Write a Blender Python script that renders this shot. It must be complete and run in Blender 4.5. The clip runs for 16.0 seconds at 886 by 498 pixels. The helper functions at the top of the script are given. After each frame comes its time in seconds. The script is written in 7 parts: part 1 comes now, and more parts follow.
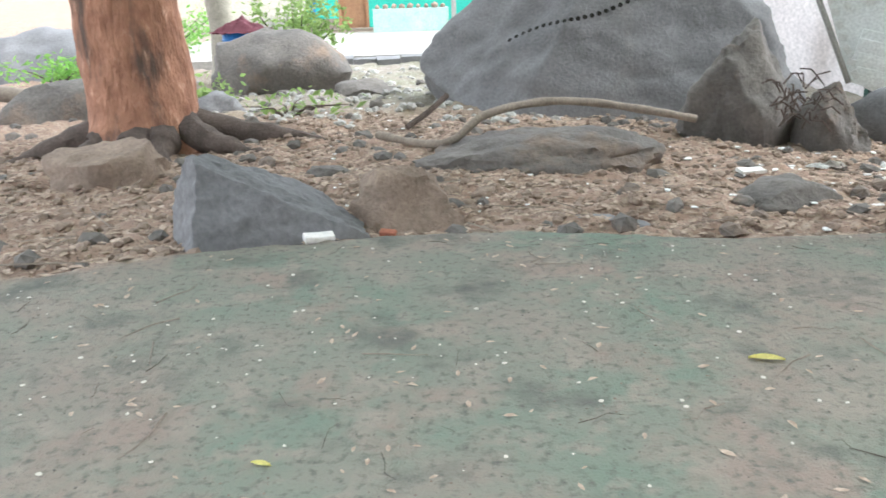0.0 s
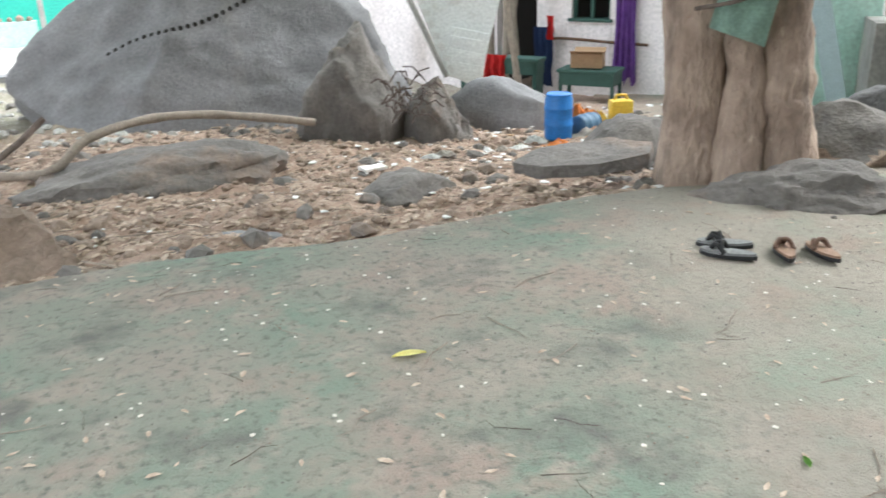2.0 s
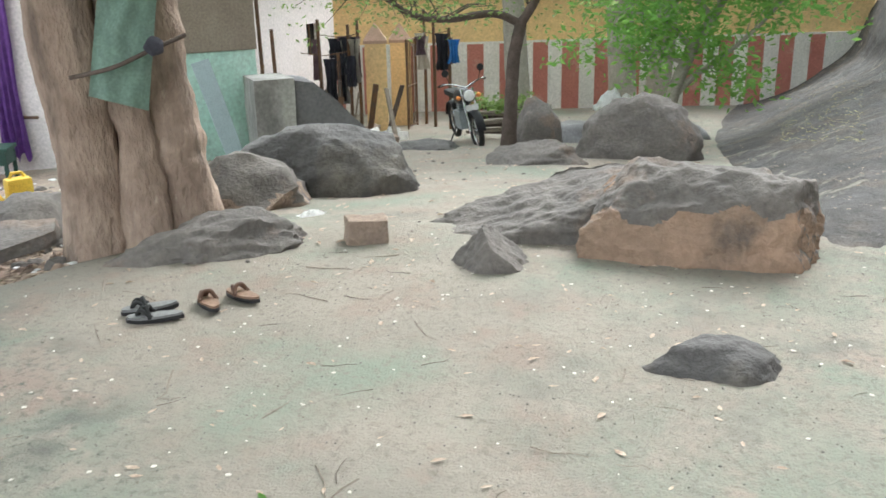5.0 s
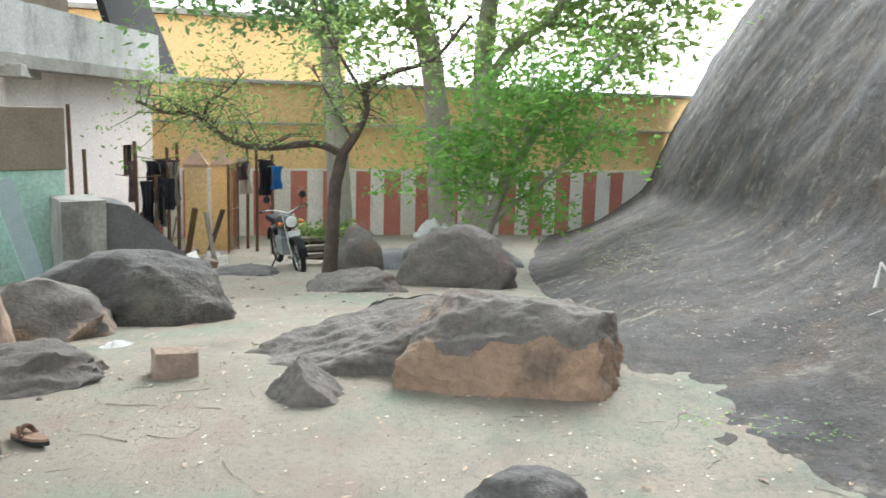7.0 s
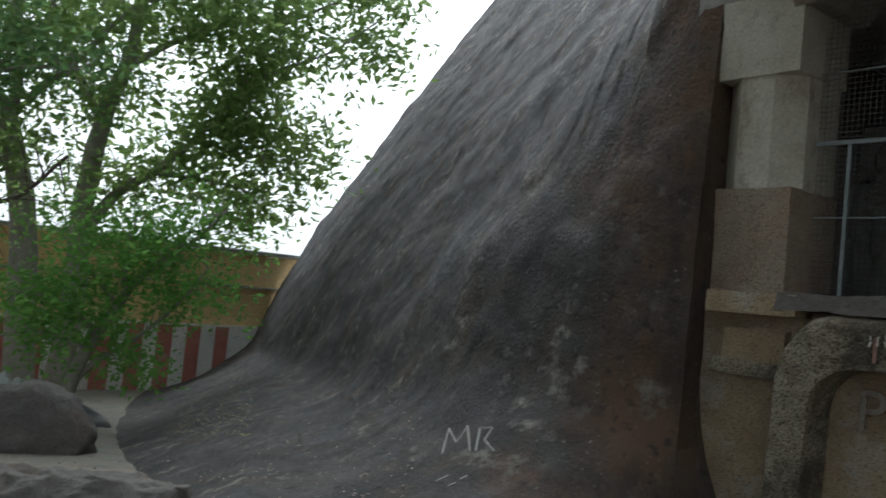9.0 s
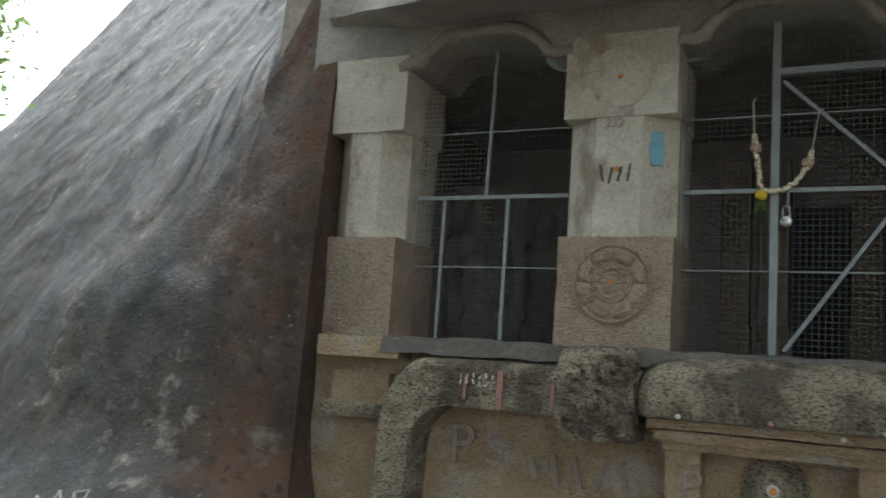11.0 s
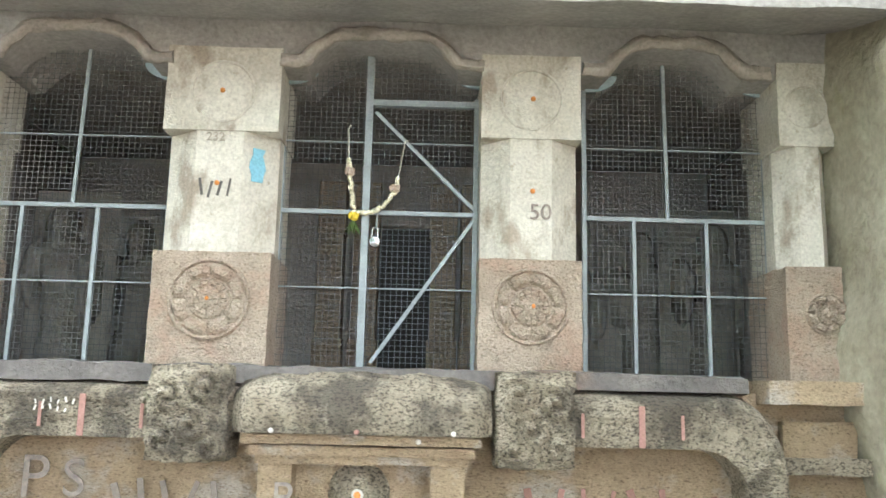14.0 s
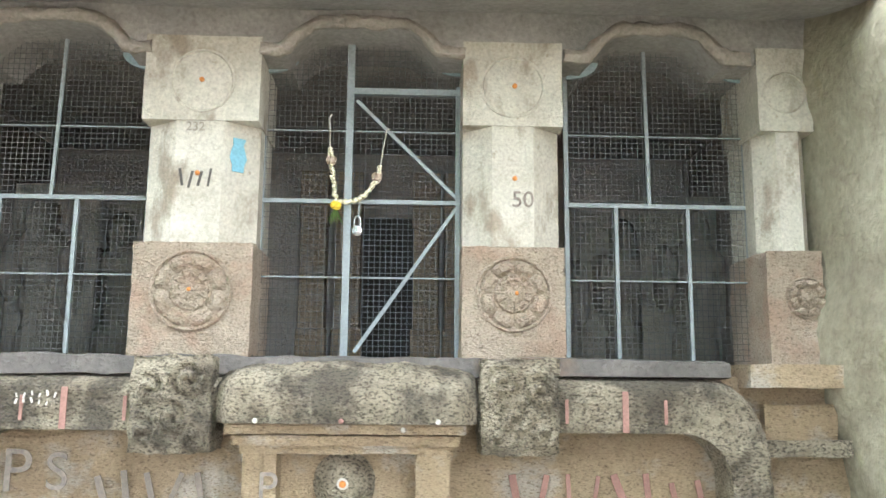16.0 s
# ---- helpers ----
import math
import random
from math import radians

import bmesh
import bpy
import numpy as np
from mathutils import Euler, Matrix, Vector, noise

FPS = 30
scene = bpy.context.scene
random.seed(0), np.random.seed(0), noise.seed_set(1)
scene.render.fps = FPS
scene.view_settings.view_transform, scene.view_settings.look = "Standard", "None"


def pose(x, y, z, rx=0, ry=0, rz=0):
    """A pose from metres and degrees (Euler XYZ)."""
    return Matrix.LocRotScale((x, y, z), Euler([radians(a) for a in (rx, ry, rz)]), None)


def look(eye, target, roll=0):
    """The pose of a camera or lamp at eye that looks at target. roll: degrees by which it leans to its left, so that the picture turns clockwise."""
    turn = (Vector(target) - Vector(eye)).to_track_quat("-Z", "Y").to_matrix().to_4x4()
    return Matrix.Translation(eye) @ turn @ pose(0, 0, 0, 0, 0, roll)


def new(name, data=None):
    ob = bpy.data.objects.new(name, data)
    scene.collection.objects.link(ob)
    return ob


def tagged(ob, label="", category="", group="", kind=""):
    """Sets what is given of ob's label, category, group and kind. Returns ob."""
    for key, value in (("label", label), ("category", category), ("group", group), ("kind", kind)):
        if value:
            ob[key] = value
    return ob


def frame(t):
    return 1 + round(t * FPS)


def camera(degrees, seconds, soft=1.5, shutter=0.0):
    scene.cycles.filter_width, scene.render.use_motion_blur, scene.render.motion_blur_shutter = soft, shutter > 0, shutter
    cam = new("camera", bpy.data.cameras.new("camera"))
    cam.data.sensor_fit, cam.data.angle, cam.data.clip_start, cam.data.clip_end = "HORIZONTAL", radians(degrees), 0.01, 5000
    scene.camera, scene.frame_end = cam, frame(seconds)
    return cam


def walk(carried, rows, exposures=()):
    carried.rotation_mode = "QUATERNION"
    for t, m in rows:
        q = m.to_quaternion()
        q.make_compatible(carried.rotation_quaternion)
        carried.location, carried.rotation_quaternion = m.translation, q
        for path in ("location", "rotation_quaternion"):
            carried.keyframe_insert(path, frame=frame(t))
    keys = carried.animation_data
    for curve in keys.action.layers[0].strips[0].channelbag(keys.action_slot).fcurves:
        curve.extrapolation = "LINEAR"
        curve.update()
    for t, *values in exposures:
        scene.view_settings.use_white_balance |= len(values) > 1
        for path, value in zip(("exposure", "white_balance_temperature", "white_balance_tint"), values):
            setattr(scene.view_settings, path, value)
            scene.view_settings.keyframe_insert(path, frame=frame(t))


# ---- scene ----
cam = camera(55.0, 16.0, soft=1.6, shutter=0.25)
PATH = [
    (0.0, pose(0.000, 0.000, 1.500, 69.80, 1.60, -0.60)),
    (0.5, pose(0.047, 0.050, 1.490, 69.40, 1.40, -5.30)),
    (1.0, pose(0.071, 0.073, 1.493, 68.90, 1.20, -10.10)),
    (1.5, pose(0.089, 0.113, 1.491, 68.80, 1.30, -16.30)),
    (2.0, pose(0.098, 0.148, 1.491, 69.50, 1.50, -25.60)),
    (2.5, pose(0.107, 0.161, 1.491, 70.10, 2.20, -34.60)),
    (3.0, pose(0.116, 0.147, 1.486, 70.30, 2.30, -43.90)),
    (3.5, pose(0.135, 0.134, 1.482, 69.90, 1.90, -50.80)),
    (4.0, pose(0.156, 0.122, 1.478, 69.80, 1.20, -56.60)),
    (6.5, pose(0.184, 0.065, 1.526, 78.70, -0.10, -71.70)),
    (7.0, pose(0.192, 0.052, 1.535, 81.00, -1.50, -75.30)),
    (7.5, pose(0.214, 0.021, 1.557, 83.50, -2.90, -80.30)),
    (8.0, pose(0.267, -0.020, 1.569, 86.90, -4.50, -87.80)),
    (8.5, pose(0.283, -0.058, 1.587, 90.00, -5.40, -94.60)),
    (9.0, pose(0.286, -0.084, 1.612, 92.90, -5.70, -100.80)),
    (9.5, pose(0.294, -0.092, 1.616, 95.60, -5.50, -107.20)),
    (10.0, pose(0.303, -0.105, 1.618, 96.70, -5.30, -113.00)),
    (12.5, pose(0.310, -0.093, 1.631, 99.70, -2.00, -144.70)),
    (13.0, pose(0.301, -0.095, 1.630, 100.20, -1.80, -148.40)),
    (13.5, pose(0.295, -0.098, 1.632, 100.30, -1.60, -150.90)),
    (14.0, pose(0.288, -0.101, 1.630, 100.30, -1.30, -152.60)),
    (14.5, pose(0.283, -0.101, 1.628, 100.10, -1.00, -153.60)),
    (15.0, pose(0.280, -0.103, 1.625, 99.90, -0.90, -153.90)),
    (15.5, pose(0.286, -0.107, 1.624, 99.70, -0.70, -153.80)),
    (16.0, pose(0.288, -0.107, 1.624, 99.60, -0.50, -153.60)),
]
EXPOSURES = [(0.0, 2.4, 5950, 7), (2.5, 2.55, 6100, 7), (4.2, 2.55, 6150, 7), (6.5, 2.55, 6100, 7), (7.5, 2.35, 6050, 6), (8.2, 1.6, 5900, 5), (9.0, 0.6, 5800, 4),
             (10.2, 0.3, 5800, 4), (11.2, 2.2, 5900, 6), (12.3, 3.55, 5850, 8), (13.0, 3.8, 5850, 8), (16.0, 3.95, 5850, 8)]
walk(cam, PATH, EXPOSURES)

# ---- light: a bright overcast sky ----
world = bpy.data.worlds.new("overcast_sky")
scene.world = world
world.use_nodes = True
wn = world.node_tree.nodes
sky = wn.new("ShaderNodeTexSky")
sky.sky_type, sky.sun_disc = "NISHITA", False
sky.sun_elevation, sky.sun_rotation = radians(42), radians(92)
sky.air_density, sky.dust_density, sky.ozone_density = 1.0, 4.0, 1.0
grey = wn.new("ShaderNodeHueSaturation")
grey.inputs["Saturation"].default_value = 0.15
world.node_tree.links.new(sky.outputs[0], grey.inputs["Color"])
cloud = wn.new("ShaderNodeMix")
cloud.data_type = "RGBA"
cloud.inputs[0].default_value = 0.6
cloud.inputs[7].default_value = (4.2, 4.3, 4.4, 1)
world.node_tree.links.new(grey.outputs[0], cloud.inputs[6])
world.node_tree.links.new(cloud.outputs[2], wn["Background"].inputs["Color"])
wn["Background"].inputs["Strength"].default_value = 0.15
sun_data = bpy.data.lights.new("sun", "SUN")
sun_data.energy, sun_data.angle, sun_data.color = 0.7, radians(40), (1.0, 0.96, 0.9)
sun_lamp = new("sun", sun_data)
sun_lamp.matrix_world = look((0, 0, 0), (-0.74 * math.sin(radians(92)), -0.74 * math.cos(radians(92)), -0.67))


# ---- materials ----
def surf(name, base, other, scale=3.0, rough=0.85, bump=0.3, bump_scale=40.0, stain=None, stain_scale=0.8,
         stain_at=0.55, stain_amount=0.7, streak=0.0, fleck=None, fleck_scale=30.0, fleck_at=0.68, metallic=0.0, grain_z=1.0, deep=0.02):
    """A worn surface: two tones in large patches, a stain with its own shape, flecks, fine grain and relief."""
    m = bpy.data.materials.new(name)
    m.use_nodes = True
    nt = m.node_tree
    b = nt.nodes["Principled BSDF"]
    b.inputs["Roughness"].default_value, b.inputs["Metallic"].default_value = rough, metallic
    b.inputs["Specular IOR Level"].default_value = 0.3
    co = nt.nodes.new("ShaderNodeTexCoord").outputs["Object"]
    info = nt.nodes.new("ShaderNodeObjectInfo")
    shift = nt.nodes.new("ShaderNodeVectorMath")
    shift.operation = "MULTIPLY_ADD"
    nt.links.new(info.outputs["Random"], shift.inputs[1])
    shift.inputs[0].default_value = (17.0, 9.0, 23.0)
    nt.links.new(co, shift.inputs[2])
    co = fine = shift.outputs[0]
    if grain_z != 1.0:
        squash = nt.nodes.new("ShaderNodeMapping")
        squash.inputs["Scale"].default_value = (1, 1, grain_z)
        nt.links.new(co, squash.inputs["Vector"])
        fine = squash.outputs[0]

    def tex(sc, detail=6, vec=None):
        n = nt.nodes.new("ShaderNodeTexNoise")
        n.inputs["Scale"].default_value, n.inputs["Detail"].default_value = sc, detail
        n.inputs["Roughness"].default_value = 0.62
        nt.links.new(vec or co, n.inputs["Vector"])
        return n.outputs["Fac"]

    def ramp(fac, lo, hi):
        n = nt.nodes.new("ShaderNodeMapRange")
        n.inputs["From Min"].default_value, n.inputs["From Max"].default_value = lo, hi
        nt.links.new(fac, n.inputs["Value"])
        return n.outputs[0]

    def mix(fac, a, c, amount=1.0):
        n = nt.nodes.new("ShaderNodeMix")
        n.data_type = "RGBA"
        if amount < 1:
            k = nt.nodes.new("ShaderNodeMath")
            k.operation = "MULTIPLY"
            k.inputs[1].default_value = amount
            nt.links.new(fac, k.inputs[0])
            fac = k.outputs[0]
        nt.links.new(fac, n.inputs[0])
        for val, sock in ((a, n.inputs[6]), (c, n.inputs[7])):
            if isinstance(val, tuple):
                sock.default_value = (*val, 1)
            else:
                nt.links.new(val, sock)
        return n.outputs[2]

    col = mix(ramp(tex(scale), 0.35, 0.68), base, other)
    if stain:
        vec = None
        if streak:
            mp = nt.nodes.new("ShaderNodeMapping")
            mp.inputs["Scale"].default_value = (1, 1, streak)
            nt.links.new(co, mp.inputs["Vector"])
            vec = mp.outputs[0]
        col = mix(ramp(tex(stain_scale, 8, vec), stain_at, stain_at + 0.12), col, stain, stain_amount)
    if fleck:
        col = mix(ramp(tex(fleck_scale, 6, fine), fleck_at, fleck_at + 0.1), col, fleck, 0.8)
    grain = tex(bump_scale, 4, fine)
    hs = nt.nodes.new("ShaderNodeHueSaturation")
    nt.links.new(col, hs.inputs["Color"])
    nt.links.new(ramp(grain, -0.6, 1.6), hs.inputs["Value"])
    mul = nt.nodes.new("ShaderNodeMath")
    mul.operation = "MULTIPLY"
    mul.inputs[1].default_value = 2.0
    nt.links.new(hs.inputs["Value"].links[0].from_socket, mul.inputs[0])
    nt.links.new(mul.outputs[0], hs.inputs["Value"])
    nt.links.new(hs.outputs[0], b.inputs["Base Color"])
    if bump:
        bn = nt.nodes.new("ShaderNodeBump")
        bn.inputs["Strength"].default_value, bn.inputs["Distance"].default_value = bump, deep
        add = nt.nodes.new("ShaderNodeMath")
        add.operation = "ADD"
        nt.links.new(grain, add.inputs[0])
        nt.links.new(tex(bump_scale * 0.25, 5, fine), add.inputs[1])
        nt.links.new(add.outputs[0], bn.inputs["Height"])
        nt.links.new(bn.outputs[0], b.inputs["Normal"])
    return m


def plain(name, col, rough=0.6, metallic=0.0, vary=0.15):
    c2 = tuple(v * (1 - vary) for v in col)
    return surf(name, col, c2, 8.0, rough, 0.08, 60.0, metallic=metallic)


SLATE = surf("slate_rock", (0.205, 0.2, 0.205), (0.14, 0.137, 0.14), 1.5, 0.8, 0.35, 30, (0.24, 0.22, 0.2), 0.9, 0.58, 0.6, 0.4, (0.42, 0.41, 0.39), 9, 0.74)
GREYROCK = surf("grey_rock", (0.17, 0.152, 0.138), (0.105, 0.096, 0.09), 2.2, 0.88, 0.6, 26, (0.27, 0.19, 0.14), 1.1, 0.55, 0.7, 0, (0.4, 0.38, 0.35), 16, 0.72)
BROWNROCK = surf("brown_rock", (0.31, 0.235, 0.185), (0.2, 0.152, 0.12), 3.0, 0.92, 0.8, 30, (0.36, 0.27, 0.2), 2.0, 0.55, 0.6)
REDROCK = surf("broken_red_rock", (0.33, 0.22, 0.155), (0.22, 0.16, 0.12), 2.0, 0.92, 1.0, 20, (0.1, 0.085, 0.076), 1.9, 0.5, 0.85, 0.7, (0.4, 0.36, 0.32), 14, 0.74)
HILLROCK = surf("hill_rock", (0.105, 0.098, 0.094), (0.05, 0.047, 0.046), 0.8, 0.74, 0.6, 22, (0.17, 0.148, 0.12), 1.1, 0.54, 0.65, 0.35, (0.3, 0.28, 0.245), 9, 0.66, deep=0.03)
MOSSROCK = surf("mossy_rock", (0.36, 0.325, 0.24), (0.235, 0.205, 0.145), 1.4, 0.92, 0.9, 18, (0.22, 0.215, 0.09), 2.2, 0.58, 0.7, 0.5, (0.5, 0.48, 0.43), 12, 0.72)
CUTSTONE = surf("dressed_stone", (0.57, 0.535, 0.455), (0.44, 0.4, 0.325), 3.0, 0.9, 0.4, 50, (0.25, 0.195, 0.14), 4.0, 0.53, 0.75, 0.55, (0.3, 0.25, 0.19), 22, 0.62)
CARVED = surf("carved_weathered_stone", (0.6, 0.52, 0.385), (0.39, 0.32, 0.225), 5.0, 0.95, 1.0, 55, (0.1, 0.084, 0.068), 2.8, 0.47, 0.78, 0.8, (0.085, 0.07, 0.055), 46, 0.5, grain_z=1.8, deep=0.055)
PANELSTONE = surf("panel_stone", (0.57, 0.44, 0.285), (0.41, 0.3, 0.19), 3.0, 0.95, 0.9, 55, (0.57, 0.51, 0.43), 3.2, 0.52, 0.8, 1.2, (0.2, 0.14, 0.092), 48, 0.54, grain_z=2.2, deep=0.035)
BLOCKSTONE = surf("weathered_block_stone", (0.59, 0.485, 0.375), (0.42, 0.33, 0.245), 4.0, 0.93, 0.9, 60, (0.5, 0.34, 0.245), 3.6, 0.5, 0.65, 1.0, (0.2, 0.15, 0.105), 55, 0.55, grain_z=1.6, deep=0.04)
SOOTSTONE = surf("soot_blackened_stone", (0.36, 0.335, 0.305), (0.24, 0.225, 0.208), 1.8, 0.92, 0.5, 30, (0.3, 0.27, 0.235), 1.6, 0.56, 0.6, 0.6)
DARKSTONE = surf("brown_grey_stone", (0.38, 0.335, 0.285), (0.25, 0.22, 0.19), 3.0, 0.95, 0.5, 40, (0.2, 0.17, 0.14), 2.6, 0.54, 0.7)
BARKRED = surf("red_bark", (0.42, 0.22, 0.145), (0.27, 0.13, 0.085), 6.0, 0.95, 1.0, 12, (0.085, 0.065, 0.055), 3.2, 0.5, 0.9, 0.25, (0.52, 0.33, 0.24), 12, 0.6, grain_z=0.35, deep=0.06)
BARKGREY = surf("grey_bark", (0.35, 0.265, 0.21), (0.22, 0.16, 0.125), 3.5, 0.92, 0.9, 20, (0.11, 0.085, 0.07), 4.0, 0.54, 0.75, 0.18, (0.42, 0.35, 0.28), 16, 0.64, grain_z=0.4, deep=0.04)
BARKDARK = surf("dark_bark", (0.075, 0.058, 0.05), (0.13, 0.1, 0.085), 6.0, 0.95, 0.6, 40)
BARKPALE = surf("pale_bark", (0.36, 0.33, 0.28), (0.26, 0.24, 0.2), 5.0, 0.92, 0.4, 30)
DRYWOOD = surf("dry_wood", (0.3, 0.25, 0.205), (0.2, 0.165, 0.135), 8.0, 0.9, 0.4, 50)
YELLOWWALL = surf("ochre_plaster", (0.78, 0.55, 0.27), (0.7, 0.5, 0.27), 0.6, 0.9, 0.15, 20, (0.45, 0.36, 0.24), 0.5, 0.6, 0.6, 0.3)
WHITEWASH = surf("dirty_whitewash", (0.78, 0.75, 0.72), (0.68, 0.65, 0.62), 1.2, 0.9, 0.15, 20, (0.36, 0.33, 0.3), 0.9, 0.6, 0.6, 0.3)
PINKWALL = surf("pinkish_whitewash", (0.8, 0.74, 0.74), (0.72, 0.66, 0.66), 1.0, 0.9, 0.15, 20, (0.42, 0.36, 0.33), 0.7, 0.58, 0.7, 0.3)
REDPAINT = surf("faded_red_paint", (0.5, 0.2, 0.16), (0.42, 0.16, 0.13), 2.0, 0.85, 0.15, 24, (0.55, 0.38, 0.33), 2.5, 0.56, 0.6)
TURQ = surf("turquoise_plaster", (0.4, 0.62, 0.54), (0.5, 0.67, 0.6), 1.3, 0.85, 0.15, 20, (0.5, 0.53, 0.47), 0.9, 0.55, 0.7, 0.3)
TURQBRIGHT = surf("bright_turquoise_paint", (0.06, 0.48, 0.37), (0.05, 0.4, 0.32), 1.0, 0.7, 0.1, 20, (0.25, 0.42, 0.36), 0.8, 0.62, 0.6)
CONCRETE = surf("weathered_concrete", (0.4, 0.39, 0.36), (0.3, 0.29, 0.27), 2.0, 0.92, 0.35, 30, (0.14, 0.13, 0.125), 1.2, 0.56, 0.8, 0.4)
BROWNPLASTER = surf("brown_plaster", (0.3, 0.25, 0.2), (0.24, 0.195, 0.155), 2.0, 0.92, 0.3, 30)
# near-black colour that stands for the shade inside rooms, windows and holes
SHADEBLACK = plain("interior_shade_black", (0.02, 0.018, 0.016), 0.9)
WOODDOOR = surf("wooden_door_paint", (0.4, 0.22, 0.12), (0.3, 0.16, 0.09), 4.0, 0.7, 0.2, 30)
STEEL = surf("grey_painted_steel", (0.3, 0.33, 0.34), (0.24, 0.265, 0.27), 6.0, 0.55, 0.1, 60, (0.2, 0.14, 0.1), 4.0, 0.66, 0.6)
RUST = surf("rusty_iron", (0.13, 0.09, 0.07), (0.2, 0.11, 0.06), 8.0, 0.8, 0.3, 60, metallic=0.4)
WIRE = plain("wire_mesh_steel", (0.14, 0.15, 0.155), 0.5, 0.6)
SHEETMETAL = surf("white_painted_sheet", (0.86, 0.87, 0.86), (0.78, 0.8, 0.79), 1.5, 0.5, 0.1, 30, (0.4, 0.36, 0.3), 1.5, 0.62, 0.6)
BLUEPLASTIC = plain("blue_plastic", (0.03, 0.17, 0.48), 0.4)
ORANGECLOTH = plain("orange_cloth", (0.72, 0.26, 0.07), 0.9, 0, 0.3)
YELLOWPLASTIC = plain("yellow_plastic", (0.68, 0.47, 0.06), 0.45)
REDCLOTH = plain("red_cloth", (0.62, 0.03, 0.03), 0.9, 0, 0.3)
PURPLECLOTH = plain("purple_cloth", (0.25, 0.11, 0.42), 0.9, 0, 0.35)
GREENSHEET = plain("faded_green_sheet", (0.26, 0.37, 0.31), 0.7, 0, 0.2)
WHITEPLASTIC = plain("white_plastic", (0.78, 0.78, 0.76), 0.5)
DARKGREEN = plain("dark_green_paint", (0.04, 0.09, 0.075), 0.6)
CARD = plain("brown_cardboard", (0.34, 0.22, 0.13), 0.9)
BLACKPAINT = plain("black_paint", (0.02, 0.02, 0.022), 0.4)
CHROME = plain("chrome", (0.4, 0.4, 0.4), 0.25, 1.0)
RUBBER = plain("black_rubber", (0.022, 0.022, 0.022), 0.8)
TANLEATHER = plain("tan_rubber", (0.23, 0.145, 0.1), 0.7)
GREYRUBBER = plain("grey_rubber", (0.2, 0.2, 0.2), 0.7)
DARKCLOTH = plain("dark_cloth", (0.06, 0.06, 0.075), 0.95, 0, 0.4)
PALECLOTH = plain("pale_cloth", (0.5, 0.46, 0.4), 0.95, 0, 0.3)
BLUECLOTH = plain("blue_cloth", (0.07, 0.22, 0.45), 0.95, 0, 0.3)
MARKBLACK = plain("black_marking_paint", (0.11, 0.1, 0.09), 0.8)
MARKGREY = plain("grey_marking_paint", (0.24, 0.2, 0.165), 0.8)
CUTDARK = plain("faint_grey_paint", (0.36, 0.32, 0.265), 0.85)
WORNMARK = surf("worn_dark_paint", (0.17, 0.14, 0.125), (0.32, 0.27, 0.22), 30, 0.85, 0.1)
MARKRED = plain("red_marking_paint", (0.34, 0.19, 0.155), 0.8)
MARKWHITE = plain("white_marking_paint", (0.62, 0.57, 0.5), 0.8)
CHALK = plain("chalk", (0.34, 0.33, 0.3), 0.9)
MARKBLUE = plain("light_blue_paint", (0.22, 0.45, 0.55), 0.7)
ORANGEMARK = plain("orange_paste", (0.62, 0.25, 0.07), 0.8)
BLUEGREY = plain("pale_blue_paint", (0.35, 0.43, 0.45), 0.6)
FLOWERWHITE = plain("cream_petals", (0.72, 0.66, 0.48), 0.8)
FLOWERYELLOW = plain("yellow_petals", (0.75, 0.55, 0.05), 0.8)
DRYLEAF = surf("dry_leaves", (0.34, 0.25, 0.19), (0.48, 0.385, 0.305), 20, 0.9, 0.1)
YELLOWLEAF = plain("yellow_leaf", (0.82, 0.76, 0.3), 0.7)


def leaf_material(name, a, b):
    m = bpy.data.materials.new(name)
    m.use_nodes = True
    nt = m.node_tree
    bs = nt.nodes["Principled BSDF"]
    geo = nt.nodes.new("ShaderNodeNewGeometry")
    mx = nt.nodes.new("ShaderNodeMix")
    mx.data_type = "RGBA"
    nt.links.new(geo.outputs["Random Per Island"], mx.inputs[0])
    mx.inputs[6].default_value, mx.inputs[7].default_value = (*a, 1), (*b, 1)
    nt.links.new(mx.outputs[2], bs.inputs["Base Color"])
    bs.inputs["Roughness"].default_value = 0.42
    tr = nt.nodes.new("ShaderNodeBsdfTranslucent")
    nt.links.new(mx.outputs[2], tr.inputs["Color"])
    ms = nt.nodes.new("ShaderNodeMixShader")
    ms.inputs[0].default_value = 0.76
    nt.links.new(bs.outputs[0], ms.inputs[1])
    nt.links.new(tr.outputs[0], ms.inputs[2])
    nt.links.new(ms.outputs[0], nt.nodes["Material Output"].inputs["Surface"])
    return m


LEAFGREEN = leaf_material("green_leaves", (0.17, 0.26, 0.08), (0.3, 0.41, 0.14))
LEAFDARK = leaf_material("deep_green_leaves", (0.11, 0.2, 0.075), (0.19, 0.31, 0.115))
LEAFBRIGHT = leaf_material("fresh_green_leaves", (0.16, 0.35, 0.08), (0.28, 0.48, 0.12))


# ---- building helpers ----
def rng(seed):
    return random.Random(seed)


def mesh_of(bm, name, mat, smooth=False):
    me = bpy.data.meshes.new(name)
    bm.normal_update()
    bm.to_mesh(me)
    bm.free()
    if mat:
        me.materials.append(mat)
    if smooth:
        me.polygons.foreach_set("use_smooth", [True] * len(me.polygons))
        me.set_sharp_from_angle(angle=radians(46))
    return me


def part(name, bm, mat, parent, label="", smooth=False):
    """Links a bmesh as one mesh under a thing or a part."""
    ob = new(name, mesh_of(bm, name, mat, smooth))
    ob.parent = parent
    return tagged(ob, label)


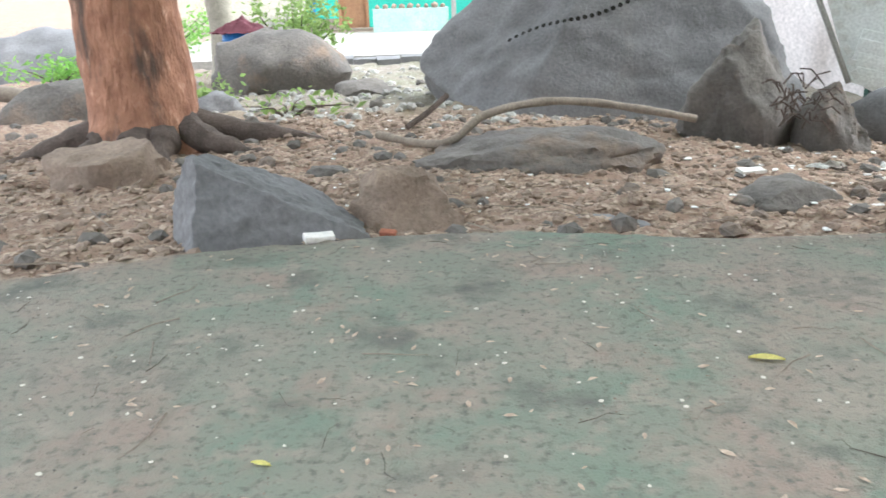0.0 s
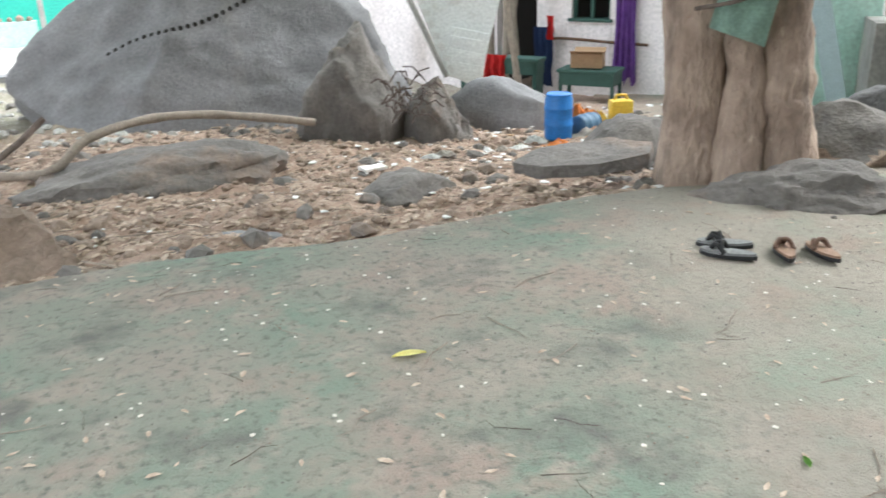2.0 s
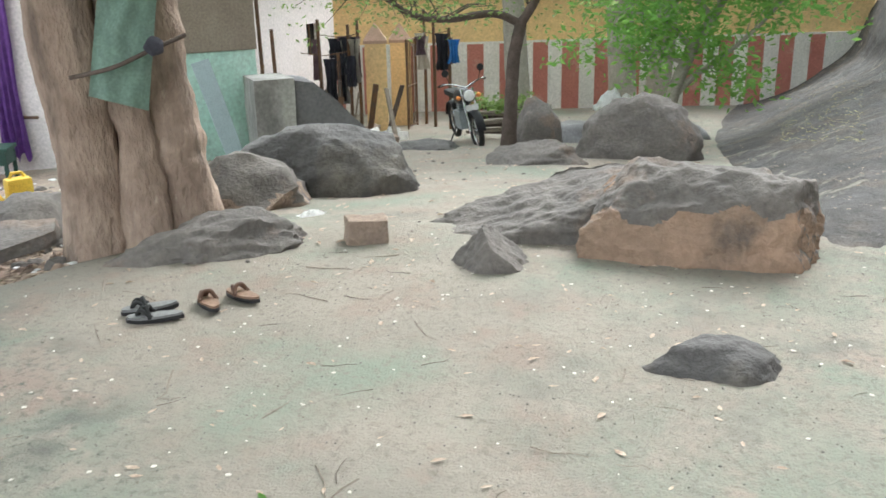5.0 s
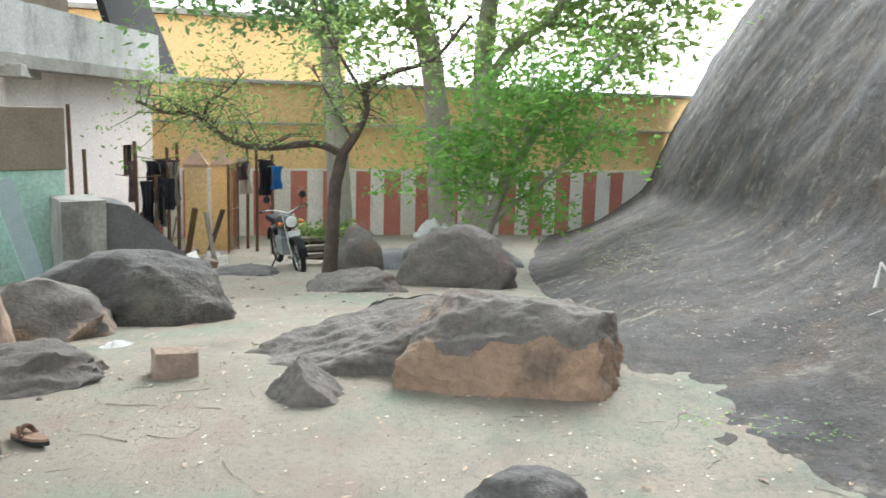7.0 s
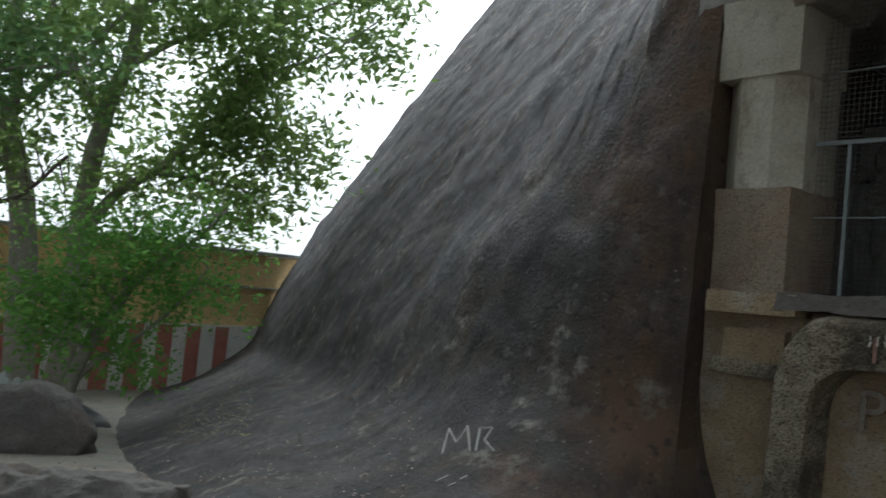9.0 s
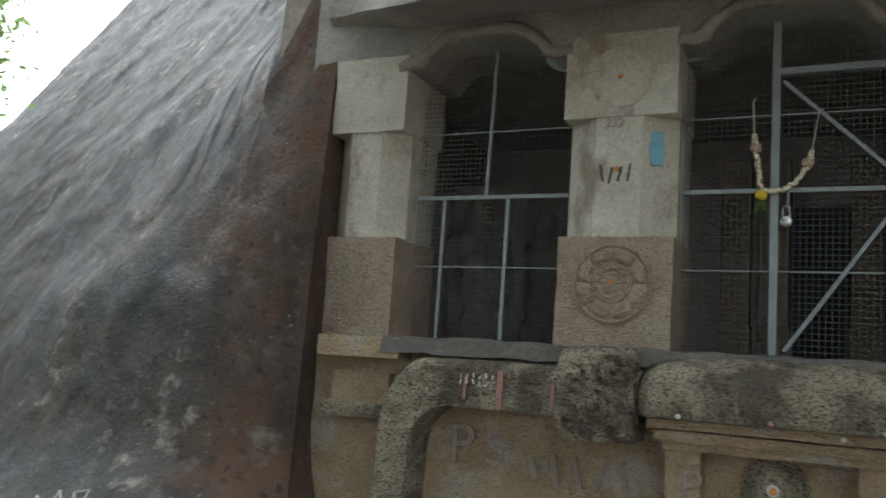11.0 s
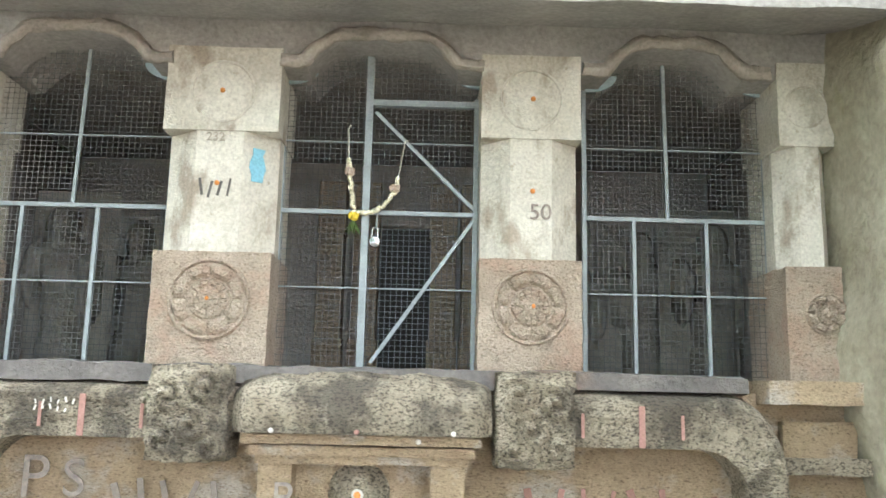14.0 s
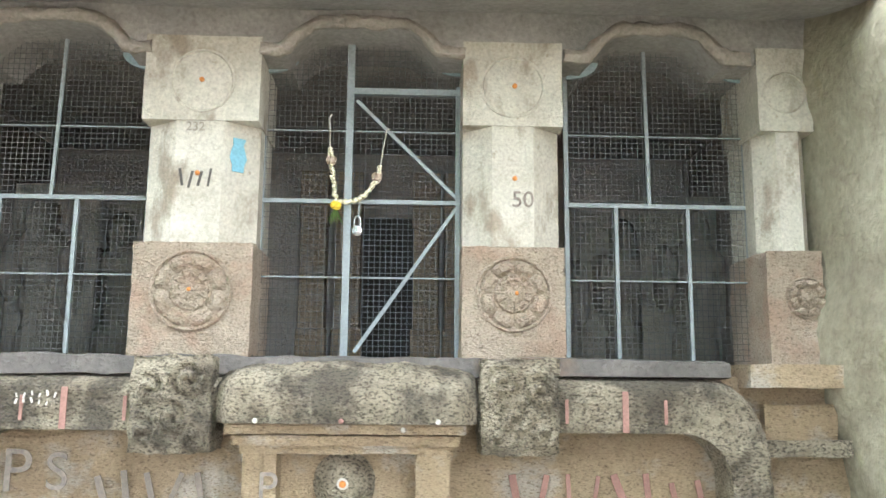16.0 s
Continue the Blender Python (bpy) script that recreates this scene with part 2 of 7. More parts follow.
def thing(name, label, category, m=None, group="", kind="", bm=None, mat=None, smooth=False):
    """A top-level thing: an Empty at its base, or one mesh."""
    ob = new(name, mesh_of(bm, name, mat, smooth) if bm else None)
    if not bm:
        ob.empty_display_size = 0.1
    if m:
        ob.matrix_world = m
    return tagged(ob, label, category, group, kind)


def box(bm, c, s, m=None, bevel=0.0):
    r = bmesh.ops.create_cube(bm, size=1.0)
    vs = r["verts"]
    mm = Matrix.Translation(c) @ (m or Matrix.Identity(4)) @ Matrix.Diagonal((*s, 1))
    bmesh.ops.transform(bm, matrix=mm, verts=vs)
    if bevel:
        es = list({e for v in vs for e in v.link_edges})
        bmesh.ops.bevel(bm, geom=es, offset=bevel, segments=2, affect="EDGES", profile=0.6)
    return bm


def tube(bm, pts, radii, seg=8, caps=True):
    """A round limb through the points."""
    pts = [Vector(p) for p in pts]
    if not hasattr(radii, "__len__"):
        radii = [radii] * len(pts)
    rings, side = [], None
    for i, p in enumerate(pts):
        d = (pts[min(i + 1, len(pts) - 1)] - pts[max(i - 1, 0)]).normalized()
        if side is None or abs(side.dot(d)) > 0.95:
            side = d.orthogonal().normalized()
        side = (side - d * side.dot(d)).normalized()
        up = d.cross(side)
        rings.append([bm.verts.new(p + (side * math.cos(a) + up * math.sin(a)) * radii[i])
                      for a in [2 * math.pi * k / seg for k in range(seg)]])
    for a, b in zip(rings, rings[1:]):
        for k in range(seg):
            bm.faces.new((a[k], a[(k + 1) % seg], b[(k + 1) % seg], b[k]))
    if caps:
        bm.faces.new(rings[0][::-1])
        bm.faces.new(rings[-1])
    return bm


def lathe(bm, profile, seg=24, m=None):
    """Turns (radius, height) pairs round z."""
    rings = []
    for r, z in profile:
        ring = []
        for k in range(seg):
            a = 2 * math.pi * k / seg
            v = Vector((r * math.cos(a), r * math.sin(a), z))
            ring.append(bm.verts.new(m @ v if m else v))
        rings.append(ring)
    for a, b in zip(rings, rings[1:]):
        for k in range(seg):
            bm.faces.new((a[k], a[(k + 1) % seg], b[(k + 1) % seg], b[k]))
    bm.faces.new(rings[0][::-1])
    bm.faces.new(rings[-1])
    return bm


def extrude_poly(bm, pts, depth, m=None):
    """A solid plate: polygon in x, z, thick along +y."""
    f = [bm.verts.new(Vector((x, 0, z))) for x, z in pts]
    b = [bm.verts.new(Vector((x, depth, z))) for x, z in pts]
    bm.faces.new(f)
    bm.faces.new(b[::-1])
    n = len(pts)
    for i in range(n):
        bm.faces.new((f[i], b[i], b[(i + 1) % n], f[(i + 1) % n]))
    bmesh.ops.recalc_face_normals(bm, faces=bm.faces)
    if m:
        bmesh.ops.transform(bm, matrix=m, verts=f + b)
    return bm


def rough(bm, amount, scale, seed=0, keep=None):
    """Uneven surface: pushes vertices by layered noise."""
    off = Vector((seed * 7.1, seed * 3.3, seed * 5.7))
    bm.normal_update()
    for v in bm.verts:
        n = noise.fractal(v.co * scale + off, 0.8, 2.1, 4)
        v.co += v.normal * n * amount
    return bm


def curve_pts(ctrl, n):
    """A smooth line through the control points (Catmull-Rom)."""
    c = [Vector(p) for p in ctrl]
    c = [c[0] * 2 - c[1]] + c + [c[-1] * 2 - c[-2]]
    out = []
    for i in range(len(c) - 3):
        for k in range(n):
            t = k / n
            a, b, d, e = c[i:i + 4]
            out.append(0.5 * (2 * b + (d - a) * t + (2 * a - 5 * b + 4 * d - e) * t * t + (3 * b - a - 3 * d + e) * t ** 3))
    return out + [c[-2]]


def step(a, b, x):
    t = min(1, max(0, (x - a) / (b - a)))
    return t * t * (3 - 2 * t)


def bearing(x, y):
    return math.degrees(math.atan2(x, y))


def polar(az, d, z=0.0):
    return Vector((d * math.sin(radians(az)), d * math.cos(radians(az)), z))


def slab_rim(a):
    """How far the bare rock floor reaches, by bearing."""
    return 4.3 + 1.2 * step(15, 50, a)


def ground_z(x, y):
    """The lie of the land: a bare rock floor, falling away past its rim."""
    r, a = math.hypot(x, y), bearing(x, y)
    if y < 0:
        a = -30 if a < 0 else max(a, 90)
    k = step(0, 36, a)
    d = max(0, r - slab_rim(a))
    z = -((0.055 + 0.065 * k) * min(d, 10.5) + 0.055 * max(0, min(d - 10.5, 14)))
    if y > -1:
        z -= 0.07 * (1 - step(30, 44, a)) * step(0, 0.25, r - slab_rim(a))
    return z


# ---- ground: one sheet to the horizon ----
def build_ground():
    azs = np.concatenate([np.linspace(-40, 105, 620, endpoint=False), np.linspace(105, 320, 130, endpoint=False)])
    rs = [0.0]
    stepsize = 0.06
    while rs[-1] < 30:
        rs.append(rs[-1] + stepsize * (1 if rs[-1] < 9 else 1 + (rs[-1] - 9) * 0.25))
    rs += [36, 45, 60, 90, 150, 300, 700]
    verts, zone = [], []
    for r in rs[1:]:
        for a in azs:
            x, y = r * math.sin(radians(a)), r * math.cos(radians(a))
            aa = a if a < 200 else a - 360
            p = Vector((x, y, 0))
            wob = 0.16 * noise.noise(p * 1.3) + 0.07 * noise.noise(p * 4.0)
            rim = slab_rim(aa) + wob
            dirt = step(0, 0.18, r - rim) * (1 - step(33, 43, aa + 6 * wob))
            path = step(34, 58, aa + 40 * noise.noise(p * 0.5 + Vector((3, 1, 0)))) * (1 - 0.75 * step(62, 92, aa + 14 * noise.noise(p * 0.9)))
            far = step(8.5, 11, r) * (1 - step(25, 34, aa)) * step(-25, -8, aa)
            z = ground_z(x, y)
            if r < 40:
                z += 0.02 * noise.noise(p * 0.7)
                z += 0.006 * noise.fractal(p * 5, 0.9, 2, 3) * (1 - dirt)
                z += dirt * (0.075 * noise.fractal(p * 1.6, 0.8, 2, 3) + 0.03 * noise.fractal(p * 7, 0.7, 2, 3))
            verts.append((x, y, z))
            zone.append((dirt, path, far, 1.0))
    n = len(azs)
    faces = []
    for i in range(len(rs) - 2):
        o = i * n
        for k in range(n):
            k2 = (k + 1) % n
            faces.append((o + k, o + n + k, o + n + k2, o + k2))
    verts.append((0, 0, 0))
    zone.append((0, 0, 0, 1))
    c = len(verts) - 1
    faces += [(c, k, (k + 1) % n) for k in range(n)]
    me = bpy.data.meshes.new("ground")
    me.from_pydata(verts, [], faces)
    at = me.color_attributes.new("zone", "FLOAT_COLOR", "POINT")
    at.data.foreach_set("color", np.array(zone, dtype=np.float32).ravel())
    me.polygons.foreach_set("use_smooth", [True] * len(me.polygons))
    me.materials.append(ground_material())
    me.update()
    return tagged(new("ground", me), "bare green-grey rock floor giving way to brown earth", "ground", kind="structure")


def ground_material():
    m = bpy.data.materials.new("ground")
    m.use_nodes = True
    nt = m.node_tree
    b = nt.nodes["Principled BSDF"]
    b.inputs["Roughness"].default_value = 0.9
    b.inputs["Specular IOR Level"].default_value = 0.25
    co = nt.nodes.new("ShaderNodeTexCoord").outputs["Object"]
    at = nt.nodes.new("ShaderNodeVertexColor")
    at.layer_name = "zone"
    sep = nt.nodes.new("ShaderNodeSeparateColor")
    nt.links.new(at.outputs[0], sep.inputs[0])

    def tex(sc, lo, hi, detail=7, ro=0.6):
        n = nt.nodes.new("ShaderNodeTexNoise")
        n.inputs["Scale"].default_value, n.inputs["Detail"].default_value, n.inputs["Roughness"].default_value = sc, detail, ro
        nt.links.new(co, n.inputs["Vector"])
        r = nt.nodes.new("ShaderNodeMapRange")
        r.inputs["From Min"].default_value, r.inputs["From Max"].default_value = lo, hi
        nt.links.new(n.outputs["Fac"], r.inputs["Value"])
        return r.outputs[0]

    def mix(f, a, c):
        n = nt.nodes.new("ShaderNodeMix")
        n.data_type = "RGBA"
        for val, sock in ((f, n.inputs[0]), (a, n.inputs[6]), (c, n.inputs[7])):
            if isinstance(val, tuple):
                sock.default_value = (*val, 1)
            elif isinstance(val, float):
                sock.default_value = val
            else:
                nt.links.new(val, sock)
        return n.outputs[2]

    slab = mix(tex(0.9, 0.38, 0.62), (0.165, 0.205, 0.16), (0.245, 0.215, 0.18))
    slab = mix(tex(1.5, 0.5, 0.62), slab, (0.255, 0.205, 0.17))
    slab = mix(tex(5.0, 0.52, 0.66), slab, (0.265, 0.235, 0.195))
    slab = mix(tex(2.2, 0.54, 0.68), slab, (0.12, 0.12, 0.105))
    slab = mix(tex(26, 0.52, 0.7, 6), slab, (0.12, 0.115, 0.1))
    sand = mix(tex(1.1, 0.35, 0.65), (0.285, 0.25, 0.21), (0.225, 0.205, 0.172))
    sand = mix(tex(2.6, 0.5, 0.64), sand, (0.25, 0.2, 0.165))
    sand = mix(tex(0.8, 0.5, 0.66), sand, (0.205, 0.225, 0.18))
    sand = mix(tex(22, 0.52, 0.7, 6), sand, (0.2, 0.175, 0.145))
    earth = mix(tex(2.0, 0.35, 0.65), (0.33, 0.225, 0.168), (0.245, 0.17, 0.13))
    earth = mix(tex(14, 0.5, 0.68), earth, (0.45, 0.36, 0.28))
    earth = mix(tex(45, 0.58, 0.66, 3), earth, (0.1, 0.075, 0.058))
    rubble = mix(tex(1.4, 0.4, 0.6), (0.25, 0.21, 0.175), (0.19, 0.18, 0.125))
    rubble = mix(tex(18, 0.5, 0.65), rubble, (0.32, 0.3, 0.275))
    col = mix(sep.outputs[1], slab, sand)
    earth = mix(sep.outputs[2], earth, rubble)
    col = mix(sep.outputs[0], col, earth)
    nt.links.new(col, b.inputs["Base Color"])
    bn = nt.nodes.new("ShaderNodeBump")
    bn.inputs["Strength"].default_value, bn.inputs["Distance"].default_value = 0.6, 0.02
    add = nt.nodes.new("ShaderNodeMath")
    add.operation = "ADD"
    nt.links.new(tex(25, 0, 1), add.inputs[0])
    nt.links.new(tex(90, 0, 1, 3), add.inputs[1])
    nt.links.new(add.outputs[0], bn.inputs["Height"])
    nt.links.new(bn.outputs[0], b.inputs["Normal"])
    return m


build_ground()


# ---- the rock hill ----
def hill_material():
    """Dark weathered granite: black runs of water, brown seepage by the cave, pale scaling patches."""
    m = bpy.data.materials.new("hill_granite")
    m.use_nodes = True
    nt = m.node_tree
    b = nt.nodes["Principled BSDF"]
    b.inputs["Specular IOR Level"].default_value = 0.22
    co = nt.nodes.new("ShaderNodeTexCoord").outputs["Object"]

    def tex(sc, lo, hi, detail=7, stretch=(1, 1, 1), turn=0.0, ro=0.62):
        mp = nt.nodes.new("ShaderNodeMapping")
        mp.inputs["Scale"].default_value = stretch
        mp.inputs["Rotation"].default_value = (0, radians(turn), 0)
        nt.links.new(co, mp.inputs["Vector"])
        n = nt.nodes.new("ShaderNodeTexNoise")
        n.inputs["Scale"].default_value, n.inputs["Detail"].default_value, n.inputs["Roughness"].default_value = sc, detail, ro
        nt.links.new(mp.outputs[0], n.inputs["Vector"])
        r = nt.nodes.new("ShaderNodeMapRange")
        r.inputs["From Min"].default_value, r.inputs["From Max"].default_value = lo, hi
        nt.links.new(n.outputs["Fac"], r.inputs["Value"])
        return r.outputs[0]

    def times(a, c):
        n = nt.nodes.new("ShaderNodeMath")
        n.operation = "MULTIPLY"
        for val, sock in ((a, n.inputs[0]), (c, n.inputs[1])):
            if isinstance(val, float):
                sock.default_value = val
            else:
                nt.links.new(val, sock)
        return n.outputs[0]

    def mix(f, a, c):
        n = nt.nodes.new("ShaderNodeMix")
        n.data_type = "RGBA"
        nt.links.new(f, n.inputs[0])
        for val, sock in ((a, n.inputs[6]), (c, n.inputs[7])):
            if isinstance(val, tuple):
                sock.default_value = (*val, 1)
            else:
                nt.links.new(val, sock)
        return n.outputs[2]

    seep = nt.nodes.new("ShaderNodeVertexColor")
    seep.layer_name = "seep"
    col = mix(tex(0.7, 0.36, 0.64), (0.072, 0.066, 0.061), (0.04, 0.038, 0.038))
    col = mix(tex(1.3, 0.5, 0.7, 8), col, (0.08, 0.078, 0.078))
    col = mix(times(tex(1.6, 0.5, 0.66, 8), 0.75), col, (0.088, 0.068, 0.05))
    brown = mix(tex(2.2, 0.4, 0.62, 8, (1, 1, 0.3)), (0.115, 0.07, 0.045), (0.055, 0.043, 0.036))
    col = mix(times(seep.outputs[0], tex(1.5, 0.3, 0.5)), col, brown)
    col = mix(times(tex(5, 0.54, 0.68, 8, (1, 1, 1.3)), tex(0.8, 0.47, 0.6)), col, (0.24, 0.22, 0.185))
    col = mix(times(tex(26, 0.62, 0.72, 5, (1, 1, 1.5)), 0.7), col, (0.26, 0.24, 0.21))
    col = mix(times(tex(11, 0.56, 0.68, 6), 0.8), col, (0.032, 0.03, 0.029))
    nt.links.new(col, b.inputs["Base Color"])
    r = nt.nodes.new("ShaderNodeMapRange")
    nt.links.new(tex(4, 0.3, 0.7), r.inputs["Value"])
    r.inputs["To Min"].default_value, r.inputs["To Max"].default_value = 0.65, 0.9
    nt.links.new(r.outputs[0], b.inputs["Roughness"])
    height = nt.nodes.new("ShaderNodeMath")
    height.operation = "ADD"
    nt.links.new(tex(9, 0, 1, 8), height.inputs[0])
    nt.links.new(times(tex(38, 0, 1, 5), 0.5), height.inputs[1])
    bn = nt.nodes.new("ShaderNodeBump")
    bn.inputs["Strength"].default_value, bn.inputs["Distance"].default_value = 0.7, 0.045
    nt.links.new(height.outputs[0], bn.inputs["Height"])
    nt.links.new(bn.outputs[0], b.inputs["Normal"])
    return m


def build_hill():
    k = np.array([0, 1, 2, 3, 4, 5, 6, 7.0])
    # eye-level line of the rock face and the line where its foot meets the ground
    e_az, e_d = [117.3, 112.4, 106, 100, 95.5, 92, 90, 89.2], [5.75, 5.85, 6.3, 7.6, 10.5, 15, 20, 26]
    b_az, b_d = [117.3, 111.4, 104, 97, 90.5, 85.5, 79.5, 83.0], [4.9, 3.8, 3.35, 3.65, 4.2, 5.3, 12.0, 26]
    e_z = [1.0, 1.0, 1.0, 0.8, 0.5, 0.1, -0.2, -0.4]
    lean = [0.12, 0.2, 0.4, 0.54, 0.61, 0.63, 0.63, 0.63]
    ks = np.linspace(0, 7, 300)
    smooth = np.ones(51) / 51

    def line(v):
        w = np.interp(ks, k, v)
        return np.convolve(np.pad(w, 25, mode="edge"), smooth, mode="valid")

    ea, ed, ba, bd, ln, ez = line(e_az), line(e_d), line(b_az), line(b_d), line(lean), line(e_z)
    bm = bmesh.new()
    eye = Vector((0.25, -0.1, 0))
    E = [eye + polar(a, d) for a, d in zip(ea, ed)]
    B = [eye + polar(a, d) for a, d in zip(ba, bd)]
    grid = []
    qs = list(np.linspace(-0.06, 1, 110)) + list(1 + np.linspace(0, 1, 190)[1:] ** 1.2 * 14)
    for i in range(len(ks)):
        t = (E[min(i + 1, len(E) - 1)] - E[max(i - 1, 0)]).normalized()
        nrm = Vector((t.y, -t.x, 0))
        col, raw = [], []
        low_e, bend = E[i] - nrm * ln[i] * (1 - ez[i]) * 0.4, 0.5 + 0.6 * (1 - ez[i])
        zb = ground_z(B[i].x, B[i].y)
        for q in qs:
            if q <= 1:
                p = B[i].lerp(low_e, q)
                p.z = zb + (ez[i] - zb) * (max(q, 0) ** 1.7) + min(q, 0) * 2
            else:
                h = q - 1
                p = low_e + nrm * (ln[i] * h - bend * ln[i] * (1 - math.exp(-h / (bend * 1.6))))
                p.z = ez[i] + h
            raw.append(p)
        for _ in range(80):
            raw[1:-1] = [a * 0.25 + b * 0.5 + c * 0.25 if 18 < n < 220 else b for n, (a, b, c) in enumerate(zip(raw, raw[1:], raw[2:]))]
        for q, p in zip(qs, raw):
            big = noise.fractal(p * 0.55, 0.8, 2, 3)
            fine = noise.fractal(p * 2.2 + Vector((5, 5, 5)), 0.8, 2.1, 2)
            # thin sheets of rock peeling off in low scarps
            sheet = noise.noise(Vector((p.x * 0.6, p.y * 0.6, p.z * 0.6)) + Vector((9, 2, 4))) * 3.2 + 0.35 * fine
            scarp = sheet - math.floor(sheet)
            scarp = step(0.0, 0.16, scarp) - scarp
            p += (nrm * -0.8 + Vector((0, 0, 0.35))) * (0.1 * big + 0.014 * fine + 0.022 * scarp) * min(1, 0.3 + max(q, 0) * 1.5)
            col.append(bm.verts.new(p))
        grid.append(col)
    # the cut side of the recess, going back into the rock
    back = Vector((0.477, -0.879, 0))
    grid.insert(0, [bm.verts.new(v.co + back * 1.6 + Vector((0.15, 0.1, 0))) for v in grid[0]])
    for a, b in zip(grid, grid[1:]):
        for j in range(len(qs) - 1):
            bm.faces.new((a[j], b[j], b[j + 1], a[j + 1]))
    bmesh.ops.recalc_face_normals(bm, faces=bm.faces)
    me = mesh_of(bm, "rock_hill", hill_material(), True)
    at = me.color_attributes.new("seep", "FLOAT_COLOR", "POINT")
    edge = E[0]
    seep = []
    for v in me.vertices:
        away = math.hypot(v.co.x - edge.x, v.co.y - edge.y) + 0.25 * max(0, v.co.z - 2.5)
        k = 1 - step(0.45, 1.5, away + 0.7 * noise.fractal(v.co * 1.1, 0.8, 2, 3))
        seep.append((k, k, k, 1))
    at.data.foreach_set("color", np.array(seep, dtype=np.float32).ravel())
    ob = new("rock_hill", me)
    return tagged(ob, "huge dark grey granite hill, bare, streaked and stained", "rock hill", kind="structure")


build_hill()


# ---- boulders ----
def rock_bm(size, seed, cuts=9, sub=4, lump=0.16, keep_low=-0.15, planes=(), grit=0.06):
    """A weathered boulder: a ball cut by random faces, then worn."""
    r = rng(seed)
    bm = bmesh.new()
    bmesh.ops.create_icosphere(bm, subdivisions=sub, radius=1.0)
    cutters = [(Vector(n).normalized(), d) for n, d in planes]
    for _ in range(cuts):
        n = Vector((r.gauss(0, 1), r.gauss(0, 1), r.gauss(0, 0.8))).normalized()
        cutters.append((n, r.uniform(0.62, 0.9)))
    off = Vector((seed * 3.7, seed * 1.9, seed * 2.3))
    sx, sy, sz = size
    for v in bm.verts:
        p = v.co.copy()
        for n, d in cutters:
            e = p.dot(n) - d
            if e > 0:
                p -= n * e * 0.98
        if p.z < keep_low:
            p.z = keep_low + (p.z - keep_low) * 0.2
        p *= 1 + lump * noise.fractal(p * 1.3 + off, 0.8, 2, 4)
        p += v.co * grit * noise.fractal(p * 5 + off, 0.7, 2.1, 3)
        v.co = Vector((p.x * sx, p.y * sy, (p.z - keep_low) * sz * 0.95))
    return bm


def boulder(label, x, y, size, rz, seed, mat, tilt=(0, 0), sink=0.08, name="boulder", group="", broken=None, **kw):
    """size: half width, half depth, half height; broken: the rock of a fresh broken face, on the local -y side."""
    z = ground_z(x, y) - sink
    ob = thing(name, label, "boulder", pose(x, y, z, tilt[0], tilt[1], rz), group, bm=rock_bm(size, seed, **kw), mat=mat, smooth=True)
    if broken:
        ob.data.materials.append(broken)
        for f in ob.data.polygons:
            low = 0.5 + 0.35 * noise.noise(f.center * 4.0)
            if f.normal.y < -0.35 + 0.3 * noise.noise(f.center * 5.0) and f.center.z < low * size[2]:
                f.material_index = 1
    return ob


boulder("dark slate boulder with a smooth slanting face", -1.02, 4.55, (0.66, 0.44, 0.62), 4, 3, SLATE, (6, 6), 0.1, sub=6, cuts=3, lump=0.07, grit=0.03, planes=(((0.2, -0.75, 0.65), 0.52), ((-0.95, -0.25, 0.12), 0.66), ((0.4, 0.1, 0.9), 0.52), ((0.3, -0.95, 0.0), 0.6)))
boulder("rough brown crumbling rock beside the slate boulder", -0.2, 4.85, (0.42, 0.34, 0.36), -10, 12, BROWNROCK, lump=0.22)
boulder("flat brown rock half buried at the tree's foot", -2.55, 6.5, (0.62, 0.4, 0.42), 6, 5, BROWNROCK, lump=0.16)
boulder("long low grey rock beneath the fallen pole", 0.75, 6.75, (1.0, 0.6, 0.36), -6, 21, GREYROCK, sub=5)
boulder("small rounded grey stone on the earth", -0.88, 6.4, (0.19, 0.16, 0.14), 20, 31, GREYROCK)
boulder("small dark lump of stone on the earth", 0.08, 5.55, (0.11, 0.1, 0.12), 0, 32, BROWNROCK)
boulder("small dark lump of stone on the earth", 0.3, 5.6, (0.13, 0.1, 0.1), 40, 33, BROWNROCK)
boulder("small pale stone on the earth", 0.06, 5.35, (0.1, 0.1, 0.08), 40, 34, GREYROCK)
boulder("grey rounded boulder behind the red tree", -2.45, 12.6, (1.25, 0.9, 0.85), -14, 41, GREYROCK, lump=0.1)
boulder("small grey rock near the red tree", -2.7, 10.3, (0.36, 0.3, 0.32), 10, 42, SLATE)
boulder("pale grey rock lying in rubble", -1.0, 11.6, (0.5, 0.4, 0.24), 0, 43, GREYROCK)
boulder("large grey rock beyond the red tree", -7.3, 16.2, (1.5, 1.0, 0.95), 10, 44, SLATE)
boulder("tilted flat grey rock behind the red tree", -4.5, 10.4, (0.9, 0.5, 0.5), 20, 45, GREYROCK, (0, -14))
boulder("low grey rock at the rim of the rock floor", 2.35, 5.5, (0.45, 0.3, 0.2), 30, 46, GREYROCK)
boulder("low grey hump at the rim of the rock floor", 0.9, 4.66, (0.36, 0.22, 0.12), 5, 47, SLATE)
boulder("grey boulder beside the forked tree", 4.1, 5.25, (0.5, 0.4, 0.42), 20, 49, GREYROCK)
boulder("low dark rock in front of the forked tree", 3.95, 3.5, (0.64, 0.36, 0.27), -42, 50, GREYROCK, lump=0.22, cuts=14, sub=5)
boulder("brown-grey boulder behind the forked tree", 5.45, 4.45, (0.62, 0.5, 0.44), -48, 51, GREYROCK, broken=BROWNROCK, lump=0.16)
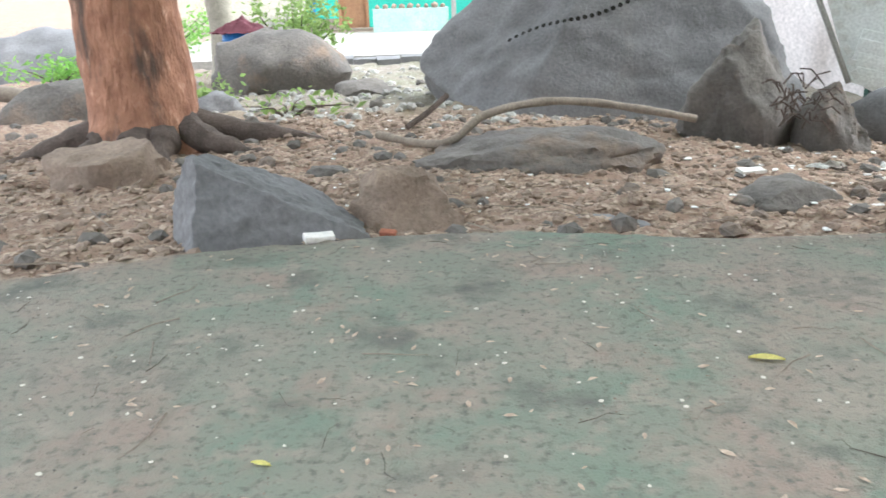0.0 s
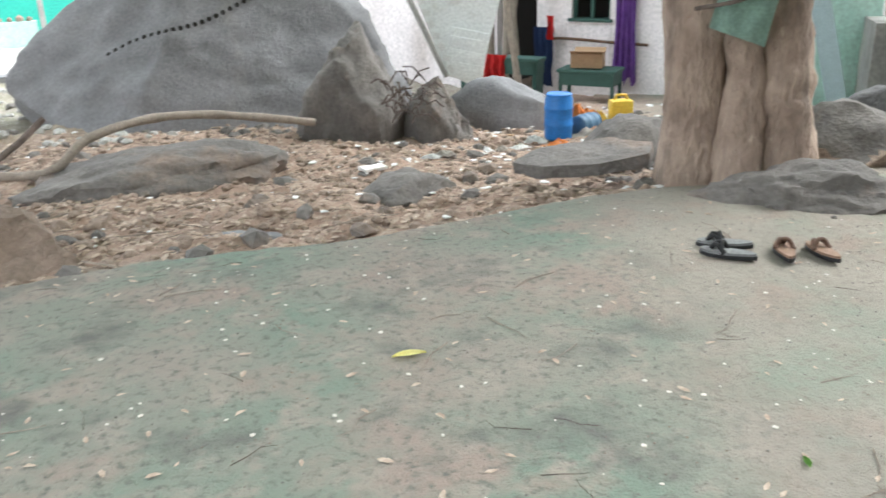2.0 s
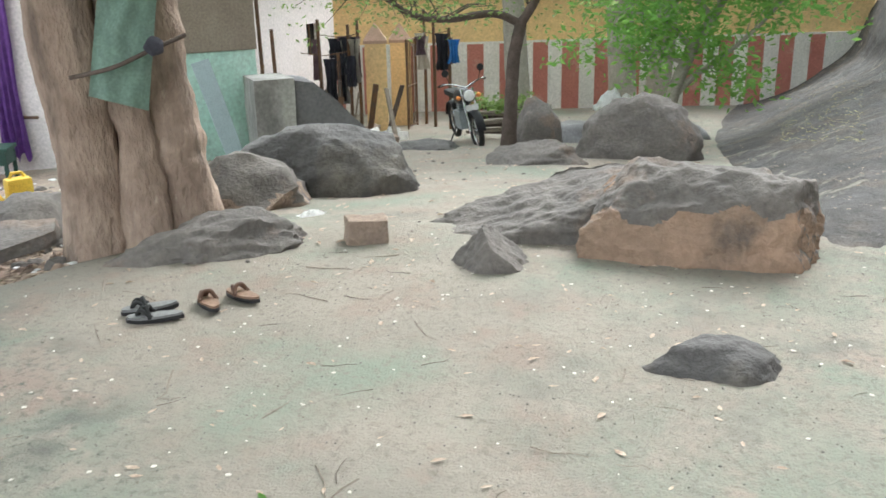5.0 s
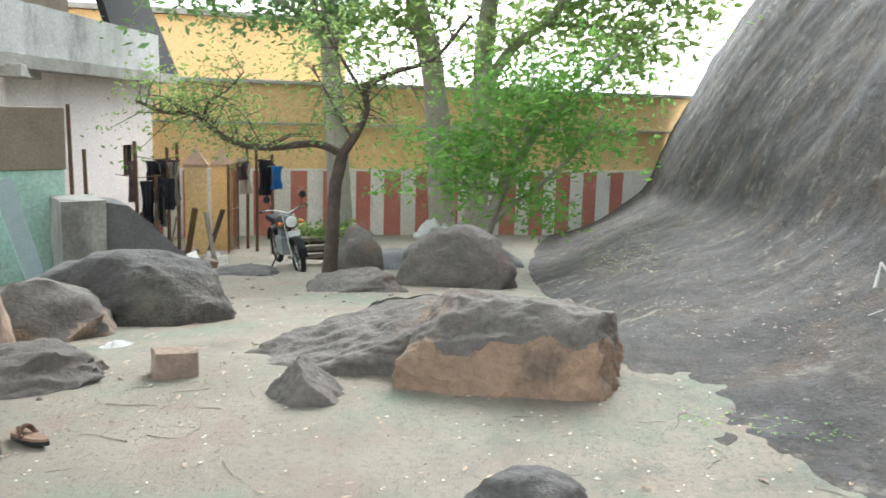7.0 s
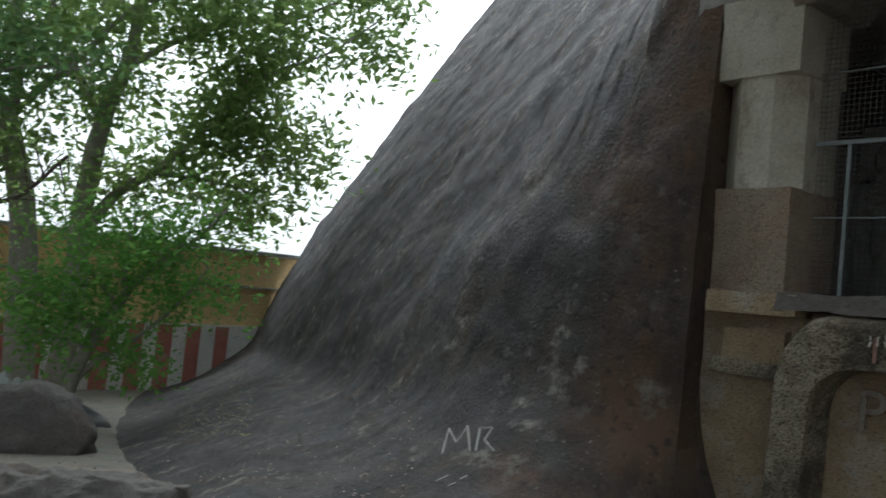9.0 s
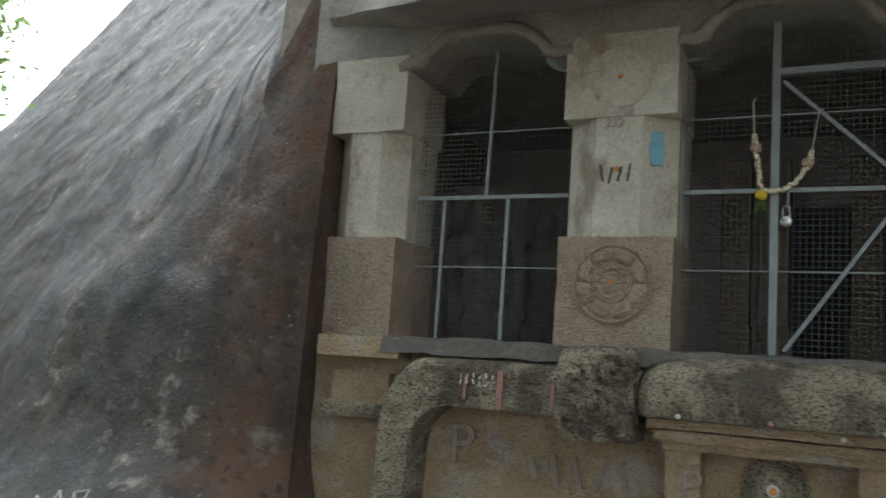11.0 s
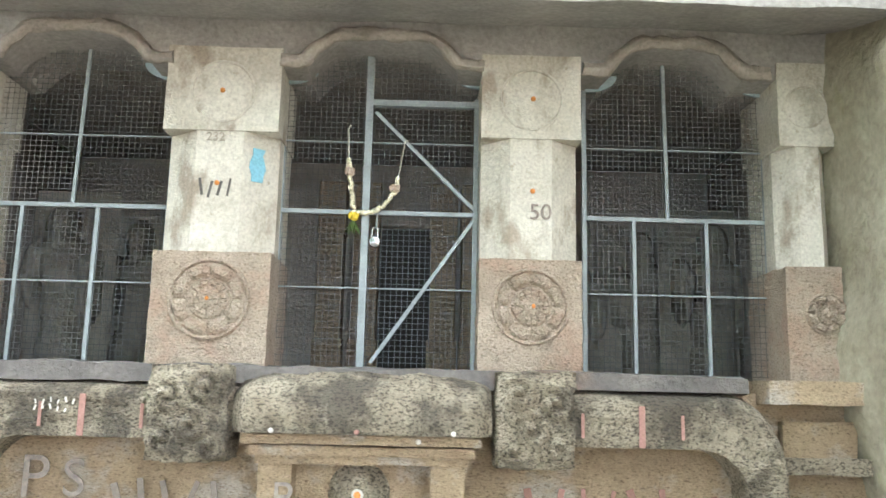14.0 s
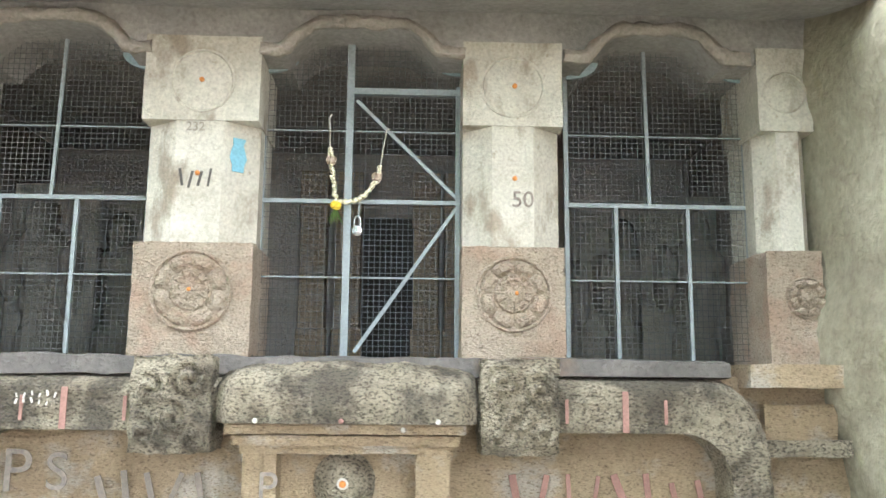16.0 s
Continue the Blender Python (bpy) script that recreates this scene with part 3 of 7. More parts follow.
boulder("broad dark domed boulder on the path", 6.45, 4.35, (0.98, 0.7, 0.6), -55, 52, HILLROCK, sub=5, cuts=5, lump=0.08)
boulder("low dark hump of rock in the path", 11.6, 5.95, (0.62, 0.5, 0.2), -60, 53, HILLROCK, cuts=4)
boulder("small dark rock poking from the rock floor", 3.46, 0.53, (0.29, 0.22, 0.14), -68, 54, HILLROCK, cuts=4, sink=0.05, lump=0.1)
# the large two-tone boulder by the path
boulder("large boulder, dark above with a reddish broken face", 5.03, 0.93, (0.83, 0.6, 0.69), -82, 61, GREYROCK, broken=REDROCK, sub=6, lump=0.09, cuts=6, grit=0.05,
        planes=(((0, -1, 0.18), 0.6), ((-0.12, -0.5, 0.86), 0.66), ((0.1, 0.1, 1), 0.66), ((0.95, -0.25, 0.2), 0.8), ((-0.7, -0.1, 0.7), 0.7)))
boulder("long sloping rock running into the large boulder", 5.2, 1.8, (0.96, 0.55, 0.52), -70, 62, GREYROCK, sub=6, cuts=5, lump=0.12, grit=0.05, planes=(((-0.5, -0.15, 0.85), 0.36), ((0, -1, 0.25), 0.72)))
boulder("pointed grey stone at the sloping rock's toe", 4.34, 1.86, (0.32, 0.2, 0.34), -60, 63, GREYROCK, lump=0.1, sub=5, planes=(((0.6, -0.1, 0.75), 0.42), ((-0.8, -0.2, 0.5), 0.55)))
boulder("pointed stone at the foot of the thin tree", 9.5, 3.5, (0.6, 0.42, 0.36), -66, 64, GREYROCK, lump=0.12, sub=5, cuts=12, planes=(((-0.3, -0.4, 0.85), 0.5), ((0, -1, 0.2), 0.6)))
boulder("upright grey stone behind the thin tree", 12.4, 4.6, (0.45, 0.4, 0.75), -70, 65, GREYROCK, lump=0.16)
boulder("squat brown-grey boulder by the hill's foot", 10.9, 2.6, (0.82, 0.6, 0.8), -76, 66, GREYROCK, sub=5, lump=0.08)
boulder("grey rounded boulder under the white sheet", 13.9, 4.25, (0.8, 0.6, 0.42), -74, 67, SLATE)
boulder("dark boulder under the green tree", 15.8, 3.3, (0.75, 0.6, 0.5), -76, 68, SLATE)
boulder("small stone in the gap between boulders", 8.4, 2.25, (0.14, 0.12, 0.14), 0, 69, GREYROCK)

# the great slate boulder and the broken rock beside it
boulder("great smooth slate-grey boulder with a row of drilled holes", 2.05, 10.3, (2.35, 1.5, 1.75), -4, 7, SLATE, sub=6, cuts=4, lump=0.05, grit=0.018, sink=0.15, name="great_boulder",
        planes=(((0.1, -1, 0.35), 0.72), ((-0.9, -0.2, -0.35), 0.78)))
boulder("broken grey-brown rock leaning on the great boulder", 3.05, 8.35, (0.72, 0.6, 1.1), 20, 72, GREYROCK, sub=5, lump=0.09, sink=0.1)
boulder("grey-brown rock spur beside the hollow", 3.75, 7.95, (0.34, 0.5, 0.64), 10, 73, GREYROCK, lump=0.09, sub=5)
boulder("dark slanting slab of rock behind the rubbish", 4.75, 8.6, (0.85, 0.4, 0.62), -25, 74, SLATE, (0, 12), lump=0.08)


def stone_block():
    bm = bmesh.new()
    box(bm, (0, 0, 0.08), (0.25, 0.17, 0.16), bevel=0.012)
    bmesh.ops.subdivide_edges(bm, edges=bm.edges, cuts=3, use_grid_fill=True)
    rough(bm, 0.014, 9, 3)
    return thing("stone_block", "rough-hewn brown stone block on the path", "stone block", pose(4.43, 2.74, ground_z(4.43, 2.74) - 0.01, 0, 3, -50), bm=bm, mat=BROWNROCK)


stone_block()


def rock_slab():
    """A flat broken slab lying proud of the earth at the rim."""
    bm = bmesh.new()
    outline = [(-0.46, -0.08), (-0.25, -0.24), (0.1, -0.28), (0.42, -0.16), (0.46, 0.1), (0.18, 0.28), (-0.25, 0.25)]
    extrude_poly(bm, outline, 0.08, pose(0, 0, 0.02, -90) @ Matrix.Diagonal((1, -1, 1, 1)))
    bmesh.ops.recalc_face_normals(bm, faces=bm.faces)
    bmesh.ops.triangulate(bm, faces=bm.faces)
    bmesh.ops.subdivide_edges(bm, edges=bm.edges, cuts=5, use_grid_fill=True)
    rough(bm, 0.02, 5, 3)
    thing("rock_slab", "flat broken grey slab lying at the rock floor's rim", "rock slab", pose(3.3, 4.75, ground_z(3.3, 4.75) + 0.13, 3, -6, -34), bm=bm, mat=GREYROCK)


rock_slab()


# ---- painted boundary wall ----
WALL_TURN = -58.0  # the boundary wall's outward normal, as a yaw


def build_boundary():
    """Local x runs along the wall, y goes away through it."""
    m = pose(21.5 * math.sin(radians(58)), 21.5 * math.cos(radians(58)), 0, 0, 0, WALL_TURN)
    base = -1.85
    wall = thing("wall_boundary", "tall ochre boundary wall with red and white stripes", "wall", m, kind="structure")
    bm = bmesh.new()
    box(bm, (3, 0.2, base + 1.95 / 2 - 0.3), (34, 0.4, 1.95 + 0.6))
    part("striped_base", bm, WHITEWASH, wall, "whitewashed wall foot")
    bm = bmesh.new()
    box(bm, (3, 0.25, 0.1 + 1.02), (34, 0.3, 2.04))
    part("lower_wall", bm, YELLOWWALL, wall, "ochre plaster")
    bm = bmesh.new()
    box(bm, (3, 0.2, 1.2), (34, 0.42, 0.06), bevel=0.01)
    part("ledge", bm, CONCRETE, wall, "grey weathered ledge")
    bm = bmesh.new()
    box(bm, (3, 0.22, 2.2), (34, 0.5, 0.1), bevel=0.02)
    part("coping", bm, CONCRETE, wall, "grey weathered coping")
    x = -13.5
    r = rng(4)
    while x < 12.5:
        w = r.uniform(0.36, 0.46)
        bm = bmesh.new()
        box(bm, (x, -0.004, base + 0.95), (w, 0.012, 1.9))
        part("stripe", bm, REDPAINT, wall)
        x += w + r.uniform(0.36, 0.46)
    # the ochre building that rises behind the wall
    b = thing("ochre_building", "ochre plastered building rising behind the boundary wall", "building", m @ pose(-4, 4.5, 0))
    bm = bmesh.new()
    box(bm, (0, 1.5, 0.8), (18, 3, 6.6))
    part("wall", bm, YELLOWWALL, b)
    bm = bmesh.new()
    box(bm, (0, 1.5, 4.2), (18.4, 3.4, 0.16), bevel=0.02)
    part("roof", bm, CONCRETE, b, "grey flat roof edge")


build_boundary()


# ---- cave shrine front ----
FACADE = pose(0.29 + 5 * 0.477, -0.11 - 5 * 0.879, 0, 0, 0, -151.5)
FLOOR_Z, TOP_Z = 1.81, 3.70
PILLARS = [(-3.38, -2.80), (-1.65, -0.95), (0.29, 0.905), (2.13, 2.47)]


def lotus(bm, c, r, petals=8, y=0.0, deep=0.03, seed=0):
    """A carved lotus disc facing -y: a raised rim, broad notched petals, a ringed heart; worn away towards its foot."""
    cx, cz = c
    rings, seg = 26, 96
    grid = []
    for i in range(rings + 1):
        q = i / rings
        ring = []
        for k in range(seg):
            a = 2 * math.pi * k / seg
            pa = (a * petals / (2 * math.pi)) % 1.0
            across = abs(pa - 0.5) * 2
            h = 0.0
            if q < 0.22:
                h = 0.75 + 0.35 * math.cos(q / 0.22 * math.pi / 2)
            elif q < 0.5:
                h = 0.62 + 0.12 * math.cos((q - 0.22) / 0.28 * 4 * math.pi) - (0.3 if abs(((a * 12 / (2 * math.pi)) % 1.0) - 0.5) > 0.44 else 0)
            elif q < 0.55:
                h = 0.2
            elif q < 0.9:
                tip = 0.9 - 0.13 * across ** 2.2 - 0.05 * math.exp(-(across / 0.16) ** 2)
                rise = max(0.0, 1 - across ** 5) * step(0.54, 0.62, q) * (1 - step(tip - 0.05, tip, q))
                h = 0.1 + 0.8 * rise * (0.65 + 0.35 * (1 - across ** 2))
            elif q < 0.985:
                h = 0.45
            worn = 1 - 0.5 * step(0.1, 0.85, -math.sin(a) * q) * (0.7 + 0.5 * noise.noise(Vector((math.cos(a) * q * 2, math.sin(a) * q * 2, seed))))
            z = cz + math.sin(a) * r * q
            ring.append(bm.verts.new((cx + math.cos(a) * r * q, y - deep * h * worn + (0.006 if i == rings else 0), z)))
            if i == 0:
                break
        grid.append(ring)
    for k in range(seg):
        bm.faces.new((grid[0][0], grid[1][k], grid[1][(k + 1) % seg]))
    for p, q in zip(grid[1:], grid[2:]):
        for k in range(seg):
            bm.faces.new((p[k], q[k], q[(k + 1) % seg], p[(k + 1) % seg]))
    bmesh.ops.recalc_face_normals(bm, faces=bm.faces)
    return bm


def grid_box(bm, c, s, cell):
    """A box with faces divided finely enough to be worn."""
    vs = bmesh.ops.create_cube(bm, size=1.0)["verts"]
    mm = Matrix.Translation(c) @ Matrix.Diagonal((*s, 1))
    bmesh.ops.transform(bm, matrix=mm, verts=vs)
    for ax in range(3):
        n = int(s[ax] / cell)
        for k in range(1, min(n, 60)):
            co = Vector((0, 0, 0))
            co[ax] = c[ax] - s[ax] / 2 + s[ax] * k / n
            no = Vector((0, 0, 0))
            no[ax] = 1
            geom = list(bm.verts) + list(bm.edges) + list(bm.faces)
            bmesh.ops.bisect_plane(bm, geom=geom, plane_co=co, plane_no=no)
    return bm


def worn_box(c, s, cell, amount, scale, seed):
    bm = bmesh.new()
    grid_box(bm, c, s, cell)
    rough(bm, amount, scale, seed)
    return bm


def build_pillar(i, u0, u1):
    w, c = u1 - u0, (u0 + u1) / 2
    p = thing("stone_pillar", "square rock-cut pillar with a lotus medallion and worn paint marks", "pillar", FACADE @ pose(c, 0, FLOOR_Z), "cave shrine pillars")
    part("lower_block", worn_box((0, 0.3, 0.315), (w, 0.6, 0.73), 0.035, 0.009, 11, i), BLOCKSTONE, p, "rough square block", True)
    bm = bmesh.new()
    h, ch = w / 2 * 0.97, w * 0.28
    pts = [(-h, 0.15), (-h + ch, 0.002), (h - ch, 0.002), (h, 0.15), (h, 0.56), (-h, 0.56)]
    lo = [bm.verts.new((x, y, 0.68)) for x, y in pts]
    hi = [bm.verts.new((x, y, 1.44)) for x, y in pts]
    for k in range(6):
        bm.faces.new((lo[k], lo[(k + 1) % 6], hi[(k + 1) % 6], hi[k]))
    bm.faces.new(lo[::-1])
    bm.faces.new(hi)
    bmesh.ops.recalc_face_normals(bm, faces=bm.faces)
    part("shaft", bm, CUTSTONE, p, "eight-sided middle of the pillar")
    part("upper_block", worn_box((0, 0.3, 1.43 + 0.27), (w, 0.62, 0.54), 0.08, 0.005, 6, i + 9), CUTSTONE, p, "smooth square block", True)
    if i:
        part("medallion", lotus(bmesh.new(), (0.0 if i < 3 else 0.06, 0.395), min(w * 0.375, 0.245), 8, -0.006, 0.045, i), BLOCKSTONE, p, "carved lotus medallion", True)
    bm = bmesh.new()
    q = min(0.2, w * 0.4)
    lathe(bm, [(q, -0.01), (q, 0.01), (q * 0.93, 0.013), (q * 0.9, 0.004), (q * 0.55, 0.005), (q * 0.5, 0.011), (0.01, 0.012)], 32, Matrix.Translation((0, -0.008, 1.68)) @ pose(0, 0, 0, 90))
    if i:
        part("upper_medallion", bm, CUTSTONE, p, "faint round medallion", True)
    for z in (0.395, 1.1, 1.68):
        if i in (1, 2):
            bm = bmesh.new()
            lathe(bm, [(0.016, 0.0), (0.014, 0.012), (0.002, 0.016)], 8, Matrix.Translation((0.01 * i - 0.01, (-0.042 if z < 1 else -0.004 if z < 1.2 else -0.024), z)) @ pose(0, 0, 0, 90))
            part("paste_mark", bm, ORANGEMARK, p, "dab of orange paste")
    return p


for n_p, (pu0, pu1) in enumerate(PILLARS):
    build_pillar(n_p, pu0, pu1)


def build_lintel():
    pts = [(-3.6, 4.3), (3.0, 4.3), (3.0, 3.66)]
    low = []
    for a, b in ((-2.86, -1.62), (-0.96, 0.30), (0.92, 2.08)):
        n = 24
        for k in range(n + 1):
            t = k / n
            e = min(t, 1 - t) * (b - a)
            z = 3.675 + 0.19 * step(0.06, 0.4, e) - 0.03 * math.exp(-((e - 0.15) / 0.04) ** 2)
            low.append((a + (b - a) * t, z))
    pts += [(2.56, 3.66)] + low[::-1] + [(-3.6, 3.66)]
    bm = bmesh.new()
    extrude_poly(bm, pts, 0.65, Matrix.Translation((0, 0.004, 0)))
    ob = thing("lintel", "rock-cut lintel with curved corbels, soot-stained", "lintel", FACADE, kind="structure", bm=bm, mat=SOOTSTONE)
    for a in range(3):
        bm = bmesh.new()
        tube(bm, [(x, 0.0, z + 0.03) for x, z in low[a * 25:(a + 1) * 25]], 0.042, 10)
        rough(bm, 0.022, 11, a)
        part("roll_moulding", bm, DARKSTONE, ob, "worn rolled edge of the arch", True)
    return ob


build_lintel()


def build_overhang():
    bm = bmesh.new()
    n, mrows = 90, 60
    grid = []
    for i in range(n + 1):
        u = -3.46 + 6.86 * i / n
        out = 0.08 + 0.62 * step(-3.4, -2.3, u)
        lift = 0.3 * (1 - step(-3.3, -2.4, u))
        col = []
        for j in range(mrows + 1):
            t = j / mrows
            if t < 0.25:     # underside, from the lintel outwards
                k = t / 0.25
                y, z = 0.1 - (out + 0.1) * k, 4.0 - 0.19 * k + lift * k
            elif t < 0.33:   # the lip
                k = (t - 0.25) / 0.08
                y, z = -out, 3.81 + lift + 0.3 * k
            else:            # rock above, leaning back
                k = (t - 0.33) / 0.67
                y, z = -out + 6.0 * k ** 1.3, 4.11 + lift + 8 * k
            p = Vector((u, y, z))
            q = noise.fractal(p * 1.1, 0.8, 2, 4) * 0.05 * (0.4 if t < 0.33 else 2)
            col.append(bm.verts.new(p + Vector((0, -q, q * 0.6))))
        grid.append(col)
    for a, b in zip(grid, grid[1:]):
        for j in range(mrows):
            bm.faces.new((a[j], a[j + 1], b[j + 1], b[j]))
    bmesh.ops.recalc_face_normals(bm, faces=bm.faces)
    thing("rock_overhang", "dark overhanging rock eave above the shrine front", "rock", FACADE, kind="structure", bm=bm, mat=SOOTSTONE, smooth=True)
    # the rock flank that comes forward beside the shrine front
    bm = bmesh.new()
    grid = []
    for i in range(61):
        y = 1.0 - 5.0 * i / 60
        col = []
        for j in range(101):
            z = -0.3 + 10 * j / 100
            p = Vector((2.53 + 0.035 * max(0, 2 - z) + 0.01 * (1 - y) - 0.02 * z + 0.25 * max(0, z - 3.6), y, z))
            p.x += 0.09 * noise.fractal(p * 0.9, 0.8, 2, 4) - 0.09 * step(0.3, 1, y + 0.6)
            col.append(bm.verts.new(p))
        grid.append(col)
    grid.append([bm.verts.new(v.co + Vector((2.5, -0.8, 0))) for v in grid[-1]])
    grid.append([bm.verts.new(v.co + Vector((3.5, 0.8, 0))) for v in grid[0]])
    for a, b in zip(grid, grid[1:]):
        for j in range(100):
            bm.faces.new((a[j], b[j], b[j + 1], a[j + 1]))
    bm.faces.new([c[100] for c in grid])
    bmesh.ops.recalc_face_normals(bm, faces=bm.faces)
    thing("rock_flank", "mossy brown rock face beside the shrine front", "rock", FACADE, kind="structure", bm=bm, mat=MOSSROCK, smooth=True)


build_overhang()


def build_cave():
    """Floor, back and side walls, ceiling of the hall behind the pillars."""
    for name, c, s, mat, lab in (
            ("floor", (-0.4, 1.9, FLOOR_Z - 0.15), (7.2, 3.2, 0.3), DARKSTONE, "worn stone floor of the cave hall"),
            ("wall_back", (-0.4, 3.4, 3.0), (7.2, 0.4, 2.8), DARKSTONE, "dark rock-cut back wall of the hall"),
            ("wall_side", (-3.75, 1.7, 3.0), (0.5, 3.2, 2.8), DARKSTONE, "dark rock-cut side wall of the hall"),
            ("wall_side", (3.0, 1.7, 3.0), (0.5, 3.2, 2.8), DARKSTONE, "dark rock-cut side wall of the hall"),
            ("ceiling", (-0.4, 1.95, 4.15), (7.2, 3.0, 0.4), DARKSTONE, "brown-grey rock ceiling of the hall")):
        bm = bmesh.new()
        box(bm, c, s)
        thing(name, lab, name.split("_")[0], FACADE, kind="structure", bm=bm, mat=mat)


build_cave()


# ---- shrine base: balustrade, hood, carved blocks ----
MID_U = -0.34


def at_facade(u, y, z):
    return FACADE @ pose(u, y, z)


def build_base():
    wall = thing("wall_base", "tan dressed rock base below the shrine, painted over", "wall", FACADE, kind="structure")
    part("base_face", worn_box((-0.5, 0.35, 0.7), (6.3, 0.8, 2.05), 0.16, 0.02, 3, 2), PANELSTONE, wall, "rough tan stone", True)
    part("sill", worn_box((-0.45, 0.05, 1.765), (4.5, 0.6, 0.1), 0.06, 0.022, 5, 5), GREYROCK, wall, "dark stained sill edge", True)
    for s in (1, -1):
        c = MID_U + s * 2.6
        part("end_moulding", worn_box((c - s * 0.06, -0.1, 1.735), (0.6, 0.3, 0.13), 0.07, 0.01, 6, 6), PANELSTONE, wall, "projecting ledge", True)
        part("end_panel", worn_box((c - s * 0.03, -0.05, 1.475), (0.42, 0.14, 0.2), 0.08, 0.008, 6, 7), PANELSTONE, wall, "raised square panel", True)
        part("end_moulding", worn_box((c - s * 0.02, -0.08, 1.33), (0.5, 0.2, 0.09), 0.07, 0.01, 6, 8), CARVED, wall, "worn ledge", True)


def arch_band(s):
    """A balustrade band: level on top, curving down at its outer end."""
    ob = thing("balustrade_band", "thick carved stone band curving down beside the steps", "balustrade", FACADE, "carved balustrades")
    outer, inner = [], []
    for k in range(40):
        t = k / 39
        if t < 0.45:
            q = t / 0.45
            outer.append((0.7 + 1.28 * q, 1.72))
            inner.append((0.7 + 1.12 * q, 1.415))
        elif t < 0.8:
            a = (t - 0.45) / 0.35 * math.pi / 2
            outer.append((1.98 + 0.37 * math.sin(a) ** 0.85, 1.72 - 0.52 * (1 - math.cos(a) ** 0.9)))
            inner.append((1.82 + 0.26 * math.sin(a), 1.415 - 0.26 * (1 - math.cos(a))))
        else:
            q = (t - 0.8) / 0.2
            outer.append((2.35 + 0.05 * q, 1.2 - 1.3 * q))
            inner.append((2.08 + 0.03 * q, 1.155 - 1.3 * q))
    bm = bmesh.new()
    rows = []
    nv = 12
    for (ox, oz), (ix, iz) in zip(outer, inner):
        row = []
        for j in range(nv + 1):
            v = j / nv
            # a rounded top edge, a flat carved face, a sharp lower edge
            y = -0.34 + 0.2 * max(0, 0.28 - v) / 0.28 * max(0, 0.28 - v) / 0.28
            row.append(Vector((ox + (ix - ox) * v, y, oz + (iz - oz) * v)))
        row.append(Vector((ix, 0.0, iz)))
        rows.append([bm.verts.new((MID_U + s * p.x, p.y, p.z)) for p in row])
    for a, b in zip(rows, rows[1:]):
        for j in range(nv + 1):
            bm.faces.new((a[j], b[j], b[j + 1], a[j + 1]))
    bmesh.ops.recalc_face_normals(bm, faces=bm.faces)
    bmesh.ops.subdivide_edges(bm, edges=bm.edges, cuts=1, use_grid_fill=True)
    bm.normal_update()
    for v in bm.verts:
        v.co.y -= 0.02 * noise.fractal(Vector((v.co.x * 7, v.co.y * 7, v.co.z * 16)), 0.7, 2.1, 4)
    part("band", bm, CARVED, ob, "pitted cream and black stone", True)
    for k, uu in enumerate((1.18, 1.5, 1.72)):
        bm = bmesh.new()
        box(bm, (MID_U + s * uu, -0.356, 1.53), (0.034 if k == 1 else 0.018, 0.006, 0.22 if k == 1 else 0.13))
        part("paint_stroke", bm, MARKRED, ob, "faded red painted stripe")


def carved_block(s):
    """A beast head worn down to curls and scrolls."""
    bm = bmesh.new()
    grid_box(bm, (0, 0, 0), (0.42, 0.34, 0.5), 0.018)
    curls = ((-0.1, 0.13, 0.1), (0.1, 0.08, 0.09), (-0.03, -0.06, 0.09), (0.12, -0.14, 0.07), (-0.13, -0.17, 0.06))
    bm.normal_update()
    for v in bm.verts:
        p = v.co.copy()
        y = 0.0
        for cx, cz, rr in curls:
            d = math.hypot(p.x - s * cx, p.z - cz)
            a = math.atan2(p.z - cz, p.x - s * cx)
            y += 0.042 * math.cos(d * 80 - a) * math.exp(-(d / rr) ** 2) + 0.05 * math.exp(-(d / rr) ** 2)
        edge = max(0, abs(p.z) - 0.2) + max(0, abs(p.x) - 0.17)
        if v.normal.y < -0.4:
            v.co.y -= y - edge * 0.5
        v.co += v.normal * (0.02 * noise.noise(p * 7) + 0.012 * noise.noise(p * 24))
    thing("carved_block", "beast-head block carved in scrolls, pitted stone", "carving", at_facade(MID_U + s * 0.925, -0.25, 1.555), "carved beast heads", bm=bm, mat=CARVED, smooth=True)


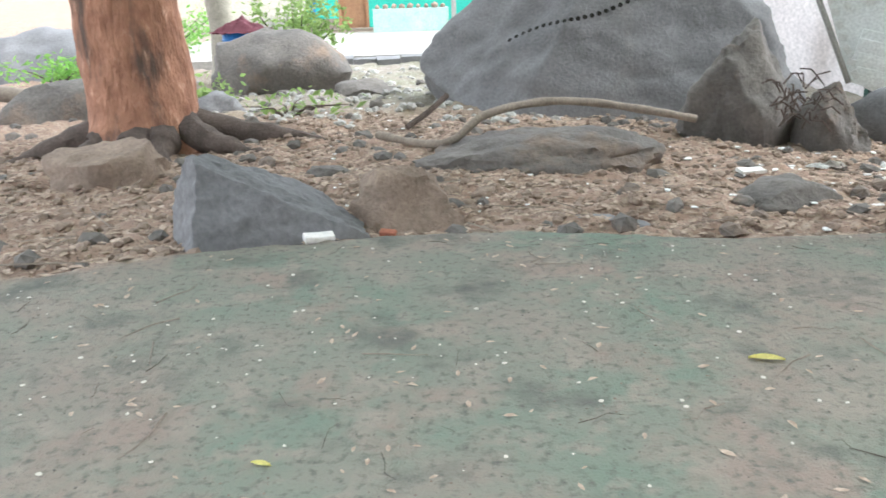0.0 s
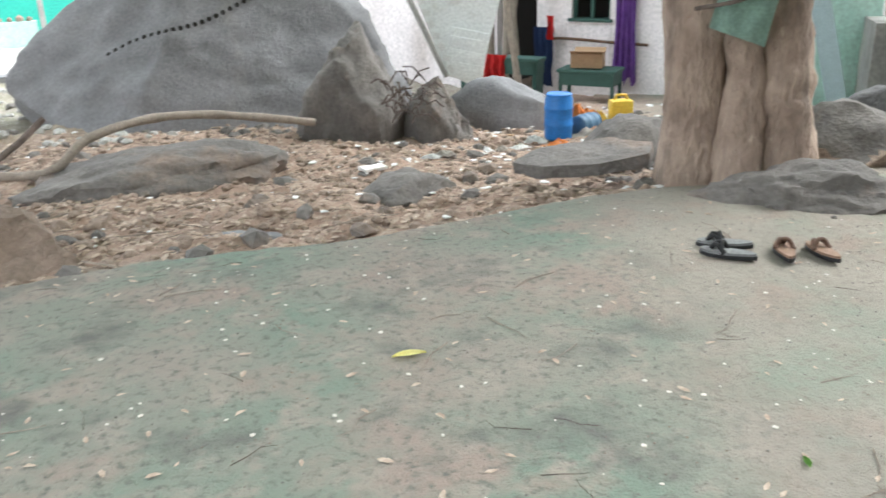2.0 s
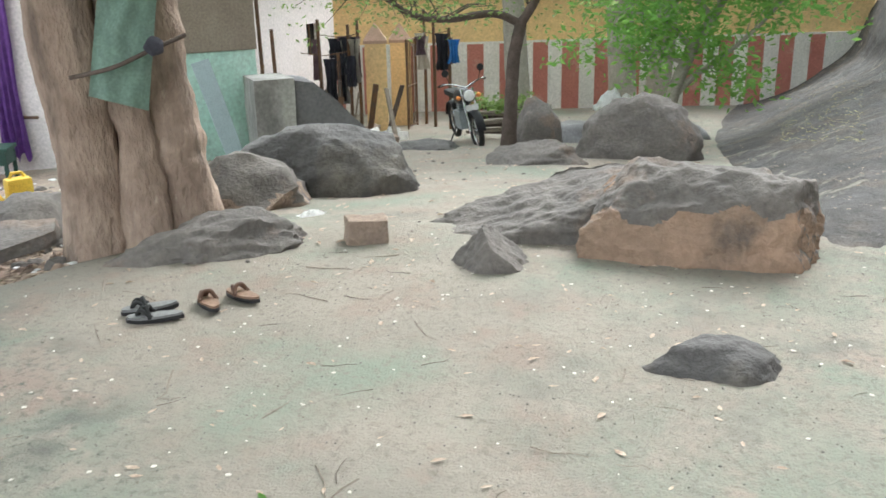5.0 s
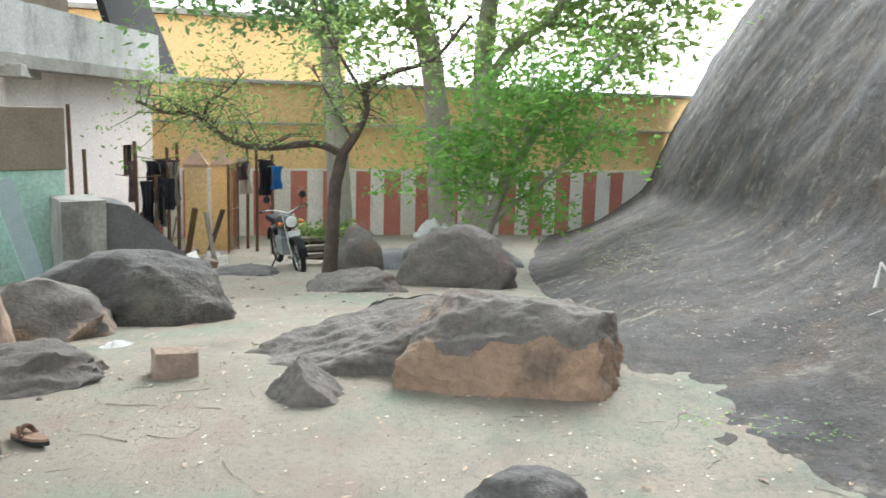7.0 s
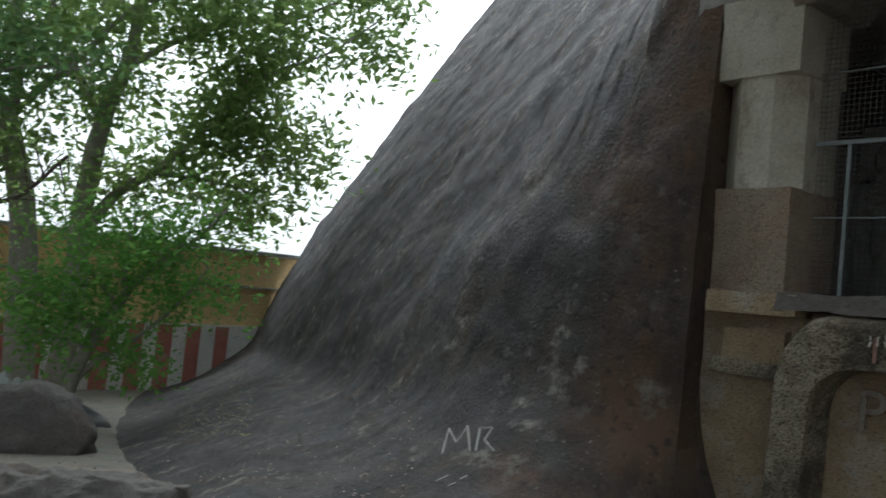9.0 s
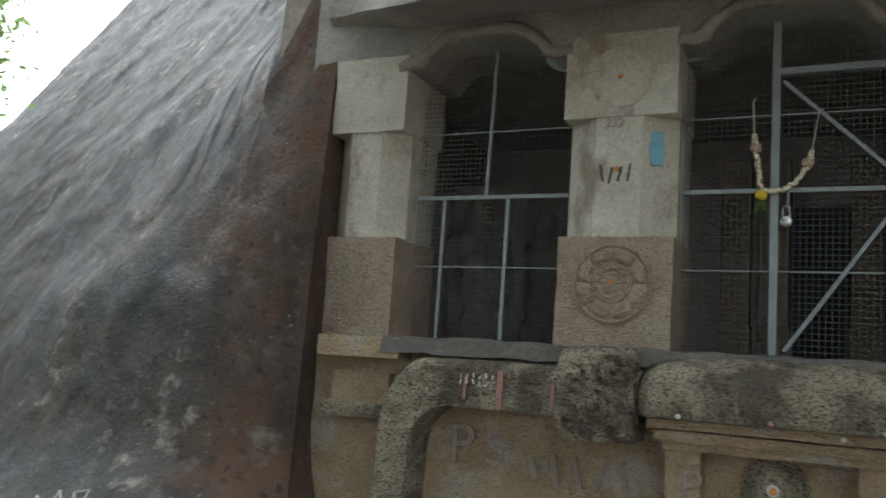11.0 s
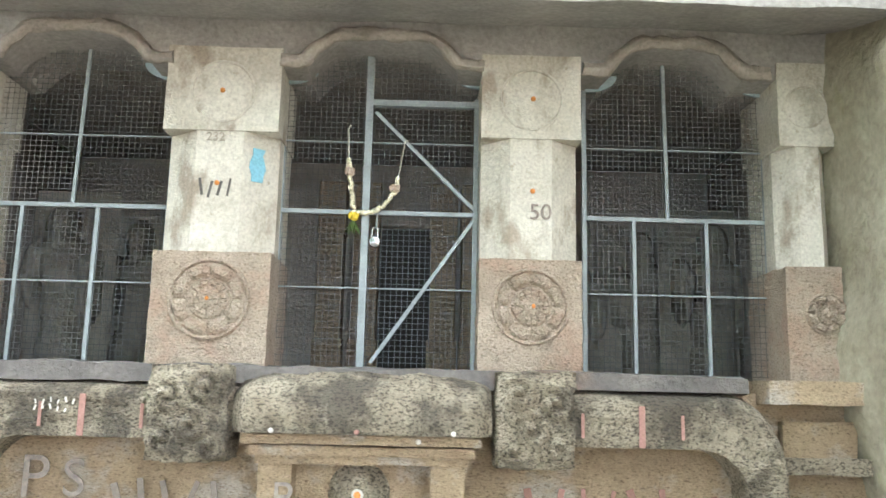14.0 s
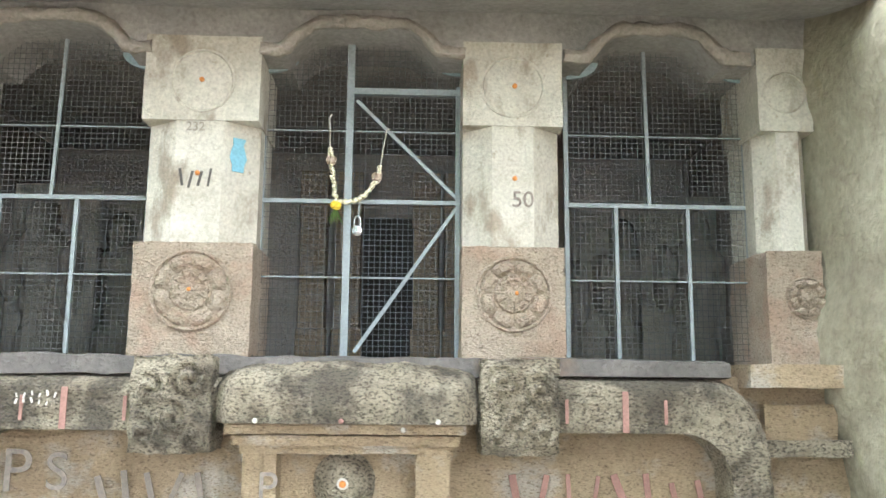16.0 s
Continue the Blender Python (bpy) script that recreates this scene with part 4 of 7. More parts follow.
def build_hood():
    ob = thing("stone_hood", "rounded stone hood over the small niche, with paste marks", "niche", FACADE)
    bm = bmesh.new()
    rows = []
    n, w = 46, 0.69
    for i in range(n + 1):
        x = -1 + 2 * i / n
        row = []
        bulge = 0.07 * math.sqrt(max(0, 1 - x * x)) + 0.02 * noise.noise(Vector((x * 3, 1, 1)))
        edge = 0.12 * max(0, abs(x) - 0.88) / 0.12
        for j in range(15):
            a = j / 14 * math.pi / 2
            y = -0.06 - (0.46 - edge) * math.sin(a)
            z = 1.52 + (0.22 + bulge) * math.cos(a) ** 0.8
            q = 0.012 * noise.fractal(Vector((x * 6, y * 9, z * 9)), 0.7, 2, 3)
            row.append(bm.verts.new((MID_U + x * w, y - q, z + q)))
        row.append(bm.verts.new((MID_U + x * w, -0.5 + edge, 1.46)))
        row.append(bm.verts.new((MID_U + x * w, -0.05, 1.46)))
        rows.append(row)
    for a, b in zip(rows, rows[1:]):
        for j in range(16):
            bm.faces.new((a[j], b[j], b[j + 1], a[j + 1]))
    bm.faces.new(rows[0][::-1])
    bm.faces.new(rows[-1])
    bmesh.ops.recalc_face_normals(bm, faces=bm.faces)
    part("hood", bm, CARVED, ob, "pitted black and cream rounded cornice", True)
    for w2, z, dp in ((1.26, 1.43, 0.44), (1.2, 1.37, 0.4), (1.13, 1.325, 0.36)):
        part("moulding", worn_box((MID_U, -dp / 2, z), (w2, dp, 0.05), 0.07, 0.006, 7, int(z * 100)), PANELSTONE, ob, "", True)
    for s in (-1, 1):
        part("pilaster", worn_box((MID_U + s * 0.46, -0.17, 0.72), (0.18, 0.34, 1.16), 0.08, 0.006, 5, 3 + s), PANELSTONE, ob, "plain flat pilaster", True)
    part("niche_panel", worn_box((MID_U, -0.08, 0.72), (0.76, 0.2, 1.15), 0.09, 0.012, 5, 8), PANELSTONE, ob, "recessed panel", True)
    bm = bmesh.new()
    lathe(bm, [(0.16, 0), (0.17, 0.02), (0.15, 0.05), (0.14, 0.04), (0.12, 0.08), (0.085, 0.12), (0.03, 0.135), (0.004, 0.137)], 28, Matrix.Translation((MID_U - 0.02, -0.17, 1.14)) @ pose(0, 0, 0, 90))
    bmesh.ops.subdivide_edges(bm, edges=bm.edges, cuts=1)
    rough(bm, 0.006, 14, 2)
    part("lotus_boss", bm, CARVED, ob, "domed lotus boss", True)
    for x, z, y, mt in ((-0.42, 1.585, -0.5, MARKWHITE), (-0.02, 1.57, -0.51, MARKWHITE), (0.36, 1.58, -0.5, MARKWHITE), (-0.46, 1.475, -0.525, MARKWHITE), (-0.02, 1.475, -0.525, MARKRED), (0.48, 1.475, -0.525, MARKWHITE), (0.3, 1.43, -0.445, MARKWHITE)):
        bm = bmesh.new()
        lathe(bm, [(0.015, 0), (0.013, 0.006), (0.004, 0.009)], 8, Matrix.Translation((MID_U + x, y, z)) @ pose(0, 0, 0, 90))
        part("paste_mark", bm, mt, ob, "dried dab of paste")
    bm = bmesh.new()
    lathe(bm, [(0.035, 0), (0.03, 0.012), (0.004, 0.016)], 10, Matrix.Translation((MID_U - 0.02, -0.3, 1.14)) @ pose(0, 0, 0, 90))
    part("paste_mark", bm, MARKWHITE, ob, "smeared white paste")
    bm = bmesh.new()
    lathe(bm, [(0.02, 0), (0.018, 0.006), (0.004, 0.009)], 8, Matrix.Translation((MID_U - 0.02, -0.315, 1.14)) @ pose(0, 0, 0, 90))
    part("paste_mark", bm, ORANGEMARK, ob, "dab of orange paste")


build_base()
for side in (1, -1):
    arch_band(side)
    carved_block(side)
build_hood()


def scrawl(u0, u1, z, h, y, mat, seed, label, nbars):
    """Painted writing too worn to read: plain bars."""
    r = rng(seed)
    ob = thing("wall_marking", label, "painted marking", FACADE, "painted markings")
    for k in range(nbars):
        u = u0 + (u1 - u0) * (k + 0.5) / nbars
        bm = bmesh.new()
        box(bm, (u, y, z + r.uniform(-0.01, 0.01)), ((u1 - u0) / nbars * r.uniform(0.16, 0.3), 0.006, h * r.uniform(0.6, 1.05)), pose(0, 0, 0, 0, r.uniform(-22, 22)))
        part("bar", bm, mat, ob)


def lettering(words, u, z, h, y, mat, label, fade=0.0):
    """Painted characters, laid on the stone."""
    fd = bpy.data.curves.new("lettering", "FONT")
    fd.body, fd.size, fd.extrude, fd.offset = words, h * 1.4, 0.003, fade
    tmp = bpy.data.objects.new("lettering", fd)
    me = bpy.data.meshes.new_from_object(tmp)
    bpy.data.objects.remove(tmp)
    me.transform(at_facade(0, 0, 0).inverted() @ at_facade(u, y, z) @ pose(0, 0, 0, 90))
    me.materials.append(mat)
    ob = new("painted_lettering", me)
    ob.matrix_world = FACADE
    return tagged(ob, label, "painted lettering", "painted markings")


lettering("P", -2.26, 1.07, 0.24, -0.085, WORNMARK, "large worn dark painted letter on the base wall")
lettering("S", -2.02, 1.08, 0.21, -0.085, WORNMARK, "large worn dark painted letter on the base wall, curving")
lettering("P", -0.81, 1.05, 0.16, -0.348, WORNMARK, "dark painted letter on the niche's pilaster")
lettering("50", 0.585, 2.735, 0.1, -0.006, WORNMARK, "faded dark numerals on a pillar")
lettering("232", -1.385, 3.175, 0.055, -0.006, CUTDARK, "faint dark numerals on a pillar")
scrawl(0.52, 1.72, 1.06, 0.26, -0.078, MARKRED, 1, "worn red painted writing on the base wall", 8)
scrawl(-1.78, -1.1, 1.08, 0.22, -0.078, MARKGREY, 2, "worn dark painted writing on the base wall", 5)
scrawl(-1.425, -1.2, 2.88, 0.13, -0.003, MARKBLACK, 6, "black painted marking on a pillar", 4)
scrawl(-2.1, -1.86, 1.6, 0.03, -0.375, MARKWHITE, 4, "small white scribble on the balustrade band", 6)
scrawl(-2.1, -1.9, 1.56, 0.03, -0.375, MARKWHITE, 5, "small white scribble on the balustrade band", 5)


def blue_patch():
    bm = bmesh.new()
    box(bm, (0, 0, 0), (0.08, 0.006, 0.21))
    bmesh.ops.subdivide_edges(bm, edges=bm.edges, cuts=4, use_grid_fill=True)
    for v in bm.verts:
        v.co.x += 0.03 * noise.noise(v.co * 14)
    thing("paint_patch", "flaking light blue paint patch on a pillar", "painted marking", at_facade(-1.075, 0.056, 3.04) @ pose(0, 0, 0, 0, 0, 37), bm=bm, mat=MARKBLUE)


blue_patch()


# ---- steel grilles, set back between the pillars ----
GRILLE = FACADE @ Matrix.Translation((0.012, 0.3, 1.65)) @ Matrix.Scale(1.033, 4) @ Matrix.Translation((0, 0, -1.62))


def bar(bm, a, b, w=0.022):
    """A square steel bar in the grille's plane, from (u, z) to (u, z)."""
    (u0, z0), (u1, z1) = a, b
    ln = math.hypot(u1 - u0, z1 - z0)
    box(bm, ((u0 + u1) / 2, 0, (z0 + z1) / 2), (ln, w * 0.9, w), pose(0, 0, 0, 0, -math.degrees(math.atan2(z1 - z0, u1 - u0))))


def grille(u0, u1, bars, label):
    g = thing("window_grille", label, "grille", GRILLE, "steel grilles")
    z0, z1 = FLOOR_Z - 0.01, 3.95
    for a, b in (((u0 + 0.012, z0), (u0 + 0.012, z1 - 0.2)), ((u1 - 0.012, z0), (u1 - 0.012, z1 - 0.2))):
        bm = bmesh.new()
        bar(bm, a, b, 0.026)
        part("upright", bm, STEEL, g)
    bm = bmesh.new()
    bar(bm, (u0, 2.75), (u1, 2.75), 0.026)
    part("cross_bar", bm, STEEL, g)
    for a, b, w in bars:
        bm = bmesh.new()
        bar(bm, a, b, w)
        part("bar", bm, STEEL, g)
    for z in (2.28, 3.2):
        bm = bmesh.new()
        bar(bm, (u0, z), (u1, z), 0.008)
        part("thin_rod", bm, STEEL, g)
    for u, s in ((u0, 1), (u1, -1)):
        pts = [(0, 0)] + [(0.2 * math.cos(a), -0.11 * math.sin(a)) for a in np.linspace(0, math.pi / 2, 8)]
        bm = bmesh.new()
        extrude_poly(bm, [(u + s * (x + 0.02), 3.67 + z) for x, z in pts], 0.02, Matrix.Translation((0, -0.04, 0)))
        part("corner_plate", bm, BLUEGREY, g, "pale blue painted corner plate")
    # woven wire
    verts, faces = [], []
    h = 0.0013

    def wire(a, b):
        (x0, zz0), (x1, zz1) = a, b
        dx, dz = (h, 0) if x0 == x1 else (0, h)
        o = len(verts)
        for x, z in (a, b):
            verts.extend([(x - dx, 0.012, z - dz), (x + dx, 0.012, z + dz), (x, 0.012 + 1.8 * h, z)])
        faces.extend([(o, o + 1, o + 4, o + 3), (o + 1, o + 2, o + 5, o + 4), (o + 2, o, o + 3, o + 5)])

    u = u0 + 0.03
    while u < u1:
        wire((u, z0), (u, z1))
        u += 0.034
    z = z0
    while z < z1:
        wire((u0, z), (u1, z))
        z += 0.034
    me = bpy.data.meshes.new("wire_mesh")
    me.from_pydata(verts, [], faces)
    me.materials.append(WIRE)
    w = new("wire_mesh", me)
    w.parent = g
    tagged(w, "square woven wire mesh")
    return g


grille(-2.86, -1.62, [((-2.22, 2.75), (-2.2, 3.9), 0.02), ((-2.52, 1.8), (-2.52, 2.75), 0.022), ((-2.06, 1.8), (-2.06, 2.75), 0.022)], "grey steel grille with wire mesh between pillars")
grille(0.92, 2.08, [((1.452, 2.75), (1.44, 3.9), 0.022), ((1.24, 1.8), (1.24, 2.75), 0.022), ((1.69, 1.8), (1.69, 2.75), 0.022)], "grey steel grille with wire mesh between pillars")
grille(-0.96, 0.30, [((-0.42, 1.8), (-0.42, 3.9), 0.045), ((-0.40, 3.46), (0.28, 3.46), 0.04), ((0.255, 1.8), (0.255, 3.5), 0.03),
                     ((-0.38, 3.4), (0.25, 2.78), 0.022), ((0.25, 2.72), (-0.36, 1.83), 0.022)], "grey steel gate and grille, padlocked, with wire mesh")


def garland():
    g = thing("flower_garland", "fading cream flower garland tied to the steel gate", "garland", GRILLE @ pose(0, -0.035, 0))
    left = curve_pts([(-0.535, 0, 3.07), (-0.525, 0, 2.98), (-0.49, 0, 2.74)], 8)
    right = curve_pts([(-0.49, 0, 2.74), (-0.36, -0.01, 2.75), (-0.25, 0, 2.87), (-0.225, 0, 2.97)], 8)
    for nm, line in (("left_strand", left), ("right_strand", right)):
        bm = bmesh.new()
        r = rng(len(line))
        for a, b in zip(line, line[1:]):
            for t in (0, 0.5):
                p = a.lerp(b, t)
                vs = bmesh.ops.create_icosphere(bm, subdivisions=1, radius=0.016)["verts"]
                bmesh.ops.transform(bm, matrix=Matrix.Translation(p + Vector((r.uniform(-1, 1), r.uniform(-1, 1), r.uniform(-1, 1))) * 0.006), verts=vs)
        part("flower_strand", bm, FLOWERWHITE, g, "cream flower strand", True)
    for p, mt, lab in (((-0.525, 0, 3.0), DRYLEAF, "withered flower knot"), ((-0.245, 0, 2.9), DRYLEAF, "withered flower knot"), ((-0.49, 0, 2.72), FLOWERYELLOW, "yellow flower knot")):
        bm = bmesh.new()
        bmesh.ops.create_icosphere(bm, subdivisions=2, radius=0.034)
        rough(bm, 0.02, 40, 3)
        bmesh.ops.translate(bm, verts=bm.verts, vec=p)
        part("flower_knot", bm, mt, g, lab)
    bm = bmesh.new()
    for k in range(9):
        tube(bm, [(-0.49, 0, 2.7), (-0.49 + 0.012 * (k - 4), -0.01, 2.62 - 0.01 * (k % 3))], [0.006, 0.002], 5)
    part("leaf_tuft", bm, LEAFGREEN, g, "green leaf tuft")
    for pts in ([(-0.535, 0, 3.07), (-0.54, 0, 3.2), (-0.545, 0, 3.27), (-0.53, 0, 3.3)], [(-0.225, 0, 2.97), (-0.205, 0, 3.1), (-0.19, 0, 3.2), (-0.165, 0, 3.21)]):
        bm = bmesh.new()
        tube(bm, pts, 0.005, 6)
        part("string", bm, PALECLOTH, g, "pale string")


garland()


def padlock():
    p = thing("padlock", "round steel padlock hanging on the gate", "padlock", GRILLE @ pose(-0.355, -0.045, 2.56))
    bm = bmesh.new()
    lathe(bm, [(0.026, -0.014), (0.032, -0.01), (0.032, 0.01), (0.026, 0.014)], 20, pose(0, 0, 0, 90))
    part("body", bm, CHROME, p, "round polished body", True)
    bm = bmesh.new()
    tube(bm, [(-0.018, 0, 0.02), (-0.018, 0, 0.07)] + [(0.018 * math.cos(a), 0, 0.07 + 0.02 * math.sin(a)) for a in np.linspace(math.pi, 0, 8)] + [(0.018, 0, 0.02)], 0.005, 8)
    part("shackle", bm, CHROME, p, "steel shackle", True)
    bm = bmesh.new()
    tube(bm, [(0.005, 0, 0.08), (0.01, 0.01, 0.17)], 0.006, 6)
    part("chain_end", bm, STEEL, p, "steel hasp", True)


padlock()


# ---- inside the hall: pilasters, dark doorway, figures in relief ----
def hall_pilaster(u, w, y=3.1):
    p = thing("wall_pilaster", "plain stone pilaster against the hall's back wall", "pilaster", FACADE @ pose(u, y, FLOOR_Z), "hall pilasters")
    for z, ww, h in ((0.2, w * 1.15, 0.4), (0.9, w, 1.0), (1.65, w * 1.1, 0.5)):
        bm = bmesh.new()
        box(bm, (0, 0, z), (ww, 0.3, h), bevel=0.01)
        part("block", bm, PANELSTONE, p)


for pu in (-0.95, -0.62, 0.12, 0.42):
    hall_pilaster(pu, 0.24)


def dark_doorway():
    d = thing("door_1", "doorway of the inner cell, a near-black panel for its shade", "doorway", FACADE @ pose(-0.25, 3.19, FLOOR_Z), kind="structure")
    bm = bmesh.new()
    # near-black panel on the solid back wall, standing for the unlit cell
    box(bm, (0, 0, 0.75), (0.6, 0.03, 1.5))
    part("opening", bm, SHADEBLACK, d)
    bm = bmesh.new()
    box(bm, (0, -0.1, 0.06), (1.5, 0.4, 0.12), bevel=0.02)
    part("step", bm, PANELSTONE, d, "stone step")


dark_doorway()


def relief_figure(u, y, seed, h=1.45):
    """A weathered carved figure, kept to one plain worn mass."""
    r = rng(seed)
    masses = [(r.uniform(-0.05, 0.05), zc, sx, sz) for zc, sx, sz in ((0.2, 0.2, 0.3), (0.6, 0.2, 0.34), (0.95, 0.24, 0.26), (1.28, 0.13, 0.2))] + [(0.26, 0.75, 0.09, 0.36), (-0.25, 0.85, 0.1, 0.3)]
    bm = bmesh.new()
    rows = []
    for i in range(37):
        row = []
        for j in range(61):
            x, z = -0.45 + 0.9 * i / 36, 1.6 * j / 60
            f = sum(max(0, 1 - ((x - cx) / sx) ** 2 - ((z - cz) / sz) ** 2) ** 0.8 for cx, cz, sx, sz in masses)
            q = 0.2 * (1 - math.exp(-1.8 * f)) + 0.03 * noise.noise(Vector((x * 5, z * 5, seed)))
            row.append(bm.verts.new((x, -q, z * h / 1.45)))
        rows.append(row)
    for a, b in zip(rows, rows[1:]):
        for j in range(60):
            bm.faces.new((a[j], b[j], b[j + 1], a[j + 1]))
    bmesh.ops.solidify(bm, geom=bm.faces[:], thickness=-0.05)
    return thing("relief_carving", "weathered pale stone figure carved in relief", "carving", FACADE @ pose(u, y, FLOOR_Z), "relief carvings", bm=bm, mat=CUTSTONE, smooth=True)


for fu, fy, fs in ((-2.75, 3.05, 1), (-2.1, 3.1, 2), (1.35, 3.1, 3), (2.05, 3.0, 4), (2.5, 2.5, 5), (-3.2, 2.4, 6)):
    relief_figure(fu, fy, fs)


def hill_marks():
    """Chalky scrawls on the rock face, worn past reading: plain bars lying on the rock."""
    ob = thing("rock_marking", "worn white chalk scrawl on the rock hill", "painted marking")
    hill = bpy.data.objects["rock_hill"]
    r = rng(23)
    letters = (((101.84, -10.64), (102.12, -8.97)), ((102.12, -8.97), (102.7, -9.83)), ((102.7, -9.83), (103.34, -8.66)), ((103.34, -8.66), (103.65, -10.27)),
               ((104.02, -10.23), (104.18, -8.76)), ((104.18, -8.76), (104.99, -8.6)), ((104.99, -8.6), (104.55, -9.45)), ((104.55, -9.45), (105.25, -10.1)))
    for ends in letters:
        line = []
        for k in range(5):
            az, el = (ends[0][i] + (ends[1][i] - ends[0][i]) * k / 4 for i in (0, 1))
            ok, p, nrm, _ = hill.ray_cast(Vector((0.286, -0.084, 1.612)), polar(az, 1, math.tan(radians(el))).normalized())
            if ok:
                line.append(p + nrm * 0.002)
        if len(line) > 1:
            bm = bmesh.new()
            tube(bm, line, [0.008 + 0.005 * r.random() for _ in line], 6)
            part("stroke", bm, CHALK, ob)
    for az, el in ((101.8, -12.0), (102.5, -12.3), (103.2, -11.8)):
        d = polar(az, 1, math.tan(radians(el))).normalized()
        ok, p, nrm, _ = hill.ray_cast(Vector((0.28, -0.1, 1.6)), d)
        if not ok:
            continue
        bm = bmesh.new()
        box(bm, (0, 0, 0), (0.014, r.uniform(0.05, 0.1), 0.006), pose(0, 0, 0, 0, 0, r.uniform(-30, 30)))
        bmesh.ops.transform(bm, matrix=Matrix.Translation(p) @ nrm.to_track_quat("Z", "Y").to_matrix().to_4x4(), verts=bm.verts)
        part("stroke", bm, CHALK, ob)


hill_marks()


# ---- the turquoise house across the yard ----
def build_far_house():
    o = polar(-6, 29.3, -1.47)
    h = thing("turquoise_house", "bright turquoise single-storey house with a brown door", "house", pose(o.x, o.y, o.z, 0, 0, 3))
    # front wall in pieces round the door opening (door x -0.1 .. 0.75)
    for x0, x1, z0, z1 in ((-1.2, -0.15, 0, 3.2), (0.85, 6, 0, 3.2), (-0.15, 0.85, 2.1, 3.2)):
        bm = bmesh.new()
        box(bm, ((x0 + x1) / 2, 0.12, (z0 + z1) / 2), (x1 - x0, 0.24, z1 - z0))
        part("wall", bm, TURQBRIGHT, h)
    bm = bmesh.new()
    box(bm, (-1.1, 2.5, 1.6), (0.2, 5, 3.2))
    part("side_wall", bm, TURQBRIGHT, h)
    bm = bmesh.new()
    box(bm, (2.4, 2.4, 3.3), (7.8, 5.6, 0.2), bevel=0.02)
    part("roof", bm, CONCRETE, h, "grey concrete roof slab")
    bm = bmesh.new()
    box(bm, (-0.7, -0.004, 0.25), (1.1, 0.012, 0.5))
    part("dado", bm, BROWNPLASTER, h, "dirty brown foot of the wall")
    bm = bmesh.new()
    box(bm, (0.35, 0.16, 1.04), (0.86, 0.05, 2.04), bevel=0.01)
    door = part("door", bm, WOODDOOR, h, "closed brown wooden door")
    for x in (0.14, 0.56):
        for z in (0.55, 1.45):
            bm = bmesh.new()
            box(bm, (x, 0.13, z), (0.28, 0.02, 0.6), bevel=0.006)
            part("panel", bm, WOODDOOR, door)
    for x in (-0.11, 0.81):
        bm = bmesh.new()
        box(bm, (x, 0.06, 1.05), (0.08, 0.14, 2.1))
        part("door_jamb", bm, WOODDOOR, h)
    for k in range(2):
        bm = bmesh.new()
        box(bm, (0.35, -0.25 - 0.25 * k, 0.1 - 0.09 * k), (1.5 + 0.2 * k, 0.35, 0.18), bevel=0.01)
        part("step", bm, BROWNPLASTER, h, "low brown step")
    bm = bmesh.new()
    box(bm, (-0.95, -0.02, 1.9), (0.1, 0.06, 3))
    part("drain_pipe", bm, BLUEPLASTIC, h, "blue edge pipe")
    w = thing("garden_wall", "low turquoise garden wall with rubble on top", "low wall", pose(o.x, o.y, o.z, 0, 0, 3) @ pose(2.2, -1.2, 0))
    part("wall", worn_box((0, 0, 0.42), (2.4, 0.3, 0.85), 0.2, 0.02, 3, 4), TURQ, w)
    r = rng(3)
    for k in range(9):
        bm = bmesh.new()
        bmesh.ops.create_icosphere(bm, subdivisions=1, radius=r.uniform(0.07, 0.14))
        rough(bm, 0.03, 8, k)
        bmesh.ops.translate(bm, verts=bm.verts, vec=(-1.05 + 0.26 * k, 0, 0.9))
        part("rubble_stone", bm, BROWNROCK, w)
    bm = bmesh.new()
    box(bm, (1.35, -0.4, 1.3), (0.14, 0.14, 2.9), bevel=0.01)
    thing("concrete_post", "slender pale concrete post by the garden wall", "post", pose(o.x, o.y, o.z, 0, 0, 3) @ pose(2.2, -1.2, 0), bm=bm, mat=CONCRETE)


build_far_house()


def build_terrace():
    """Concrete strip in front of the house, with its broken dark edge."""
    t = thing("terrace", "pale concrete terrace before the turquoise house", "terrace", pose(0, 0, 0, 0, 0, 3), kind="structure")
    bm = bmesh.new()
    box(bm, (-0.8, 23.2, -1.13), (9, 13.0, 0.2), pose(0, 0, 0, -3.6))
    part("paving", bm, surf("pale_concrete", (0.34, 0.32, 0.295), (0.28, 0.265, 0.245), 0.8, 0.9, 0.2, 20, (0.36, 0.34, 0.31), 0.7, 0.56, 0.6), t)
    x = -3.2
    k = 0
    r = rng(8)
    while x < 3.2:
        w = r.uniform(0.35, 0.8)
        part("edge_stone", worn_box((x + w / 2, 16.5 + r.uniform(-0.1, 0.1), -0.83 + r.uniform(-0.05, 0.03)), (w * 0.97, 0.5, 0.46), 0.18, 0.03, 4, k), SLATE, t, "", True)
        x += w
        k += 1


build_terrace()


# ---- the pinkish white house with its annexe ----
HOUSE = pose(14 * math.sin(radians(58)), 14 * math.cos(radians(58)), -1.3, 0, 0, -58)


